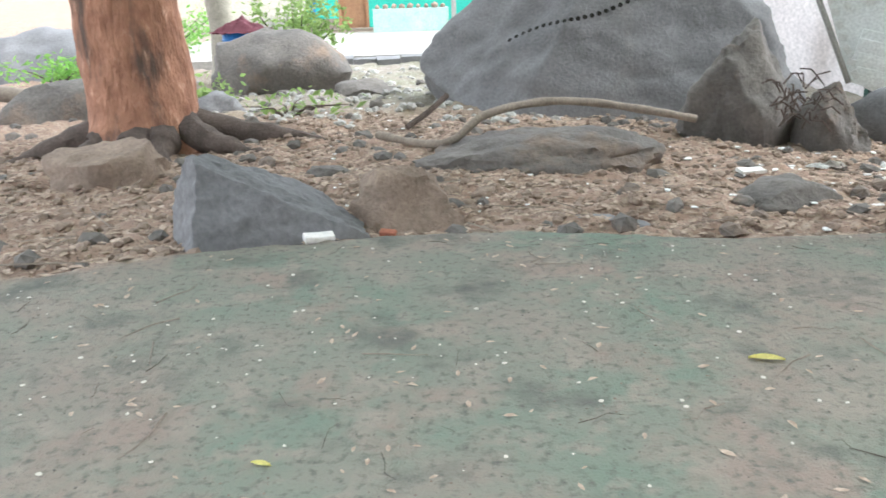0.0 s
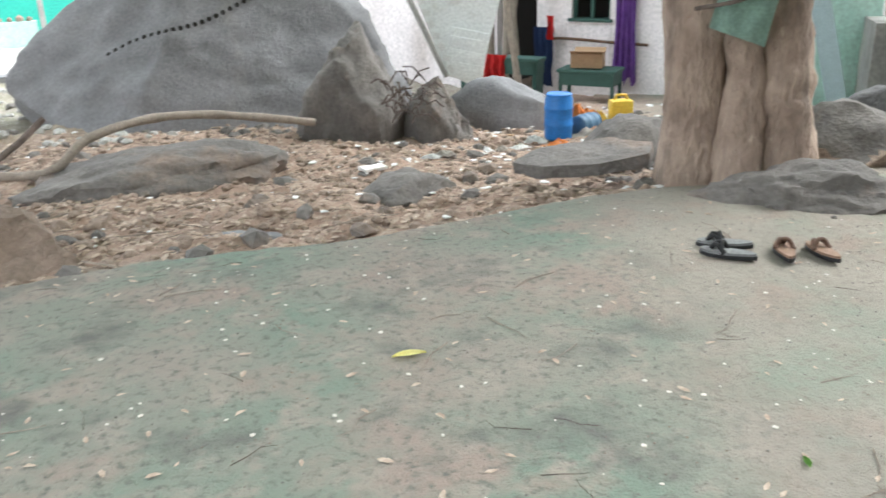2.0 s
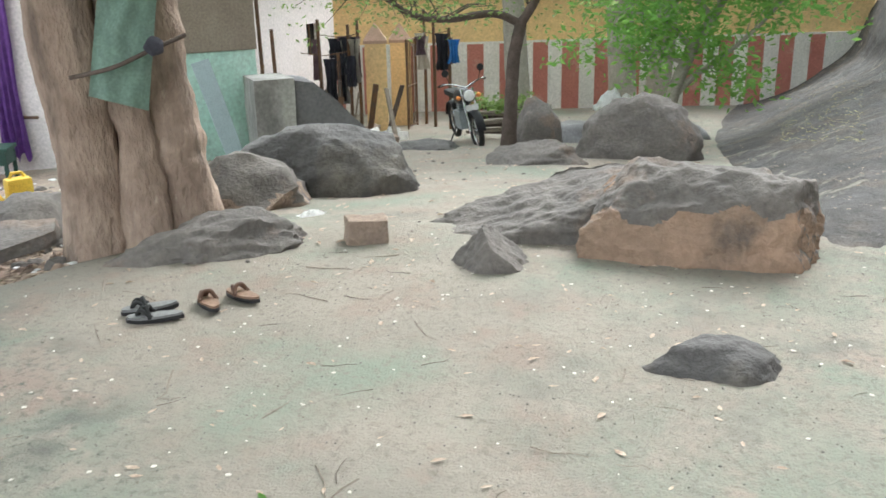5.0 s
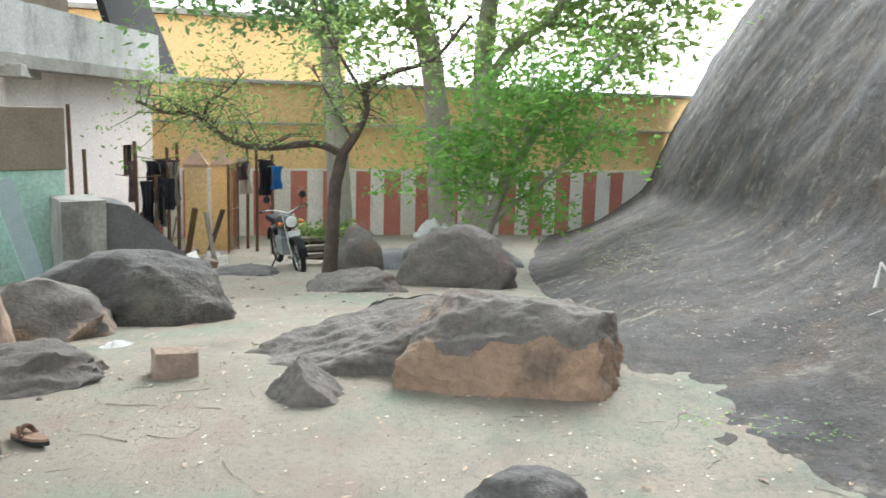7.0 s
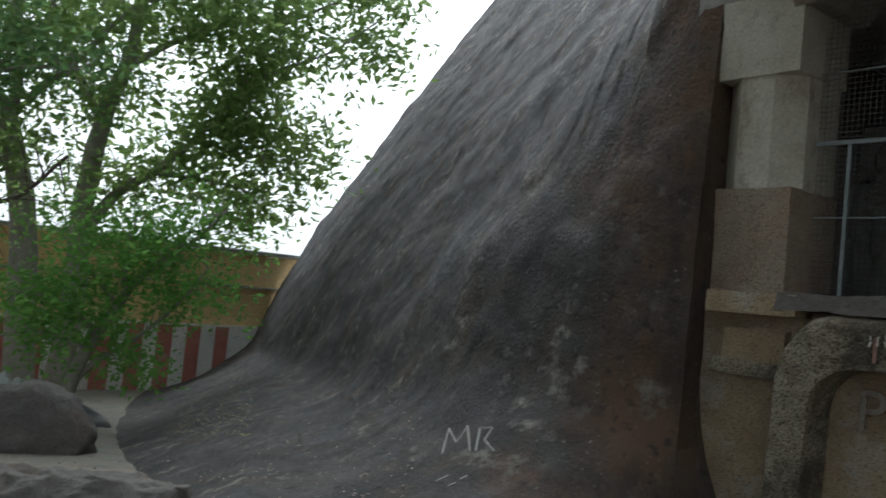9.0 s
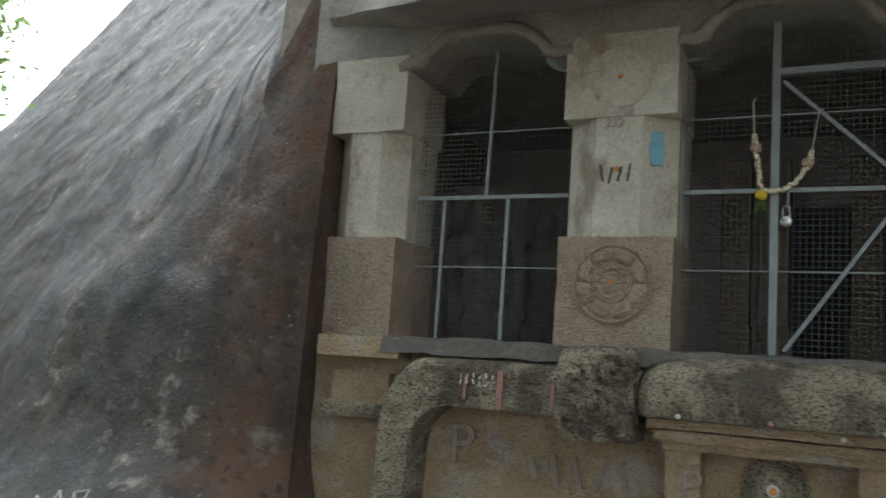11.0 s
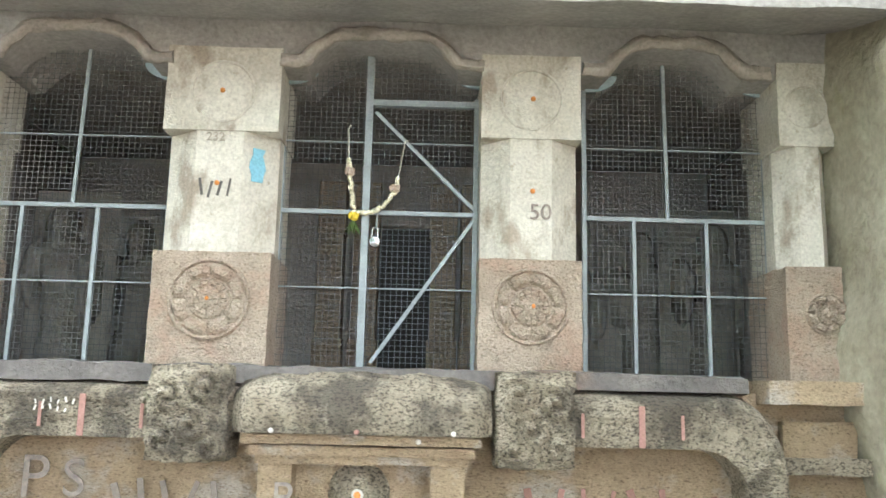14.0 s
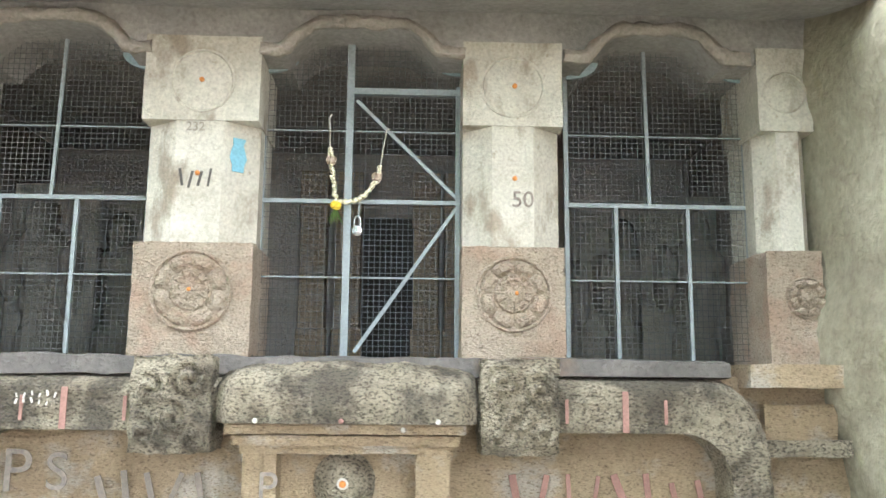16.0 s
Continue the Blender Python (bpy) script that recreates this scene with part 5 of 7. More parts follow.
def build_white_house():
    h = thing("white_house", "pinkish whitewashed house with a dark unglazed window", "house", HOUSE)
    # front wall (x along it) with a window opening and a doorway
    wx0, wx1, dx0, dx1 = -6.3, -5.6, -7.75, -6.95
    for x0, x1, z0, z1 in ((-11, dx0, -0.4, 3.2), (dx0, dx1, 2.0, 3.2), (dx1, wx0, -0.4, 3.2), (wx0, wx1, -0.4, 1.3), (wx0, wx1, 2.3, 3.2), (wx1, -2.3, -0.4, 3.2)):
        bm = bmesh.new()
        box(bm, ((x0 + x1) / 2, 0.12, (z0 + z1) / 2), (x1 - x0, 0.24, z1 - z0))
        part("wall", bm, PINKWALL, h)
    # room wall coloured near-black so the openings look unlit
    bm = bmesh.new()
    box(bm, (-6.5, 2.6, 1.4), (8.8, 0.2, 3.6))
    part("back_wall", bm, SHADEBLACK, h, "near-black wall, painted for the shade behind the openings")
    bm = bmesh.new()
    box(bm, (-6.6, 1.3, 3.3), (9.2, 3.2, 0.18), bevel=0.02)
    part("roof", bm, CONCRETE, h, "concrete roof slab")
    bm = bmesh.new()
    box(bm, (-4.1, -0.06, -0.02), (3.4, 0.12, 0.2), bevel=0.02)
    part("plinth", bm, BROWNPLASTER, h, "tan plinth along the wall's foot")
    bm = bmesh.new()
    box(bm, ((wx0 + wx1) / 2, 0.1, 1.31), (wx1 - wx0 + 0.1, 0.3, 0.05), bevel=0.006)
    win = part("window", bm, DARKGREEN, h, "dark green window sill and frame")
    for x in (wx0 + 0.03, wx1 - 0.03, (wx0 + wx1) / 2):
        bm = bmesh.new()
        box(bm, (x, 0.1, 1.8), (0.05, 0.06, 1.0))
        part("frame_bar", bm, DARKGREEN, win)
    bm = bmesh.new()
    tube(bm, curve_pts([(-6.9, -0.06, 0.96), (-6.4, -0.06, 1.0), (-5.6, -0.06, 0.97), (-4.9, -0.06, 0.95)], 5), 0.025, 8)
    part("water_pipe", bm, RUST, h, "dark water pipe across the wall")


build_white_house()


def hanging(name, label, m, w, hgt, mat, seed, folds=5, group="", taper=0.15):
    """A cloth that hangs in folds."""
    bm = bmesh.new()
    nx, nz = 26, 20
    rows = []
    for i in range(nx + 1):
        row = []
        for j in range(nz + 1):
            u, v = i / nx - 0.5, j / nz
            x = u * w * (1 - taper * math.sin(v * math.pi)) + 0.02 * noise.noise(Vector((u * 3, v * 4, seed)))
            y = 0.035 * math.sin(u * folds * 6.28 + seed + 1.5 * noise.noise(Vector((v * 3, u, seed)))) * (0.3 + 0.7 * v)
            row.append(bm.verts.new((x, y, -v * hgt * (1 + 0.06 * noise.noise(Vector((u * 6, seed, 0)))))))
        rows.append(row)
    for a, b in zip(rows, rows[1:]):
        for j in range(nz):
            bm.faces.new((a[j], b[j], b[j + 1], a[j + 1]))
    bmesh.ops.solidify(bm, geom=bm.faces[:], thickness=0.006)
    return thing(name, label, "cloth", m, group, bm=bm, mat=mat, smooth=True)


hanging("purple_curtain", "long purple cloth hanging down the house wall", HOUSE @ pose(-5.28, -0.14, 3.1), 0.42, 2.75, PURPLECLOTH, 1, 4)


def annexe():
    """The narrow turquoise washroom block with its brown upper band."""
    c = polar(49.3, 12.9, -1.25)
    a = thing("turquoise_annexe", "faded turquoise plaster block with a bare brown top", "outbuilding", pose(c.x, c.y, c.z, 0, 0, -28))
    bm = bmesh.new()
    box(bm, (0, 0.5, 0.95), (1.15, 1.2, 1.9), bevel=0.015)
    part("lower_wall", bm, TURQ, a, "stained turquoise plaster")
    bm = bmesh.new()
    box(bm, (0, 0.5, 2.32), (1.19, 1.24, 0.84), bevel=0.015)
    part("upper_wall", bm, BROWNPLASTER, a, "bare brown plaster")
    bm = bmesh.new()
    box(bm, (0, 0.5, 0.1), (1.2, 1.25, 0.3), bevel=0.02)
    part("foot", bm, BROWNPLASTER, a, "stained foot of the wall")
    c2 = polar(47.6, 14.6, 0.9)
    bm = bmesh.new()
    box(bm, (0, 0, 1.6), (0.45, 0.3, 3.6))
    part("corner_strip", bm, TURQBRIGHT, thing("turquoise_pier", "bright turquoise painted pier above the annexe", "pier", pose(c2.x, c2.y, c2.z - 1.9, 0, 0, -40)))


annexe()


def two_storey_house():
    p, q = polar(47.5, 14.2), polar(57.3, 20.6)
    d = q - p
    ln, yaw = d.length, math.degrees(math.atan2(d.y, d.x))
    m = pose(p.x, p.y, 0, 0, 0, yaw)
    h = thing("two_storey_house", "two-storey whitewashed house with a stained balcony slab", "house", m)
    # wall faces local -y; a small window opening near its far end
    w0, w1 = ln * 0.7, ln * 0.7 + 0.75
    for x0, x1, z0, z1 in ((0, w0, -2, 2.05), (w1, ln - 0.5, -2, 2.05), (w0, w1, -2, 0.1), (w0, w1, 0.75, 2.05)):
        bm = bmesh.new()
        box(bm, ((x0 + x1) / 2, 0.12, (z0 + z1) / 2), (x1 - x0, 0.24, z1 - z0))
        part("wall", bm, PINKWALL, h)
    # near-black panel in the window, shade put into its colour
    bm = bmesh.new()
    box(bm, ((w0 + w1) / 2, 0.15, 0.43), (0.75, 0.02, 0.65))
    win = part("window", bm, SHADEBLACK, h, "small window, a near-black panel for its shade")
    bm = bmesh.new()
    box(bm, ((w0 + w1) / 2, 0.1, 0.42), (0.03, 0.03, 0.65))
    part("window_bar", bm, RUST, win)
    # near-black wall behind the front, the room's shade as colour
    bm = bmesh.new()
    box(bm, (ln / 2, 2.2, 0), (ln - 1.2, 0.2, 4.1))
    part("inner_wall", bm, SHADEBLACK, h)
    bm = bmesh.new()
    box(bm, (ln - 0.62, 1.4, 0.02), (0.24, 2.4, 4.05))
    part("end_wall", bm, PINKWALL, h)
    part("balcony_slab", worn_box((ln / 2 - 0.1, 0.2, 2.14), (ln + 0.3, 1.3, 0.2), 0.25, 0.02, 3, 3), CONCRETE, h, "stained concrete balcony slab", True)
    part("parapet", worn_box((ln / 2 - 0.6, -0.32, 2.62), (ln - 0.9, 0.14, 0.78), 0.2, 0.015, 3, 4), surf("peeling_parapet", (0.6, 0.6, 0.6), (0.42, 0.42, 0.42), 1.4, 0.9, 0.3, 20, (0.12, 0.12, 0.12), 0.8, 0.52, 0.85, 0.5), h, "peeling white parapet", True)
    bm = bmesh.new()
    box(bm, (ln * 0.32, 0.9, 3.7), (ln * 0.64, 0.2, 3.0))
    part("upper_wall", bm, BROWNPLASTER, h, "brown upper wall")
    bm = bmesh.new()
    extrude_poly(bm, [(ln * 0.3, 5.6), (ln * 0.52, 5.6), (ln * 1.1, 2.28), (ln * 0.66, 2.28)], 0.14, Matrix.Translation((0, -0.2, 0)))
    part("roof_slope", bm, plain("dark_roof_sheet", (0.05, 0.05, 0.055), 0.8), h, "dark sloping roof sheet")
    # near-black boxes on the upper wall, painted shade for two windows
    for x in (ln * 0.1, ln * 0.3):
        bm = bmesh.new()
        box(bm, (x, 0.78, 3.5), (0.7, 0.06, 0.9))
        part("upper_window", bm, SHADEBLACK, h, "upper window, a near-black panel for its shade")


two_storey_house()


def concrete_tank():
    c = polar(53.0, 12.6, -1.1)
    t = thing("concrete_tank", "broken grey concrete tank with a slumped side", "tank", pose(c.x, c.y, c.z, 0, 0, -42) @ Matrix.Scale(1.3, 4))
    part("end_wall", worn_box((-0.1, 0, 0.5), (0.42, 0.7, 1.15), 0.15, 0.015, 4, 1), CONCRETE, t, "pale rendered end", True)
    bm = bmesh.new()
    extrude_poly(bm, [(0.1, -0.1), (0.1, 1.05), (0.35, 1.02), (1.35, 0.05), (1.35, -0.1)], 0.6, Matrix.Translation((0, -0.3, 0)))
    bmesh.ops.subdivide_edges(bm, edges=bm.edges, cuts=4, use_grid_fill=True)
    rough(bm, 0.02, 4, 2)
    part("slumped_side", bm, SLATE, t, "dark slumped concrete side")
    c = polar(50.2, 12.0, -1.0)
    bm = bmesh.new()
    box(bm, (0, 0, 0.72), (0.24, 0.05, 1.5), bevel=0.006)
    thing("stone_plank", "grey stone plank leaning on the annexe", "stone plank", pose(c.x, c.y, ground_z(c.x, c.y) - 0.05, -10, -14, -40), bm=bm, mat=BLUEGREY)


concrete_tank()


# ---- gate, iron posts and hung washing ----
def gate_post(az, d):
    c = polar(az, d)
    p = thing("gate_post", "ochre gate post with a pyramid cap", "gate post", pose(c.x, c.y, ground_z(c.x, c.y), 0, 0, -60), "gate posts")
    part("shaft", worn_box((0, 0, 0.85), (0.42, 0.42, 1.8), 0.2, 0.012, 4, int(az)), YELLOWWALL, p, "", True)
    bm = bmesh.new()
    lathe(bm, [(0.33, 1.74), (0.33, 1.8), (0.02, 2.12), (0.005, 2.13)], 4, pose(0, 0, 0, 0, 0, 45))
    part("cap", bm, surf("pinkish_cap", (0.5, 0.33, 0.25), (0.4, 0.27, 0.2), 3), p, "pinkish pyramid cap")
    return p


gate_post(59.4, 17.6)
gate_post(61.0, 18.6)


def iron_gate():
    c = polar(61.7, 17.6)
    g = thing("iron_gate", "open rusty iron gate leaf", "gate", pose(c.x, c.y, ground_z(c.x, c.y), 0, 0, 10))
    for a, b in (((-0.3, 0, 0.05), (-0.3, 0, 1.8)), ((0.3, 0, 0.05), (0.3, 0, 1.8)), ((-0.3, 0, 1.8), (0.3, 0, 1.8)), ((-0.3, 0, 0.1), (0.3, 0, 0.1)), ((-0.3, 0, 0.9), (0.3, 0, 0.9))):
        bm = bmesh.new()
        tube(bm, [a, b], 0.02, 6)
        part("rail", bm, RUST, g)
    for k in range(5):
        bm = bmesh.new()
        tube(bm, [(-0.2 + 0.1 * k, 0, 0.1), (-0.2 + 0.1 * k, 0, 1.8)], 0.01, 5)
        part("bar", bm, RUST, g)


iron_gate()


def iron_post(az, d, h, label="dark iron post standing in rubble"):
    c = polar(az, d)
    bm = bmesh.new()
    r = 0.035
    tube(bm, [(0, 0, -0.1), (0.01, 0, h * 0.5), (0, 0.01, h)], [r, r, r * 0.9], 7)
    return thing("iron_post", label, "post", pose(c.x, c.y, ground_z(c.x, c.y)), "iron posts", bm=bm, mat=RUST)


for paz, pd, ph in ((52.1, 15.2, 2.7), (52.9, 15.4, 2.0), (55.8, 16.5, 2.2), (57.7, 16.8, 2.1), (58.3, 17, 2.2), (63.2, 18, 2.2), (64.2, 17.5, 2.0), (62.6, 18.6, 2.4), (57.0, 16, 1.6)):
    iron_post(paz, pd, ph)


def wash_line(a0, a1, d, z):
    p, q = polar(a0, d, z), polar(a1, d, z)
    bm = bmesh.new()
    tube(bm, [p, (p + q) / 2 - Vector((0, 0, 0.06)), q], 0.008, 5)
    thing("washing_line", "thin washing line strung between iron posts", "washing line", bm=bm, mat=RUST)


wash_line(55.8, 58.4, 16.9, 0.62)
wash_line(62.2, 64.3, 17.6, 0.6)
wash_line(54.6, 57.6, 16.1, 0.35)
MAUVECLOTH = plain("mauve_cloth", (0.2, 0.14, 0.16), 0.95, 0, 0.4)
GREYCLOTH = plain("grey_cloth", (0.24, 0.235, 0.23), 0.95, 0, 0.4)
r_wash = rng(77)
for k_wash in range(24):
    low_line = k_wash % 3 == 2
    gate_side = k_wash % 4 == 3
    waz = r_wash.uniform(62.2, 64.2) if gate_side else r_wash.uniform(54.7, 58.4)
    wd = (17.6 if gate_side else 16.1 if low_line else 16.9) + r_wash.uniform(-0.12, 0.12)
    wz = (0.57 if gate_side else 0.32 if low_line else 0.59) - r_wash.uniform(0, 0.12)
    wm, wl = r_wash.choice(((DARKCLOTH, "dark cloth hung on the line"), (GREYCLOTH, "grey cloth hung on the line"), (PALECLOTH, "pale cloth hung on the line"), (MAUVECLOTH, "dull mauve cloth hung on the line"), (DARKCLOTH, "dark shirt hung on the line")))
    wp = polar(waz, wd, wz)
    hanging("hung_cloth", wl, pose(wp.x, wp.y, wp.z, 0, 0, -58 + r_wash.uniform(-40, 40)), r_wash.uniform(0.14, 0.34), r_wash.uniform(0.3, 0.85), wm, k_wash * 7, r_wash.choice((2, 3, 4)), "washing", r_wash.uniform(0.1, 0.5))
wp = polar(64.5, 17.2, 0.45)
hanging("hung_cloth", "bright blue cloth bundle hung on a post", pose(wp.x, wp.y, wp.z, 0, 0, -58), 0.26, 0.45, BLUECLOTH, 451, 3, "washing", 0.4)


# ---- trees ----
def leaves(points, n, size, spread, seed, mat, name, parent, label=""):
    """Many small folded leaves scattered round the twig points."""
    g = np.random.RandomState(seed)
    pts = np.array([tuple(p) for p in points])
    idx = g.randint(0, len(pts), n)
    c = pts[idx] + g.normal(0, spread, (n, 3)) * np.array([1, 1, 0.7])
    d1 = g.normal(0, 1, (n, 3))
    d1[:, 2] = d1[:, 2] * 0.5 - 0.3
    d1 /= np.linalg.norm(d1, axis=1, keepdims=True)
    d2 = np.cross(d1, g.normal(0, 1, (n, 3)))
    d2 /= np.linalg.norm(d2, axis=1, keepdims=True)
    s = size * g.uniform(0.6, 1.35, (n, 1))
    up = np.cross(d1, d2) * s * 0.12
    quad = np.stack([c - d1 * s, c + d2 * s * 0.42 + up, c + d1 * s, c - d2 * s * 0.42 + up], 1).reshape(-1, 3)
    faces = np.arange(4 * n).reshape(-1, 4)
    me = bpy.data.meshes.new(name)
    me.from_pydata(quad.tolist(), [], faces.tolist())
    me.materials.append(mat)
    ob = new(name, me)
    ob.parent = parent
    return tagged(ob, label)


def twigs(bm, line, r0, seed, every=0.35, length=0.9, start=0.3, droop=0.0):
    """Side twigs along a limb; returns the points where leaves grow."""
    r = rng(seed)
    out = []
    total = len(line)
    for i in range(int(total * start), total):
        for _ in range(1 + (r.random() < every)):
            d = Vector((r.gauss(0, 1), r.gauss(0, 1), r.gauss(0.25 - droop, 0.7))).normalized()
            ln = length * r.uniform(0.5, 1.2)
            p = line[i]
            q = p + d * ln * 0.5 + Vector((0, 0, 0.08 * ln))
            e = p + d * ln + Vector((0, 0, -0.1 * ln - droop * ln))
            tube(bm, [p, q, e], [r0, r0 * 0.6, r0 * 0.25], 5, False)
            out += [q, q.lerp(e, 0.5), e, e + d * 0.12]
    return out


def tree(label, bark, trunk, radii, limbs, leaf, n, size, spread, seed, twig=0.9, droop=0.0, seg=14, flare=0.0):
    """trunk: control points; limbs: (control points, start radius, end radius)."""
    base = Vector(trunk[0])
    t = thing("tree", label, "tree", Matrix.Translation(base))
    inv = Matrix.Translation(-base)
    line = curve_pts(trunk, 30 if seg > 20 else 8)
    rr = [float(np.interp(i / (len(line) - 1), np.linspace(0, 1, len(radii)), radii)) for i in range(len(line))]
    bm = bmesh.new()
    tube(bm, line, rr, seg)
    if flare:
        bm.normal_update()
        for v in bm.verts:
            hgt = v.co.z - base.z
            k = math.exp(-max(0, hgt) / 0.3)
            d = Vector((v.co.x - base.x, v.co.y - base.y, 0))
            a = math.atan2(d.y, d.x)
            v.co += d * flare * k * (0.6 + 0.6 * math.sin(a * 4 + seed))
    rough(bm, radii[0] * 0.07, 3.5 / max(0.3, radii[0] * 4), seed)
    bmesh.ops.transform(bm, matrix=inv, verts=bm.verts)
    part("trunk", bm, bark, t, "", True)
    tips = []
    for k, (ctrl, r0, r1) in enumerate(limbs):
        ln = curve_pts(ctrl, 6)
        bm = bmesh.new()
        tube(bm, ln, [r0 + (r1 - r0) * i / (len(ln) - 1) for i in range(len(ln))], 8 if leaf else 22)
        if not leaf:
            bmesh.ops.subdivide_edges(bm, edges=[e for e in bm.edges if abs(e.verts[0].co.z - e.verts[1].co.z) > 0.1], cuts=3)
            for v in bm.verts:
                d = v.co - Vector(ctrl[0])
                v.co += Vector((d.x, d.y, 0)) * 0.2 * math.exp(-max(0, d.z) / 0.25)
            rough(bm, 0.045, 3.2, k)
        if leaf:
            tips += twigs(bm, ln, max(r1 * 0.6, 0.008), seed * 10 + k, 0.4, twig, 0.25, droop)
        bmesh.ops.transform(bm, matrix=inv, verts=bm.verts)
        part("limb", bm, bark, t, "", True)
    if leaf and n:
        leaves([inv @ p for p in tips], n, size, spread, seed, leaf, "crown", t)
    return t


# the red-barked tree
z_r = ground_z(-2.75, 7.9)
red_tree = tree("thick tree with peeling rust-red bark and dark roots", BARKRED, [(-2.75, 7.95, z_r - 0.1), (-2.76, 7.95, z_r + 0.5), (-2.8, 7.95, z_r + 1.6), (-2.85, 8.0, z_r + 4)], [0.62, 0.5, 0.46, 0.44, 0.42], [], None, 0, 0, 0, 3, seg=40, flare=0.35)
for k_root, (rx, ry, rl) in enumerate(((0.9, -0.5, 1.2), (-1, -0.35, 1.0), (0.5, -0.9, 0.85), (1.0, -0.1, 1.5), (0.05, -1.0, 0.8), (-0.5, -0.85, 0.8))):
    bm_root = bmesh.new()
    d_root = Vector((rx, ry, 0)).normalized()
    b_root = Vector((-2.75, 7.95, 0))
    root_line = []
    for s_root in (0.35, 0.6, 0.8 * rl, rl, rl * 1.25):
        q_root = b_root + d_root * s_root + Vector((0.06 * math.sin(5 * s_root), 0, 0))
        root_line.append((q_root.x, q_root.y, ground_z(q_root.x, q_root.y) + 0.24 * (1.05 - s_root / rl)))
    tube(bm_root, curve_pts(root_line, 5), [0.2 - 0.18 * i / 20 for i in range(21)], 10)
    rough(bm_root, 0.03, 5, k_root)
    thing("tree_root", "dark gnarled surface root of the red tree", "root", bm=bm_root, mat=BARKDARK, smooth=True, group="surface roots")

# the forked tree with its bundle of stems
z_f = ground_z(3.9, 4.05)
forked = tree("stout grey-brown tree of several fused stems", BARKGREY, [(3.72, 4.2, z_f - 0.1), (3.72, 4.18, z_f + 0.4), (3.66, 4.2, z_f + 1.3), (3.6, 4.27, z_f + 4)], [0.22, 0.19, 0.185, 0.17],
              [([(4.17, 3.84, z_f - 0.1), (4.12, 3.88, z_f + 0.5), (4.08, 3.92, z_f + 1.4), (4.15, 4.0, z_f + 4)], 0.205, 0.16),
               ([(3.78, 3.85, z_f - 0.1), (3.84, 3.92, z_f + 0.5), (3.9, 3.98, z_f + 1.2), (3.95, 4.05, z_f + 4)], 0.14, 0.1),
               ([(3.98, 4.2, z_f - 0.1), (3.95, 4.2, z_f + 0.6), (3.92, 4.2, z_f + 1.5), (3.9, 4.3, z_f + 4)], 0.15, 0.12)], None, 0, 0, 0, 7, seg=28, flare=0.22)



def shade_crown(t, top, reach, n, size, seed, leaf):
    """Spreading limbs and a loose crown on top of a tall trunk."""
    r = rng(seed)
    base = t.matrix_world.translation.copy()
    tips = []
    for k in range(9):
        a = 2 * math.pi * (k + r.uniform(-0.25, 0.25)) / 9
        rr = reach * r.uniform(0.6, 1.0)
        d = Vector((math.cos(a), math.sin(a), 0))
        p = Vector(top) - base
        ctrl = [p - Vector((0, 0, 0.25)), p + d * rr * 0.3 + Vector((0, 0, 0.9 + r.random())), p + d * rr * 0.65 + Vector((0, 0, 1.5 + 1.2 * r.random())), p + d * rr + Vector((0, 0, 1.4 + 1.6 * r.random()))]
        line = curve_pts(ctrl, 6)
        bm = bmesh.new()
        tube(bm, line, [0.13 - 0.11 * i / (len(line) - 1) for i in range(len(line))], 8)
        tips += twigs(bm, line, 0.016, seed * 20 + k, 0.8, 1.5, 0.15)
        part("limb", bm, t.children[0].data.materials[0], t, "", True)
    leaves(tips, n, size, 0.4, seed, leaf, "crown", t)


bpy.context.view_layer.update()
# unseen crowns added above the trunks, reach and density set to shade the yard
shade_crown(red_tree, (-2.85, 8.0, z_r + 3.9), 5.0, 15000, 0.13, 51, LEAFDARK)
shade_crown(forked, (3.9, 4.2, z_f + 3.9), 6.4, 30000, 0.13, 52, LEAFDARK)

# small trees by the path
tree("thin dark crooked tree with feathery leaves", BARKDARK, [(10.75, 4.36, ground_z(10.75, 4.36) - 0.1), (10.67, 4.28, -0.1), (10.68, 4.25, 0.5), (10.71, 4.16, 0.98)], [0.12, 0.09, 0.085, 0.08],
     [([(10.71, 4.16, 0.98), (10.58, 4.49, 1.11), (10.34, 5.03, 1.05), (10.14, 5.41, 1.11), (9.99, 5.69, 1.31), (9.9, 5.84, 1.46), (9.72, 6.14, 1.47), (9.5, 6.4, 1.6)], 0.055, 0.02),
      ([(9.95, 5.75, 1.4), (9.98, 5.66, 1.62), (10.1, 5.49, 1.76), (10.2, 5.3, 2.0)], 0.025, 0.01),
      ([(10.71, 4.16, 0.98), (10.79, 3.97, 1.31), (10.82, 3.87, 1.6), (10.82, 3.88, 1.85), (10.94, 3.53, 2.06), (11.1, 3.05, 2.25), (11.2, 2.6, 2.8)], 0.065, 0.02),
      ([(10.82, 3.88, 1.7), (10.7, 4.1, 2.1), (10.6, 4.4, 2.6), (10.5, 4.6, 3.3)], 0.03, 0.012),
      ([(10.75, 4.06, 1.2), (10.6, 4.3, 1.7), (10.5, 4.5, 2.1)], 0.02, 0.008)], LEAFGREEN, 4200, 0.038, 0.17, 11, 0.7)
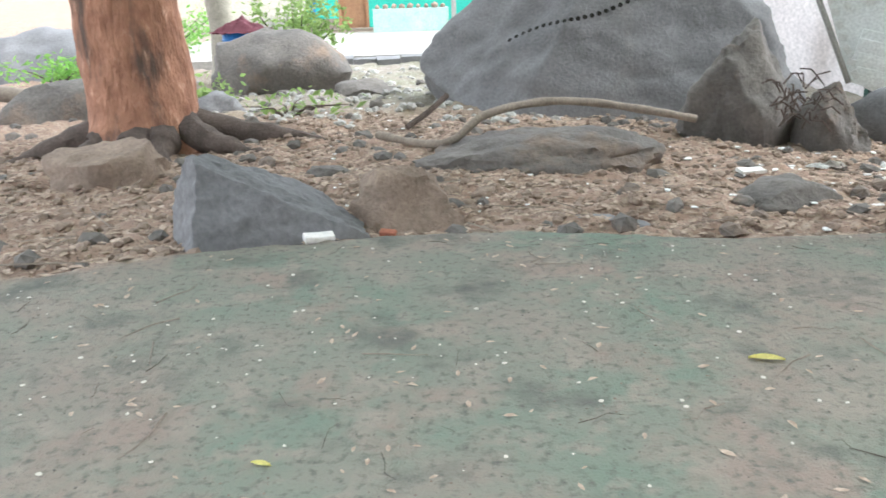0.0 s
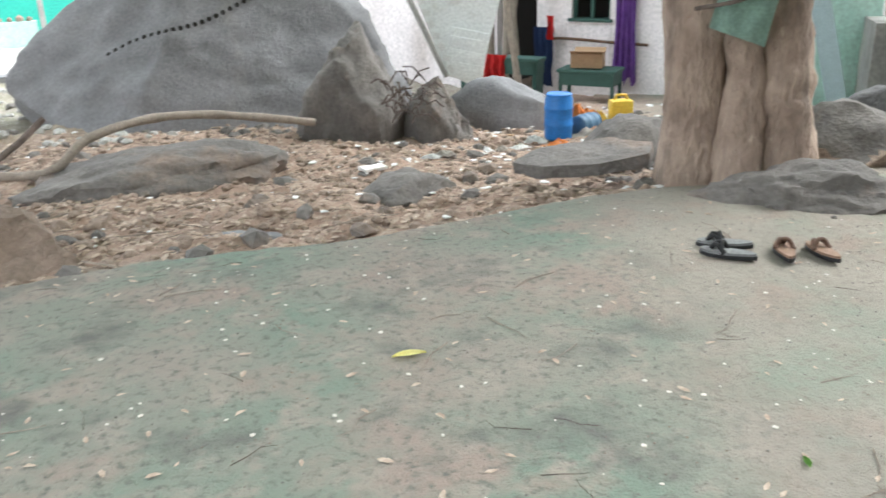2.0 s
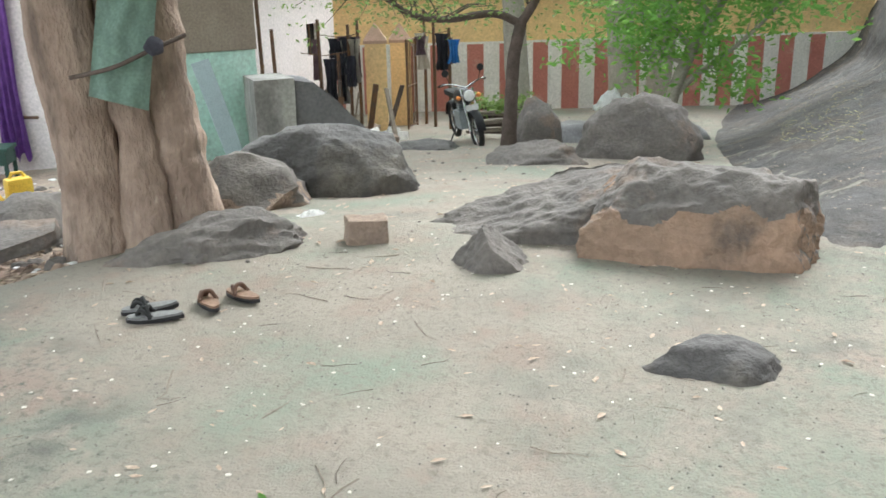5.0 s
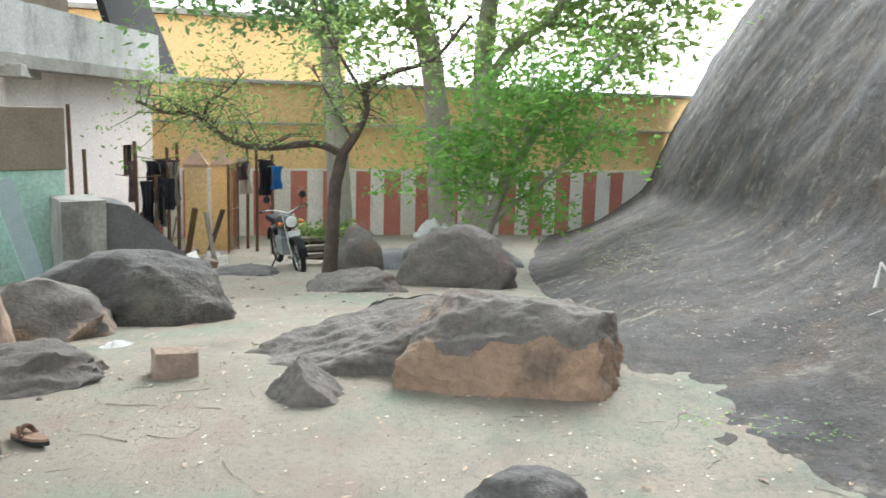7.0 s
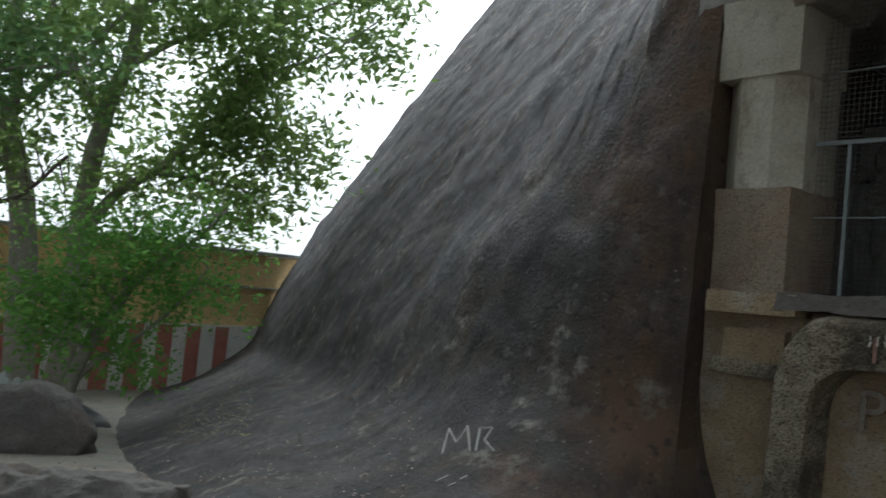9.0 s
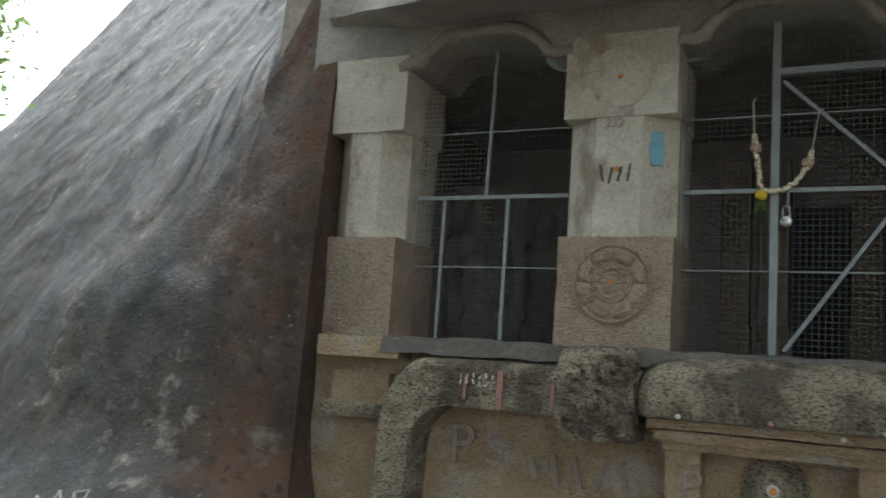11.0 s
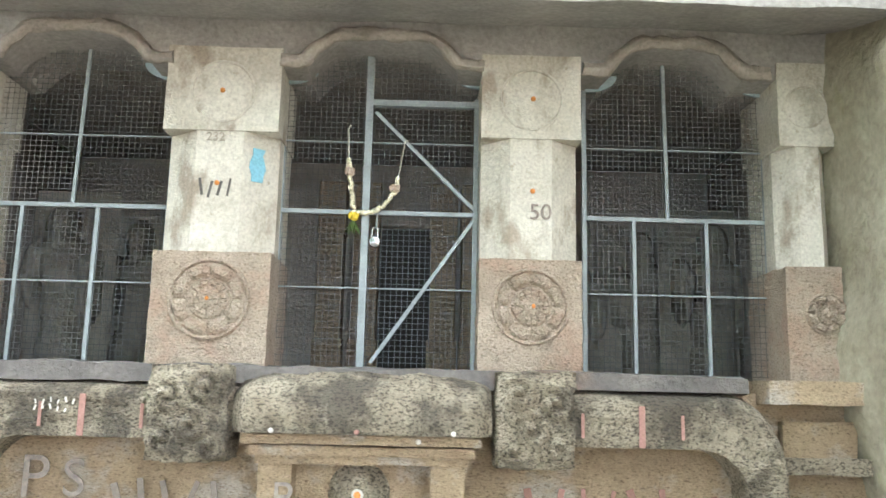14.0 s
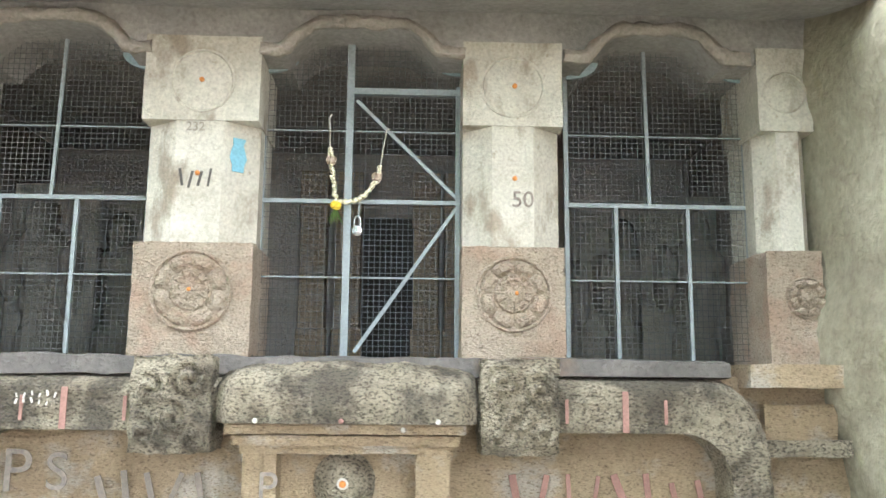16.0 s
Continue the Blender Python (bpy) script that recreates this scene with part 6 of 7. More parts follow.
tree("tall pale straight-stemmed tree", BARKPALE, [(15.1, 5.85, ground_z(15.1, 5.85) - 0.1), (15.06, 5.96, 0.71), (15.03, 6.03, 1.73), (15.0, 6.1, 2.73), (15.03, 6.15, 4.66), (15.1, 6.1, 6.6)], [0.24, 0.2, 0.18, 0.15, 0.1],
     [([(15.0, 6.1, 2.73), (14.6, 6.8, 3.4), (14.2, 7.8, 3.7), (14.0, 8.8, 3.9)], 0.06, 0.02), ([(15.02, 6.12, 3.6), (15.0, 5.3, 4.2), (15.2, 4.4, 4.6), (15.3, 3.6, 4.7)], 0.06, 0.02),
      ([(15.03, 6.15, 4.4), (14.5, 7.0, 5.2), (13.9, 8.0, 5.6)], 0.05, 0.02), ([(15.05, 6.15, 5.0), (15.3, 5.2, 5.8), (15.6, 4.4, 6.2)], 0.05, 0.02), ([(15.1, 6.1, 6.0), (14.8, 6.6, 7.0), (14.7, 6.9, 8.0)], 0.05, 0.02),
      ([(15.0, 6.1, 3.0), (14.4, 6.2, 3.4), (13.8, 6.0, 3.7), (13.2, 6.3, 3.6)], 0.05, 0.015)], LEAFDARK, 5200, 0.09, 0.32, 12, 1.1)
tree("tall grey tree forking high above the wall", BARKPALE, [(18.65, 4.79, -1.8), (18.57, 5.06, 1.95), (18.44, 5.52, 3.96), (18.32, 5.9, 4.75), (18.08, 6.59, 5.8)], [0.32, 0.26, 0.22, 0.15, 0.1],
     [([(18.44, 5.52, 3.96), (18.45, 5.48, 5.17), (18.4, 5.66, 6.4), (18.2, 5.3, 8)], 0.13, 0.04), ([(18.3, 5.9, 4.75), (17.7, 7.2, 5.2), (17.2, 8.6, 5.6), (16.9, 9.8, 5.6)], 0.1, 0.03),
      ([(18.5, 5.3, 4.6), (18.5, 4.4, 5.6), (18.4, 3.6, 6.6), (18.5, 2.6, 7.4)], 0.09, 0.03), ([(18.1, 6.5, 5.7), (17.6, 7.4, 6.6), (17.4, 8.3, 7.2)], 0.07, 0.03), ([(18.5, 5.2, 3.0), (18.0, 6.0, 3.6), (17.3, 7.0, 3.6)], 0.06, 0.02)],
     LEAFGREEN, 8000, 0.115, 0.42, 13, 1.4)
tree("tall grey tree leaning over the rock hill", BARKPALE, [(19.75, 4.45, -1.9), (19.81, 4.25, 0.5), (19.8, 4.27, 2.72), (19.84, 4.08, 4.67), (19.91, 3.73, 5.99), (19.94, 3.55, 7.6)], [0.3, 0.24, 0.21, 0.17, 0.1],
     [([(19.82, 4.17, 2.21), (19.93, 3.66, 3.03), (20.07, 2.81, 3.76), (20.16, 2.07, 4.6), (20.25, 1.14, 6.05)], 0.15, 0.04), ([(19.84, 4.1, 4.5), (19.6, 4.8, 5.8), (19.4, 5.4, 7.2)], 0.1, 0.03),
      ([(19.9, 3.8, 5.8), (20.0, 2.8, 6.6), (20.0, 1.6, 7.2), (20.1, 0.5, 7.4)], 0.09, 0.03), ([(20.0, 3.0, 3.6), (20.2, 2.0, 3.6), (20.4, 1.0, 3.5), (20.5, 0.4, 3.0)], 0.06, 0.02),
      ([(20.16, 2.07, 4.5), (20.2, 1.2, 4.9), (20.3, 0.3, 5.0)], 0.05, 0.02), ([(19.94, 3.6, 7.0), (19.8, 2.6, 8.2), (19.8, 1.4, 9.0)], 0.06, 0.02),
      ([(20.0, 1.6, 5.2), (19.6, 0.6, 6.1), (19.4, -0.6, 6.7), (19.2, -1.7, 7.6)], 0.05, 0.015), ([(20.1, 0.6, 7.3), (19.6, -0.6, 7.9), (19.3, -1.9, 8.6)], 0.045, 0.015), ([(20.3, 0.3, 5.0), (19.6, 0.6, 4.2), (19.3, 0.4, 3.5)], 0.04, 0.012)], LEAFGREEN, 13500, 0.115, 0.42, 14, 1.4)
tree("leafy green tree at the foot of the rock hill", BARKPALE, [(14.37, 3.05, ground_z(14.37, 3.05) - 0.1), (14.4, 2.92, -0.3), (14.45, 2.66, 0.42), (14.49, 2.4, 0.89)], [0.13, 0.11, 0.09, 0.07],
     [([(14.49, 2.4, 0.89), (14.54, 2.06, 1.44), (14.6, 1.4, 2.0), (14.7, 0.9, 2.6)], 0.07, 0.02), ([(14.4, 2.95, -0.4), (14.45, 2.6, 0.0), (14.52, 2.19, 0.3), (14.6, 1.59, 0.89), (14.63, 1.1, 1.6)], 0.06, 0.015),
      ([(14.45, 2.66, 0.42), (14.3, 3.2, 0.9), (14.1, 3.9, 1.0)], 0.05, 0.015), ([(14.49, 2.4, 0.89), (14.4, 2.9, 1.5), (14.3, 3.2, 2.2)], 0.05, 0.015), ([(14.5, 2.3, 1.0), (14.2, 2.3, 1.6), (14.1, 2.2, 2.3)], 0.04, 0.012), ([(14.4, 2.8, 0.2), (14.2, 3.4, 0.4), (14.1, 4.0, 0.3)], 0.04, 0.012)],
     LEAFBRIGHT, 6500, 0.068, 0.24, 15, 0.8)


def shrub(label, x, y, h, w, n, mat, seed):
    z = ground_z(x, y)
    s = thing("shrub", label, "shrub", pose(x, y, z))
    r = rng(seed)
    bm = bmesh.new()
    tips = []
    for k in range(9):
        d = Vector((r.gauss(0, w), r.gauss(0, w), h * r.uniform(0.5, 1)))
        tube(bm, [(0, 0, -0.05), d * 0.5 + Vector((0, 0, 0.05)), d], [0.02, 0.012, 0.005], 5)
        tips += [d * 0.5, d * 0.75, d]
    part("stems", bm, BARKDARK, s)
    leaves(tips, n, 0.06, 0.16, seed, mat, "crown", s)


shrub("green leafy shrub by the terrace", -2.3, 14.2, 1.3, 0.35, 1400, LEAFGREEN, 3)
shrub("low bright green weeds near the boulders", -6.6, 15.0, 0.4, 0.5, 500, LEAFBRIGHT, 4)
shrub("low green weeds beyond the red tree", -6.2, 19.5, 1.0, 0.9, 1600, LEAFBRIGHT, 5)
shrub("low green weeds at a grey boulder's foot", -2.9, 10.9, 0.2, 0.2, 140, LEAFGREEN, 6)
shrub("straggly weeds in the rubble", -1.7, 9.6, 0.12, 0.35, 120, LEAFGREEN, 7)
tk = polar(-13.6, 15.5)
tree("dark grey tree trunk beyond the red tree", BARKPALE, [(tk.x, tk.y, -0.9), (tk.x, tk.y, 0), (tk.x - 0.1, tk.y, 1.5), (tk.x - 0.2, tk.y, 4)], [0.3, 0.24, 0.22, 0.2], [], None, 0, 0, 0, 22, flare=0.3)


def fallen_pole():
    """The long bent pole lying against the great boulder."""
    pts = []
    for az, d, el in ((-4.2, 7.6, 0.08), (-1.0, 7.2, 0.05), (1.0, 7.0, 0.12), (3.0, 7.1, 0.3), (6.5, 7.4, 0.38), (10, 7.6, 0.38), (14, 7.7, 0.33), (17, 7.8, 0.28)):
        p = polar(az, d)
        pts.append((p.x, p.y, ground_z(p.x, p.y) + el))
    bm = bmesh.new()
    ln = curve_pts(pts, 7)
    tube(bm, ln, [0.036 + 0.01 * noise.noise(Vector((i * 0.4, 0, 0))) for i in range(len(ln))], 9)
    thing("fallen_branch", "long bare crooked branch lying over a rock", "branch", bm=bm, mat=DRYWOOD, smooth=True)
    bm = bmesh.new()
    p, q = polar(-2.2, 8.3), polar(0.6, 8.6)
    tube(bm, curve_pts([(p.x, p.y, ground_z(p.x, p.y) + 0.03), ((p.x + q.x) / 2, (p.y + q.y) / 2, ground_z(p.x, p.y) + 0.14), (q.x, q.y, ground_z(q.x, q.y) + 0.3)], 5), 0.03, 7)
    thing("fallen_branch", "short dark branch by the great boulder", "branch", bm=bm, mat=BARKDARK, smooth=True)
    bm = bmesh.new()
    p, q = polar(-34, 12.5), polar(-22, 11.2)
    tube(bm, curve_pts([(p.x, p.y, 0.0), ((p.x + q.x) / 2, (p.y + q.y) / 2, -0.1), (q.x, q.y, -0.35)], 6), 0.1, 9)
    thing("fallen_log", "brown log lying across grey rocks", "log", bm=bm, mat=DRYWOOD, smooth=True)


fallen_pole()


# ---- loose things ----
def on_ground(az, d, rz=0.0, dz=0.0):
    p = polar(az, d)
    return pose(p.x, p.y, ground_z(p.x, p.y) + dz, 0, 0, rz)


def drum(m, r, h, mat, label, lying=False):
    d = thing("plastic_drum", label, "drum", m @ (pose(0, 0, r, 0, 90, 20) @ pose(0, 0, -h / 2) if lying else Matrix.Identity(4)))
    bm = bmesh.new()
    lathe(bm, [(r * 0.86, 0), (r * 0.97, h * 0.03), (r, h * 0.08), (r, h * 0.3), (r * 1.04, h * 0.32), (r * 1.04, h * 0.35), (r, h * 0.37), (r, h * 0.66), (r * 1.04, h * 0.68), (r * 1.04, h * 0.71), (r, h * 0.73), (r * 0.98, h * 0.9), (r * 0.86, h * 0.96), (r * 0.86, h)], 28)
    part("body", bm, mat, d, "", True)
    bm = bmesh.new()
    lathe(bm, [(r * 0.93, h * 0.955), (r * 0.93, h * 0.995), (r * 0.84, h * 1.01), (r * 0.8, h * 0.98), (0.01, h * 0.98)], 28)
    part("rim", bm, mat, d, "raised rim", True)
    return d


drum(on_ground(33.1, 8.7), 0.14, 0.46, BLUEPLASTIC, "bright blue plastic drum standing in rubbish")
drum(on_ground(34.9, 8.95), 0.11, 0.3, plain("dull_blue_plastic", (0.07, 0.14, 0.22), 0.5), "dull grey-blue plastic can lying beside the drum", True)


def crumple(name, label, m, w, dpt, hgt, mat, seed, category="cloth"):
    """A crumpled heap of cloth or sheet."""
    bm = bmesh.new()
    n = 22
    rows = []
    for i in range(n + 1):
        row = []
        for j in range(n + 1):
            x, y = i / n - 0.5, j / n - 0.5
            e = max(0, 1 - (2 * math.hypot(x, y)) ** 2)
            z = hgt * (e * (0.55 + 0.5 * noise.noise(Vector((x * 5, y * 5, seed)))) + 0.25 * abs(noise.noise(Vector((x * 11, y * 11, seed + 4)))))
            wob = 1 + 0.25 * noise.noise(Vector((x * 3, y * 3, seed + 9)))
            row.append(bm.verts.new((x * w * wob, y * dpt * wob, z)))
        rows.append(row)
    for a, b in zip(rows, rows[1:]):
        for j in range(n):
            bm.faces.new((a[j], b[j], b[j + 1], a[j + 1]))
    bmesh.ops.solidify(bm, geom=bm.faces[:], thickness=0.008)
    return thing(name, label, category, m, bm=bm, mat=mat, smooth=True)


crumple("cloth_heap", "crumpled orange and yellow cloth behind the drum", on_ground(34.6, 9.4, 0), 0.6, 0.4, 0.42, ORANGECLOTH, 1)
crumple("cloth_heap", "orange-brown cloth spread on the rubbish", on_ground(36.2, 8.9, 30), 0.8, 0.45, 0.14, plain("faded_orange_cloth", (0.55, 0.3, 0.17), 0.9, 0, 0.3), 2)
for k_b, (az_b, d_b, w_b, h_b, m_b, l_b) in enumerate((
        (35.4, 8.75, 0.45, 0.12, PALECLOTH, "pale tan cloth heap beside the drum"),
        (36.2, 8.9, 0.2, 0.1, WHITEPLASTIC, "crumpled white plastic bag in the rubbish"),
        (35.9, 8.35, 0.14, 0.05, WHITEPLASTIC, "crumpled white plastic bag on the earth"),
        (35.3, 8.3, 0.16, 0.06, WHITEPLASTIC, "crumpled white plastic bag below the drum"),
        (31.6, 8.5, 0.22, 0.1, WHITEPLASTIC, "torn white plastic sheet on the earth"),
        (30.6, 8.1, 0.17, 0.05, WHITEPLASTIC, "dirty white bag lying in the litter"),
        (29.4, 8.0, 0.15, 0.05, PALECLOTH, "pale rag lying in the litter"),
        (28.3, 7.9, 0.18, 0.05, WHITEPLASTIC, "torn white plastic scrap in the litter"),
        (25.6, 7.7, 0.2, 0.06, PALECLOTH, "pinkish pale rag in the litter"),
        (24.6, 7.5, 0.16, 0.05, WHITEPLASTIC, "crumpled white scrap in the litter"))):
    crumple("plastic_bag" if m_b is WHITEPLASTIC else "rag", l_b, on_ground(az_b, d_b, 37 * k_b), w_b, w_b * 0.7, h_b, m_b, 60 + k_b, "bag" if m_b is WHITEPLASTIC else "cloth")
crumple("cloth_heap", "orange rag on the earth below the drum", on_ground(33.2, 8.2, 20), 0.3, 0.2, 0.07, ORANGECLOTH, 3)
crumple("plastic_bag", "white plastic bag lying among rubbish", on_ground(37, 10.4), 0.4, 0.3, 0.2, WHITEPLASTIC, 4, "bag")
crumple("plastic_bag", "yellow plastic sack behind the drum", on_ground(35.6, 9.8), 0.35, 0.3, 0.22, YELLOWPLASTIC, 5, "bag")
crumple("plastic_bag", "white plastic bag lying on the path", on_ground(54.6, 6.2), 0.26, 0.14, 0.06, WHITEPLASTIC, 6, "bag")
crumple("white_tarpaulin", "crumpled white and black sheet over the boulders", pose(13.85, 3.7, ground_z(13.85, 3.7) + 0.55, 0, 0, -70), 0.75, 0.5, 0.42, WHITEPLASTIC, 7, "tarpaulin")


def jerrycan():
    c = thing("jerrycan", "yellow plastic jerrycan on the rubbish heap", "jerrycan", on_ground(37.1, 10.0, -20))
    bm = bmesh.new()
    box(bm, (0, 0, 0.14), (0.26, 0.18, 0.26), bevel=0.04)
    part("body", bm, YELLOWPLASTIC, c, "", True)
    bm = bmesh.new()
    tube(bm, [(-0.08, 0, 0.26), (-0.05, 0, 0.32), (0.05, 0, 0.32), (0.08, 0, 0.26)], 0.018, 8)
    part("handle", bm, YELLOWPLASTIC, c, "", True)


jerrycan()


def work_table():
    t = thing("table", "small dark green table with a box and bags on it", "table", HOUSE @ pose(-5.45, -1.1, -0.05, 0, 0, 6))
    bm = bmesh.new()
    box(bm, (0, 0, 0.72), (0.95, 0.55, 0.05), bevel=0.006)
    part("tabletop", bm, DARKGREEN, t)
    bm = bmesh.new()
    box(bm, (0, -0.02, 0.6), (0.88, 0.48, 0.2))
    part("apron", bm, DARKGREEN, t)
    for x in (-0.42, 0.42):
        for y in (-0.22, 0.22):
            bm = bmesh.new()
            box(bm, (x, y, 0.36), (0.05, 0.05, 0.72))
            part("leg", bm, DARKGREEN, t)
    b = thing("cardboard_box", "brown cardboard box on the green table", "box", HOUSE @ pose(-5.5, -1.1, 0.7, 0, 0, 14))
    bm = bmesh.new()
    box(bm, (0, 0, 0.13), (0.5, 0.35, 0.24), bevel=0.01)
    part("carton", bm, CARD, b)
    for s in (-1, 1):
        bm = bmesh.new()
        box(bm, (0, s * 0.2, 0.25), (0.5, 0.16, 0.008), pose(0, 0, 0, s * 25))
        part("flap", bm, CARD, b)
    crumple("plastic_bag", "pale plastic bags under the table", HOUSE @ pose(-5.95, -1.4, -0.1), 0.5, 0.4, 0.5, WHITEPLASTIC, 8, "bag")
    crumple("plastic_bag", "clear plastic sack beneath the table", HOUSE @ pose(-5.3, -1.5, -0.1), 0.5, 0.4, 0.4, PALECLOTH, 9, "bag")


work_table()


def leaning_pole():
    bm = bmesh.new()
    tube(bm, [(0, 0, 0), (-0.13, 0.03, 0.85), (-0.3, 0.05, 1.7), (-0.5, 0.1, 2.7)], [0.06, 0.052, 0.048, 0.04], 10)
    rough(bm, 0.008, 6, 3)
    thing("wooden_pole", "rough grey wooden pole leaning before the doorway", "pole", HOUSE @ pose(-6.35, -1.72, -0.1), bm=bm, mat=DRYWOOD, smooth=True)


leaning_pole()


def long_bench():
    b = thing("bench", "long dark green bench against the house", "bench", HOUSE @ pose(-6.95, -1.3, 0.25, 0, 0, 4))
    bm = bmesh.new()
    box(bm, (0, 0, 0.55), (1.45, 0.35, 0.06), bevel=0.008)
    part("seat", bm, DARKGREEN, b)
    bm = bmesh.new()
    box(bm, (0, 0, 0.42), (1.4, 0.3, 0.2))
    part("apron", bm, DARKGREEN, b)
    for x in (-0.65, 0.65):
        bm = bmesh.new()
        box(bm, (x, 0, 0.15), (0.07, 0.3, 0.8))
        part("leg", bm, DARKGREEN, b)
    hanging("red_cloth", "bright red cloth hung over the bench", HOUSE @ pose(-7.0, -1.5, 0.88, 0, 0, 4), 0.46, 0.42, REDCLOTH, 4, 3)
    hanging("dark_garment", "dark blue clothes hung by the doorway", HOUSE @ pose(-6.7, -0.25, 1.2), 0.4, 1.0, plain("navy_cloth", (0.03, 0.05, 0.12), 0.9), 6, 3)
    hanging("red_cloth", "red rag hung by the doorway", HOUSE @ pose(-6.55, -0.32, 1.4), 0.14, 0.4, REDCLOTH, 7, 2)


long_bench()


def wooden_poles():
    for k, (x, lean, wdt) in enumerate(((-7.6, 6, 0.09), (-7.35, -4, 0.07), (-6.95, 10, 0.08), (-7.2, 3, 0.06))):
        bm = bmesh.new()
        tube(bm, curve_pts([(0, 0, 0), (0.03, 0, 1.5), (0, 0, 3.3)], 6), wdt, 8)
        thing("wooden_pole", "weathered wooden pole leaning against the house", "pole", HOUSE @ pose(x, -0.5 - 0.08 * k, -0.1, -6, -lean, 0), "wooden poles", bm=bm, mat=DRYWOOD, smooth=True)


wooden_poles()


def white_cabin():
    """The white corrugated shelter side beyond the broken rock."""
    c = polar(25.2, 11.2, -0.35)
    m = pose(c.x, c.y, c.z, 0, 0, -24)
    s = thing("white_shelter", "white sheet-metal shelter with a frayed slanting edge", "shelter", m)
    bm = bmesh.new()
    extrude_poly(bm, [(-0.75, 2.4), (1.2, 2.4), (0.62, 0.4), (0.55, -0.1), (0.1, 0.12)], 0.06)
    part("side_sheet", bm, SHEETMETAL, s, "white slanting sheet")
    bm = bmesh.new()
    box(bm, (0.36, -0.05, 0.36), (0.5, 0.05, 0.62), pose(0, 0, 0, 0, 12), bevel=0.01)
    panel = part("panel", bm, SHEETMETAL, s, "white panelled shutter")
    for z in (0.2, 0.36, 0.52):
        bm = bmesh.new()
        box(bm, (0.36, -0.085, z), (0.4, 0.02, 0.1), pose(0, 0, 0, 0, 12), bevel=0.006)
        part("slat", bm, SHEETMETAL, panel)
    bm = bmesh.new()
    tube(bm, [(-0.95, -0.1, 2.4), (0.1, -0.1, 0.1)], 0.035, 7)
    part("pole", bm, CONCRETE, s, "pale pole along its edge")
    for k in range(16):
        t = k / 15
        x, z = -0.82 + 0.9 * t, 2.3 - 2.1 * t
        bm = bmesh.new()
        box(bm, (x + 0.08, -0.12, z), (0.1, 0.02, 0.07), pose(0, 0, 0, 0, 35 + 20 * math.sin(k * 3)))
        part("rag", bm, WHITEPLASTIC, s)


white_cabin()


def broom_twigs():
    """Dry brushwood stuffed into the hollow of the broken rock."""
    r = rng(17)
    p = polar(23.2, 8.0)
    pile = thing("brushwood", "tangle of dry twigs stuffed in a rock hollow", "brushwood", pose(p.x, p.y, ground_z(p.x, p.y) + 0.52))
    for k in range(46):
        bm = bmesh.new()
        a = Vector((r.uniform(-0.2, 0.2), r.uniform(-0.1, 0.08), r.uniform(-0.22, 0.14)))
        b = a + Vector((r.uniform(-0.22, 0.22), r.uniform(-0.08, 0.08), r.uniform(-0.12, 0.15)))
        tube(bm, [a, (a + b) / 2 + Vector((0, 0, 0.05)), b], 0.008, 4)
        part("twig", bm, BARKDARK, pile)


broom_twigs()


def drill_holes():
    """The row of wedge holes across the great boulder, drawn as near-black studs."""
    h = thing("wedge_holes", "row of small wedge holes, near-black studs for their shade", "wedge holes")
    for k in range(26):
        t = k / 25
        az, el = 4.8 + 11.0 * t, -6.5 + 3.4 * t + 0.2 * math.sin(9 * t)
        d = Vector((math.sin(radians(az)), math.cos(radians(az)), math.tan(radians(el))))
        hit, place, nrm, _, obj, _ = scene.ray_cast(bpy.context.evaluated_depsgraph_get(), Vector((0, 0, 1.5)), d.normalized())
        if not hit or obj.name != "great_boulder":
            continue
        # stud coloured near-black for the shade inside a hole; the rock stays whole
        bm = bmesh.new()
        mm = Matrix.Translation(place) @ nrm.to_track_quat("Z", "Y").to_matrix().to_4x4()
        lathe(bm, [(0.022, -0.03), (0.027, 0.005), (0.022, 0.007), (0.014, 0.005)], 8, mm)
        part("hole", bm, SHADEBLACK, h)


bpy.context.view_layer.update()
drill_holes()


def green_sheet():
    """Faded green plastic sheet tied round the forked tree."""
    bm = bmesh.new()
    n = 20
    rows = []
    for i in range(n + 1):
        row = []
        for j in range(n + 1):
            u, v = i / n, j / n
            x = -0.24 + 0.3 * u + 0.16 * v
            z = 0.75 * v - 0.1 * u * (1 - v)
            y = 0.05 * noise.noise(Vector((u * 4, v * 4, 3))) - 0.06 * math.sin(u * 3)
            row.append(bm.verts.new((x, y, z)))
        rows.append(row)
    for a, b in zip(rows, rows[1:]):
        for j in range(n):
            bm.faces.new((a[j], b[j], b[j + 1], a[j + 1]))
    bmesh.ops.solidify(bm, geom=bm.faces[:], thickness=0.006)
    s = thing("plastic_sheet", "faded green plastic sheet tied to the tree trunk", "sheet", pose(3.68, 3.72, 0.95, -6, 0, -44))
    part("sheet", bm, GREENSHEET, s, "", True)
    bm = bmesh.new()
    tube(bm, curve_pts([(-0.32, -0.02, 0.1), (-0.1, -0.1, 0.14), (0.1, -0.1, 0.22), (0.3, -0.02, 0.3)], 5), 0.012, 6)
    part("tie_cord", bm, BARKDARK, s, "dark cord knotted round it", True)
    bm = bmesh.new()
    bmesh.ops.create_icosphere(bm, subdivisions=2, radius=0.05)
    rough(bm, 0.02, 20, 2)
    bmesh.ops.translate(bm, verts=bm.verts, vec=(0.12, -0.1, 0.24))
    part("knot", bm, DARKCLOTH, s, "dark knotted rag", True)


green_sheet()


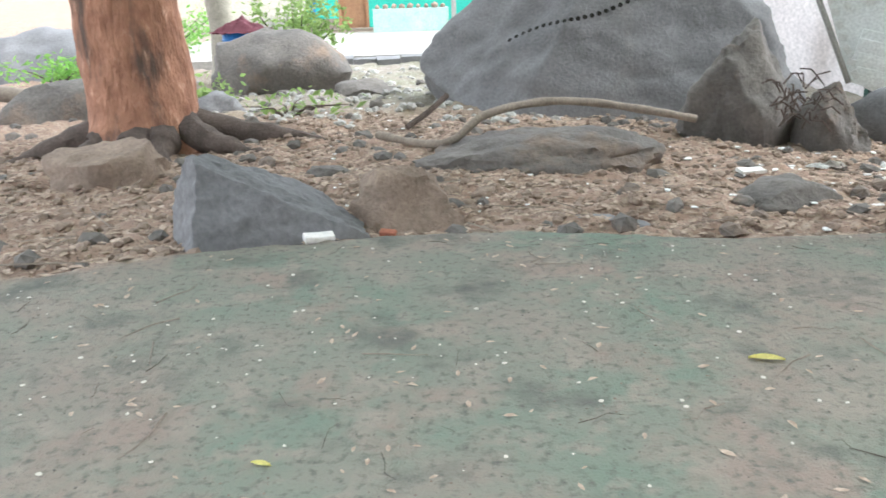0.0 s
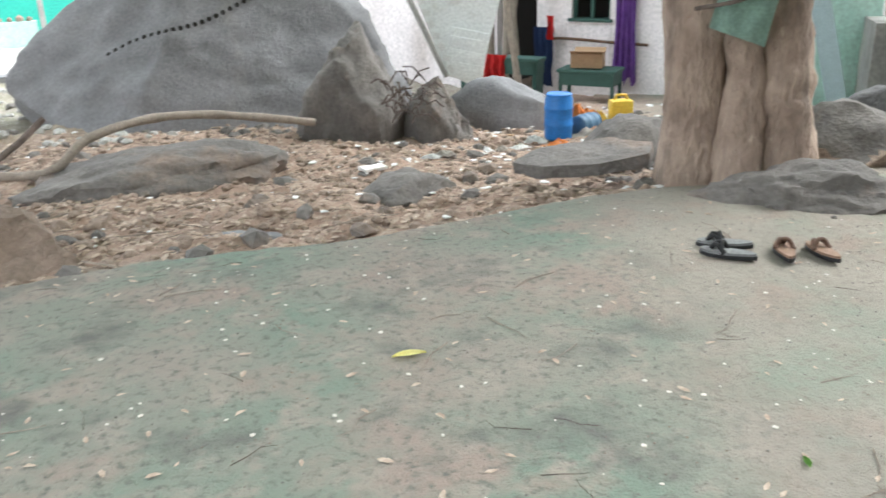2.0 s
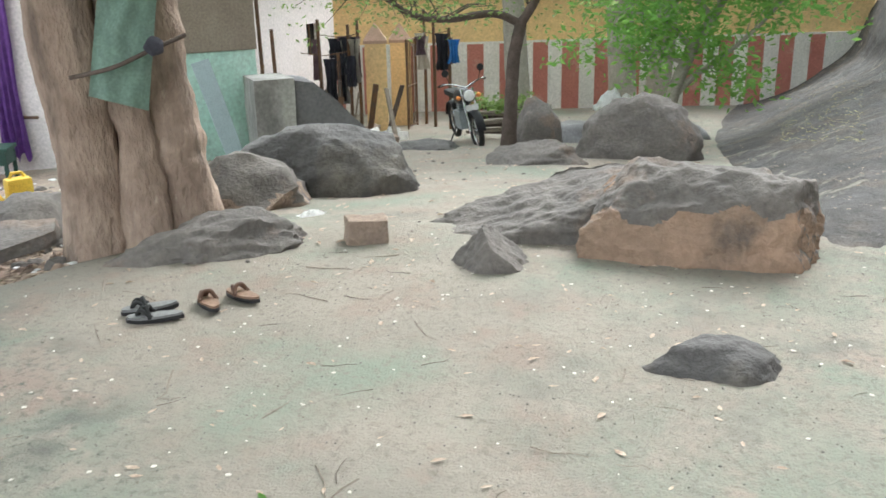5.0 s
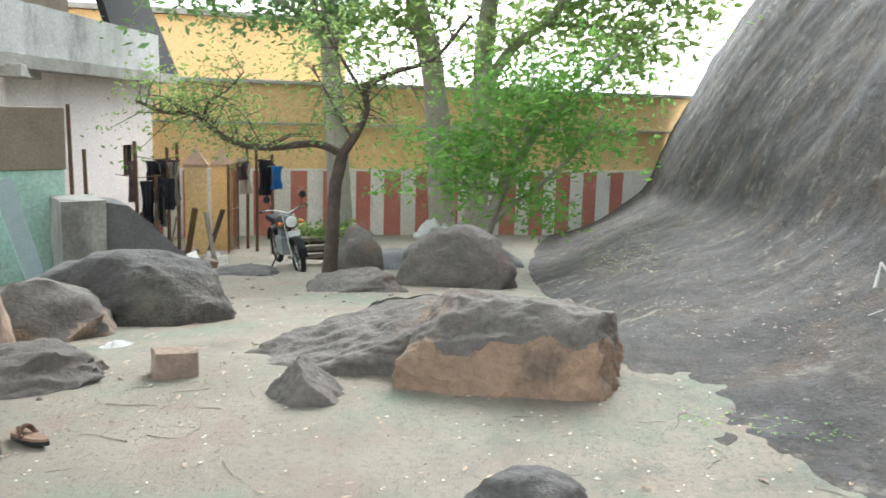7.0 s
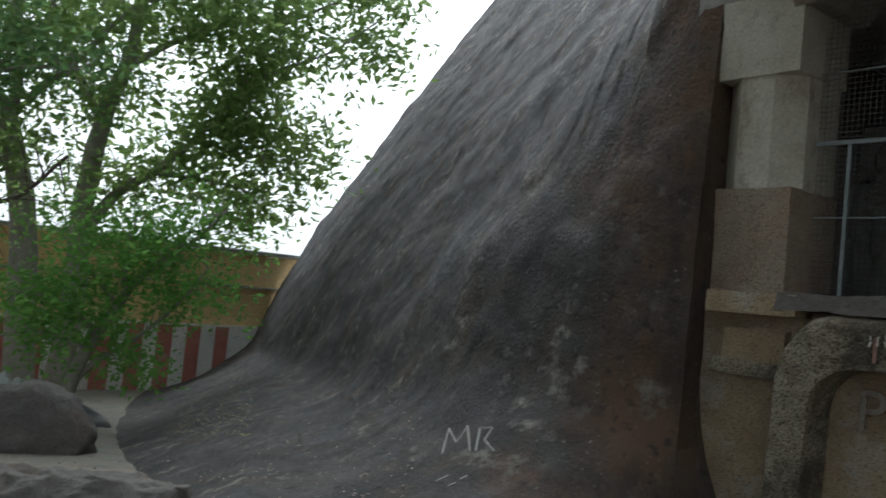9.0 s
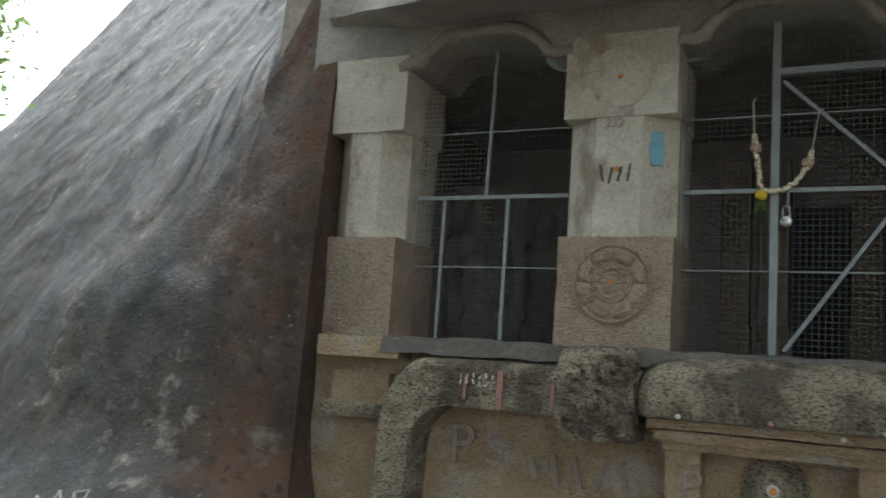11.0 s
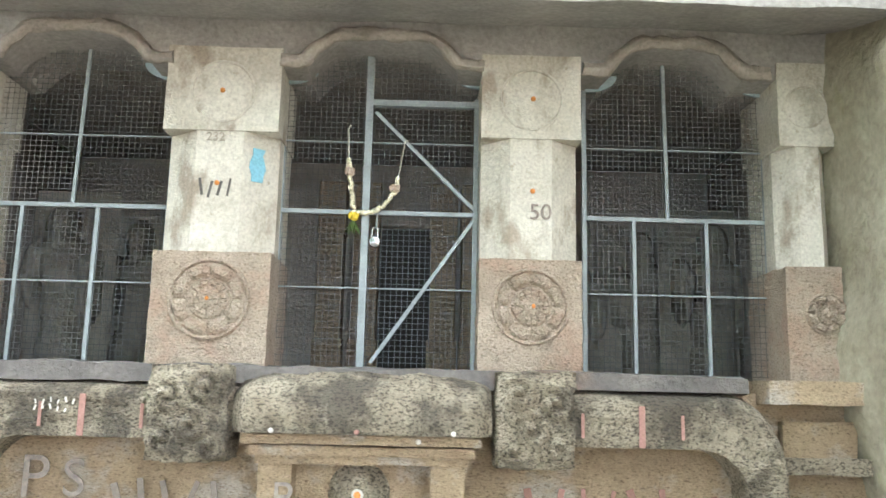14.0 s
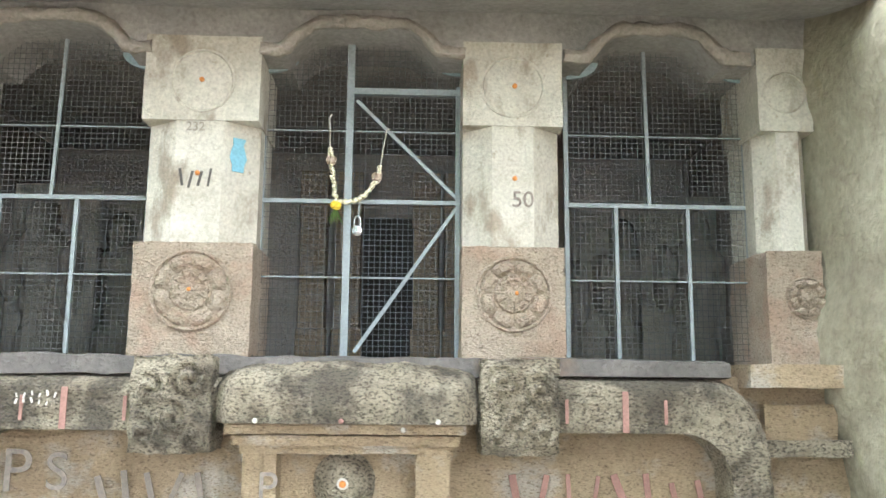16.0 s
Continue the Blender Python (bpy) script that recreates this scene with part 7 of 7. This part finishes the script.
# ---- sandals ----
def sandal(x, y, rz, mat, strap, label, length=0.27, flip=1):
    s = thing("sandal", label, "sandal", pose(x, y, ground_z(x, y) + 0.004, 0, 0, rz), "sandals on the rock floor")
    outline = []
    for k in range(32):
        a = 2 * math.pi * k / 32
        yy = math.cos(a) * length / 2
        w = 0.042 + 0.008 * math.cos(a) - 0.006 * math.sin(2 * a) * flip
        outline.append((math.sin(a) * w, yy))
    for nm, z0, z1, mt, sc in (("sole", 0, 0.018, BLACKPAINT, 1.0), ("footbed", 0.016, 0.03, mat, 0.96)):
        bm = bmesh.new()
        lo = [bm.verts.new((px * sc, py * sc, z0 + 0.01 * max(0, -py / length))) for px, py in outline]
        hi = [bm.verts.new((px * sc, py * sc, z1 + 0.012 * max(0, -py / length))) for px, py in outline]
        for k in range(32):
            bm.faces.new((lo[k], hi[k], hi[(k + 1) % 32], lo[(k + 1) % 32]))
        bm.faces.new(lo)
        bm.faces.new(hi[::-1])
        bmesh.ops.recalc_face_normals(bm, faces=bm.faces)
        part(nm, bm, mt, s)
    for sg in (-1, 1):
        bm = bmesh.new()
        tube(bm, curve_pts([(0.0, length * 0.3, 0.03), (sg * 0.02, length * 0.2, 0.06), (sg * 0.042, length * 0.02, 0.028)], 6), 0.011, 8)
        part("strap", bm, strap, s, "dark strap" if strap is RUBBER else "brown strap", True)
    bm = bmesh.new()
    tube(bm, curve_pts([(-0.044, length * 0.05, 0.02), (-0.02, length * 0.1, 0.065), (0.02, length * 0.1, 0.065), (0.044, length * 0.05, 0.02)], 5), 0.01, 8)
    part("cross_strap", bm, strap, s, "", True)


sandal(2.92, 2.99, 33, GREYRUBBER, RUBBER, "grey rubber sandal with black straps")
sandal(3.0, 3.1, 48, GREYRUBBER, RUBBER, "grey rubber sandal with black straps, beside its pair", flip=-1)
sandal(3.17, 2.88, -35, TANLEATHER, plain("brown_strap", (0.11, 0.06, 0.04), 0.6), "tan sandal with brown straps", 0.25)
sandal(3.32, 2.79, -12, TANLEATHER, plain("dark_brown_strap", (0.11, 0.06, 0.04), 0.6), "tan sandal with brown straps, beside its pair", 0.25, -1)


# ---- motorcycle ----
def motorcycle(m):
    b = thing("motorcycle", "black and chrome motorcycle parked on its stand", "motorcycle", m)
    for nm, y in (("front_wheel", -0.68), ("rear_wheel", 0.66)):
        mm = Matrix.Translation((0, y, 0.31)) @ pose(0, 0, 0, 0, 90)
        bm = bmesh.new()
        rows = []
        for i in range(32):
            a = 2 * math.pi * i / 32
            ring = []
            for j in range(8):
                t = 2 * math.pi * j / 8
                rr = 0.265 + 0.045 * math.cos(t)
                ring.append(bm.verts.new(mm @ Vector((rr * math.cos(a), rr * math.sin(a), 0.045 * math.sin(t)))))
            rows.append(ring)
        for i in range(32):
            for j in range(8):
                bm.faces.new((rows[i][j], rows[(i + 1) % 32][j], rows[(i + 1) % 32][(j + 1) % 8], rows[i][(j + 1) % 8]))
        bmesh.ops.recalc_face_normals(bm, faces=bm.faces)
        wheel = part(nm, bm, RUBBER, b, "black tyre", True)
        bm = bmesh.new()
        tube(bm, [mm @ Vector((0.225 * math.cos(a), 0.225 * math.sin(a), 0)) for a in np.linspace(0, 2 * math.pi, 29)], 0.014, 6, False)
        part("rim", bm, CHROME, wheel, "chrome rim", True)
        bm = bmesh.new()
        lathe(bm, [(0.05, -0.05), (0.055, 0.05)], 12, mm)
        part("hub", bm, CHROME, wheel, "alloy hub", True)
        bm = bmesh.new()
        for k in range(12):
            a = math.pi * k / 6
            tube(bm, [mm @ Vector((0.05 * math.cos(a), 0.05 * math.sin(a), 0)), mm @ Vector((0.22 * math.cos(a), 0.22 * math.sin(a), 0))], 0.005, 4)
        part("spokes", bm, CHROME, wheel)
        bm = bmesh.new()
        arc = np.linspace(0.15 * math.pi, 0.95 * math.pi, 12) if y < 0 else np.linspace(0.05 * math.pi, 0.8 * math.pi, 12)
        rows = []
        for a in arc:
            rows.append([bm.verts.new(Vector((x, y + 0.34 * math.cos(a), 0.31 + (0.34 - abs(x) * 0.3) * math.sin(a)))) for x in (-0.07, -0.035, 0, 0.035, 0.07)])
        for p, q in zip(rows, rows[1:]):
            for j in range(4):
                bm.faces.new((p[j], q[j], q[j + 1], p[j + 1]))
        bmesh.ops.solidify(bm, geom=bm.faces[:], thickness=0.008)
        part("mudguard", bm, BLACKPAINT, b, "", True)
    for s in (-1, 1):
        bm = bmesh.new()
        tube(bm, [(s * 0.09, -0.68, 0.31), (s * 0.09, -0.48, 0.8), (s * 0.09, -0.42, 0.96)], [0.026, 0.024, 0.022], 8)
        part("fork_leg", bm, CHROME, b, "chrome fork leg", True)
        bm = bmesh.new()
        tube(bm, curve_pts([(0, -0.4, 0.97), (s * 0.18, -0.38, 1.04), (s * 0.32, -0.3, 1.06), (s * 0.38, -0.2, 1.03)], 4), 0.014, 7)
        hb = part("handlebar", bm, CHROME, b, "", True)
        bm = bmesh.new()
        tube(bm, [(s * 0.32, -0.28, 1.06), (s * 0.39, -0.19, 1.03)], 0.02, 8)
        part("grip", bm, RUBBER, hb, "black grip", True)
        bm = bmesh.new()
        tube(bm, [(s * 0.24, -0.34, 1.06), (s * 0.28, -0.36, 1.2)], 0.007, 5)
        lathe(bm, [(0.05, -0.01), (0.06, 0), (0.05, 0.012)], 12, Matrix.Translation((s * 0.29, -0.36, 1.24)) @ pose(0, 0, 0, 90))
        part("mirror", bm, BLACKPAINT, b, "black mirror", True)
        bm = bmesh.new()
        lathe(bm, [(0.035, -0.03), (0.035, 0.02), (0.02, 0.035)], 10, Matrix.Translation((s * 0.17, -0.5, 0.84)) @ pose(0, 0, 0, 90))
        part("indicator", bm, ORANGECLOTH, b, "orange indicator lamp", True)
    bm = bmesh.new()
    lathe(bm, [(0.03, -0.14), (0.08, -0.1), (0.1, 0), (0.1, 0.02)], 18, Matrix.Translation((0, -0.52, 0.86)) @ pose(0, 0, 0, 90))
    hl = part("headlight", bm, BLACKPAINT, b, "round headlamp shell", True)
    bm = bmesh.new()
    lathe(bm, [(0.092, 0.02), (0.085, 0.035), (0.04, 0.045), (0.004, 0.047)], 18, Matrix.Translation((0, -0.52, 0.86)) @ pose(0, 0, 0, 90))
    part("lens", bm, WHITEPLASTIC, hl, "clear lamp lens", True)
    bm = bmesh.new()
    bmesh.ops.create_icosphere(bm, subdivisions=3, radius=1)
    bmesh.ops.transform(bm, matrix=Matrix.Translation((0, -0.14, 0.8)) @ Matrix.Diagonal((0.15, 0.3, 0.14, 1)), verts=bm.verts)
    part("fuel_tank", bm, BLACKPAINT, b, "glossy black tank", True)
    bm = bmesh.new()
    box(bm, (0, 0.38, 0.8), (0.24, 0.66, 0.1), bevel=0.035)
    part("seat", bm, RUBBER, b, "black seat", True)
    bm = bmesh.new()
    box(bm, (0, -0.02, 0.42), (0.26, 0.36, 0.3), bevel=0.03)
    for k in range(5):
        box(bm, (0, -0.06, 0.56 + 0.035 * k), (0.2, 0.2, 0.014))
    part("engine", bm, STEEL, b, "grey finned engine")
    bm = bmesh.new()
    tube(bm, [(0, -0.42, 0.9), (0, -0.3, 0.5), (0, -0.1, 0.28), (0, 0.3, 0.3), (0, 0.4, 0.7), (0, -0.2, 0.75)], 0.022, 7)
    part("tube_frame", bm, BLACKPAINT, b, "", True)
    bm = bmesh.new()
    tube(bm, curve_pts([(0.13, -0.2, 0.5), (0.15, -0.3, 0.3), (0.16, 0.1, 0.24), (0.18, 0.75, 0.34)], 5), [0.02] * 10 + [0.04] * 6, 9)
    part("exhaust", bm, CHROME, b, "chrome exhaust pipe", True)
    bm = bmesh.new()
    tube(bm, [(-0.12, 0.1, 0.3), (-0.28, 0.16, 0.0)], 0.012, 6)
    part("side_stand", bm, BLACKPAINT, b)
    bm = bmesh.new()
    box(bm, (0, -0.62, 0.68), (0.2, 0.012, 0.09))
    part("number_plate", bm, WHITEPLASTIC, b, "pale plate")
    return b


motorcycle(pose(12.95, 5.95, ground_z(12.95, 5.95), 0, -8, -50))


def handcart():
    """The low heap of timber and green cuttings beyond the motorcycle."""
    c = on_ground(67.6, 15.5, -64)
    h = thing("timber_stack", "low stack of planks topped with green cuttings", "timber stack", c)
    r = rng(12)
    for k in range(7):
        bm = bmesh.new()
        box(bm, (r.uniform(-0.1, 0.1), r.uniform(-0.25, 0.25), 0.1 + 0.07 * k), (1.1, 0.14, 0.05), pose(0, 0, 0, 0, r.uniform(-3, 3), r.uniform(-14, 14)))
        part("plank", bm, DRYWOOD if k % 2 else BARKDARK, h)
    tagged(leaves([Vector((r.uniform(-0.5, 0.5), r.uniform(-0.3, 0.3), 0.62)) for _ in range(12)], 500, 0.05, 0.1, 5, LEAFGREEN, "leafy_cutting", h, "green leafy cuttings"), kind="stuff")


handcart()


def blue_pump():
    """The covered thing behind the red tree: blue barrel under a maroon cloth."""
    m = on_ground(-12.6, 13.6)
    drum(m @ pose(0, 0, 0.35), 0.28, 0.5, BLUEPLASTIC, "blue plastic barrel on a boulder")
    crumple("cloth_heap", "maroon cloth thrown over the blue barrel", m @ pose(0, 0, 0.8), 0.8, 0.7, 0.28, plain("maroon_cloth", (0.2, 0.07, 0.09), 0.9), 3)


blue_pump()


def scrap_near_gate():
    r = rng(31)
    for k in range(26):
        az, d = r.uniform(54.5, 61), r.uniform(14.5, 17)
        bm = bmesh.new()
        if k % 3 == 0:
            ln = r.uniform(0.6, 1.3)
            box(bm, (0, 0, ln / 2), (0.1, 0.03, ln), pose(0, 0, 0, r.uniform(-25, 25), r.uniform(-25, 25)), 0.004)
            thing("scrap_board", "old board leaning in the scrap heap", "board", on_ground(az, d, r.uniform(0, 180), -0.05), "scrap boards", bm=bm, mat=r.choice([DRYWOOD, RUST, BARKDARK]))
        else:
            sz = r.uniform(0.12, 0.3)
            box(bm, (0, 0, sz * 0.4), (sz, sz * 0.8, sz * 0.8), pose(0, 0, 0, r.uniform(-20, 20), r.uniform(-20, 20)), 0.02)
            rough(bm, 0.02, 6, k)
            thing("rubble_block", "broken block in the scrap heap", "rubble", on_ground(az, d, r.uniform(0, 180), -0.03), "rubble blocks", bm=bm, mat=r.choice([CONCRETE, BROWNROCK, WHITEWASH]))


scrap_near_gate()


# ---- litter, leaves, twigs and stones ----
def scatter(name, label, category, spots, make, mat, kind="stuff"):
    """Many small pieces joined as one uncountable thing. make(k) gives verts and faces about the origin."""
    verts, faces = [], []
    for k, (x, y, z, rz, s) in enumerate(spots):
        vs, fs = make(k)
        o = len(verts)
        c, sn = math.cos(rz), math.sin(rz)
        verts.extend(((x + s * (c * a - sn * b), y + s * (sn * a + c * b), z + s * d) for a, b, d in vs))
        faces.extend(tuple(o + i for i in f) for f in fs)
    me = bpy.data.meshes.new(name)
    me.from_pydata(verts, [], faces)
    me.materials.append(mat)
    return tagged(new(name, me), label, category, kind=kind)


GEO = bpy.data.objects["ground"]


def lie(x, y):
    ok, p, _, _ = GEO.ray_cast(Vector((x, y, 5)), Vector((0, 0, -1)))
    return p.z if ok else ground_z(x, y)


def spots(n, a0, a1, r0, r1, s0, s1, seed, accept=None, lift=0.0):
    r = rng(seed)
    out = []
    while len(out) < n:
        az, d = r.uniform(a0, a1), math.sqrt(r.uniform(r0 * r0, r1 * r1))
        if accept and not accept(az, d):
            continue
        p = polar(az, d)
        out.append((p.x, p.y, lie(p.x, p.y) + lift, r.uniform(0, 6.28), r.uniform(s0, s1)))
    return out


def on_slab(az, d):
    return d < slab_rim(az) - 0.05


def on_earth(az, d):
    return d > slab_rim(az) + 0.1


def chip(k):
    r = rng(k)
    n = 6
    top = [(math.cos(6.28 * i / n) * r.uniform(0.6, 1), math.sin(6.28 * i / n) * r.uniform(0.4, 0.8), 0.16) for i in range(n)]
    low = [(x * 1.05, y * 1.05, -0.05) for x, y, _ in top]
    return low + top, [tuple(range(n, 2 * n))] + [(i, (i + 1) % n, n + (i + 1) % n, n + i) for i in range(n)]


def pebble(k):
    r = rng(k + 99)
    t = (1 + 5 ** 0.5) / 2
    vs = [(-1, t, 0), (1, t, 0), (-1, -t, 0), (1, -t, 0), (0, -1, t), (0, 1, t), (0, -1, -t), (0, 1, -t), (t, 0, -1), (t, 0, 1), (-t, 0, -1), (-t, 0, 1)]
    q = [r.uniform(0.35, 0.6) for _ in range(3)]
    vs = [(x * q[0] * r.uniform(0.8, 1.15), y * q[1] * r.uniform(0.8, 1.15), z * q[2] * 0.7 * r.uniform(0.8, 1.15) + 0.15) for x, y, z in vs]
    fs = [(0, 11, 5), (0, 5, 1), (0, 1, 7), (0, 7, 10), (0, 10, 11), (1, 5, 9), (5, 11, 4), (11, 10, 2), (10, 7, 6), (7, 1, 8), (3, 9, 4), (3, 4, 2), (3, 2, 6), (3, 6, 8), (3, 8, 9), (4, 9, 5), (2, 4, 11), (6, 2, 10), (8, 6, 7), (9, 8, 1)]
    return vs, fs


def dry_leaf(k):
    r = rng(k + 7)
    c = r.uniform(0.05, 0.4)
    return [(-1, 0, 0.1), (-0.3, 0.38, c), (0.5, 0.3, c * 0.7), (1, 0, 0.2), (0.5, -0.3, c * 0.7 + 0.1), (-0.3, -0.38, c)], [(0, 5, 4, 3), (0, 3, 2, 1)]


def stick(k):
    r = rng(k + 3)
    b = r.uniform(-0.25, 0.25)
    w = 0.022
    vs, pts = [], [(-1, 0), (-0.2, b), (0.5, b * 0.6 + r.uniform(-0.2, 0.2)), (1, r.uniform(-0.3, 0.3))]
    for i, (x, y) in enumerate(pts):
        q = w * (1 - 0.2 * i)
        vs += [(x, y - q, 0.01), (x, y + q, 0.01), (x, y, 0.01 + 1.8 * q)]
    fs = []
    for i in range(3):
        o = 3 * i
        fs += [(o, o + 2, o + 5, o + 3), (o + 2, o + 1, o + 4, o + 5), (o + 1, o, o + 3, o + 4)]
    return vs, fs


# on the bare rock floor
scatter("pale_chips", "tiny pale leaf scraps and paper bits on the rock floor", "litter", spots(430, -34, 110, 1.6, 5.5, 0.004, 0.014, 1, on_slab, 0.003), chip, MARKWHITE)
scatter("grit", "fine dark grit strewn over the rock floor", "grit", spots(2600, -34, 110, 1.6, 5.5, 0.002, 0.006, 2, on_slab), pebble, GREYROCK)
scatter("dry_leaves", "small dry brown leaves on the rock floor", "leaves", spots(330, -34, 110, 1.6, 5.5, 0.012, 0.03, 3, on_slab, 0.002), dry_leaf, DRYLEAF)
scatter("twigs", "thin broken twigs on the rock floor", "twigs", spots(110, -34, 110, 1.7, 5.4, 0.02, 0.08, 4, on_slab, 0.002), stick, BARKDARK)
scatter("twigs", "thin pale twigs on the rock floor", "twigs", spots(70, -34, 110, 1.7, 5.4, 0.04, 0.14, 5, on_slab, 0.002), stick, DRYWOOD)
# on the brown earth
scatter("stones", "brown stones and clods strewn over the earth", "stones", spots(5200, -38, 42, 4.2, 9.5, 0.012, 0.05, 6, on_earth, -0.004), pebble, BROWNROCK)
scatter("stones", "larger grey stones lying on the earth", "stones", spots(420, -38, 42, 4.4, 13, 0.04, 0.11, 7, on_earth, -0.01), pebble, GREYROCK)
scatter("dry_leaves", "dry brown leaves covering the earth", "leaves", spots(6500, -38, 44, 4.2, 9.5, 0.02, 0.05, 8, on_earth, 0.004), dry_leaf, DRYLEAF)
scatter("pale_rubbish", "scraps of white plastic and plaster in the earth", "litter", spots(380, -8, 44, 5.0, 12.5, 0.012, 0.04, 9, on_earth, 0.01), chip, WHITEPLASTIC)
scatter("pale_rubbish", "white scraps and bags strewn below the house", "litter", spots(260, 16, 42, 6.5, 12.5, 0.015, 0.055, 19, on_earth, 0.01), chip, WHITEPLASTIC)
scatter("pale_rubble", "pale stones and plaster rubble before the terrace", "rubble", spots(380, -16, 8, 8.5, 15, 0.02, 0.09, 10, on_earth, 0), pebble, CONCRETE)
scatter("twigs", "broken sticks lying on the earth", "twigs", spots(260, -38, 44, 4.3, 9, 0.06, 0.25, 11, on_earth, 0.01), stick, DRYWOOD)
scatter("rubbish", "orange and brown rubbish scraps by the drum", "litter", spots(60, 27, 40, 7, 11, 0.02, 0.07, 12, on_earth, 0.01), chip, CARD)
# along the path and beyond
scatter("dry_leaves", "dry leaves along the sandy path", "leaves", spots(900, 44, 82, 4.6, 16, 0.015, 0.04, 13, None, 0.003), dry_leaf, DRYLEAF)
scatter("stones", "small stones along the sandy path", "stones", spots(500, 44, 84, 4.6, 20, 0.008, 0.03, 14, None, -0.004), pebble, GREYROCK)

HILL = bpy.data.objects["rock_hill"]


def hill_spots(n, seed, a0, a1, e0, e1, s0, s1):
    r = rng(seed)
    out = []
    while len(out) < n:
        d = polar(r.uniform(a0, a1), 1, math.tan(radians(r.uniform(e0, e1)))).normalized()
        ok, p, _, _ = HILL.ray_cast(Vector((0.25, -0.1, 1.6)), d)
        if ok:
            out.append((p.x, p.y, p.z + 0.01, r.uniform(0, 6.28), r.uniform(s0, s1)))
    return out


scatter("fallen_leaves", "yellow-green fallen leaves on the hill's apron", "leaves", hill_spots(420, 1, 84.5, 89, -10.5, -6.2, 0.014, 0.03), dry_leaf, surf("fallen_leaf", (0.34, 0.34, 0.16), (0.28, 0.22, 0.12), 9))
scatter("dry_leaves", "dry leaves and chips caught on the hill's apron", "leaves", hill_spots(420, 2, 82, 100, -15, -6, 0.008, 0.02), dry_leaf, DRYLEAF)
scatter("green_sprouts", "green sprouts along the hill's foot", "weeds", hill_spots(60, 3, 88, 101, -20.5, -19.3, 0.01, 0.022), dry_leaf, LEAFBRIGHT)


def single_leaf(x, y, s, rz, mat, label):
    bm = bmesh.new()
    n = 10
    top = []
    for i in range(n + 1):
        t = i / n
        w = 0.36 * math.sin(math.pi * t) ** 0.8
        z = 0.02 + 0.08 * math.sin(3 * t)
        top.append([bm.verts.new(((t - 0.5) * 2 * s, k * w * s, z * s + abs(k) * 0.12 * s)) for k in (-1, 0, 1)])
    for a, b in zip(top, top[1:]):
        bm.faces.new((a[0], b[0], b[1], a[1]))
        bm.faces.new((a[1], b[1], b[2], a[2]))
    bmesh.ops.solidify(bm, geom=bm.faces[:], thickness=0.001)
    thing("fallen_leaf", label, "leaf", pose(x, y, lie(x, y) + 0.004, 0, 0, rz), bm=bm, mat=mat, smooth=True)


single_leaf(1.18, 2.79, 0.065, -12, YELLOWLEAF, "yellow fallen leaf on the rock floor")
single_leaf(-0.57, 2.2, 0.035, -20, YELLOWLEAF, "small yellow fallen leaf on the rock floor")
single_leaf(1.95, 1.62, 0.03, 60, LEAFBRIGHT, "small green fallen leaf on the rock floor")


def brick_bit(x, y, rz, mat, label, s=(0.16, 0.08, 0.04)):
    bm = bmesh.new()
    box(bm, (0, 0, s[2] / 2), s, bevel=0.006)
    bmesh.ops.subdivide_edges(bm, edges=bm.edges, cuts=1, use_grid_fill=True)
    rough(bm, 0.008, 14, int(abs(x) * 100))
    thing("brick_fragment", label, "brick", pose(x, y, lie(x, y), 4, 3, rz), bm=bm, mat=mat)


brick_bit(-0.66, 4.3, 20, WHITEWASH, "white-painted brick fragment at the slate boulder's foot")
brick_bit(-0.3, 4.42, -10, plain("brick_red", (0.36, 0.14, 0.09), 0.9), "red brick fragment at the brown rock's foot", (0.09, 0.06, 0.04))
brick_bit(2.4, 6.35, 15, WHITEWASH, "pale slab of plaster on the earth", (0.22, 0.1, 0.03))
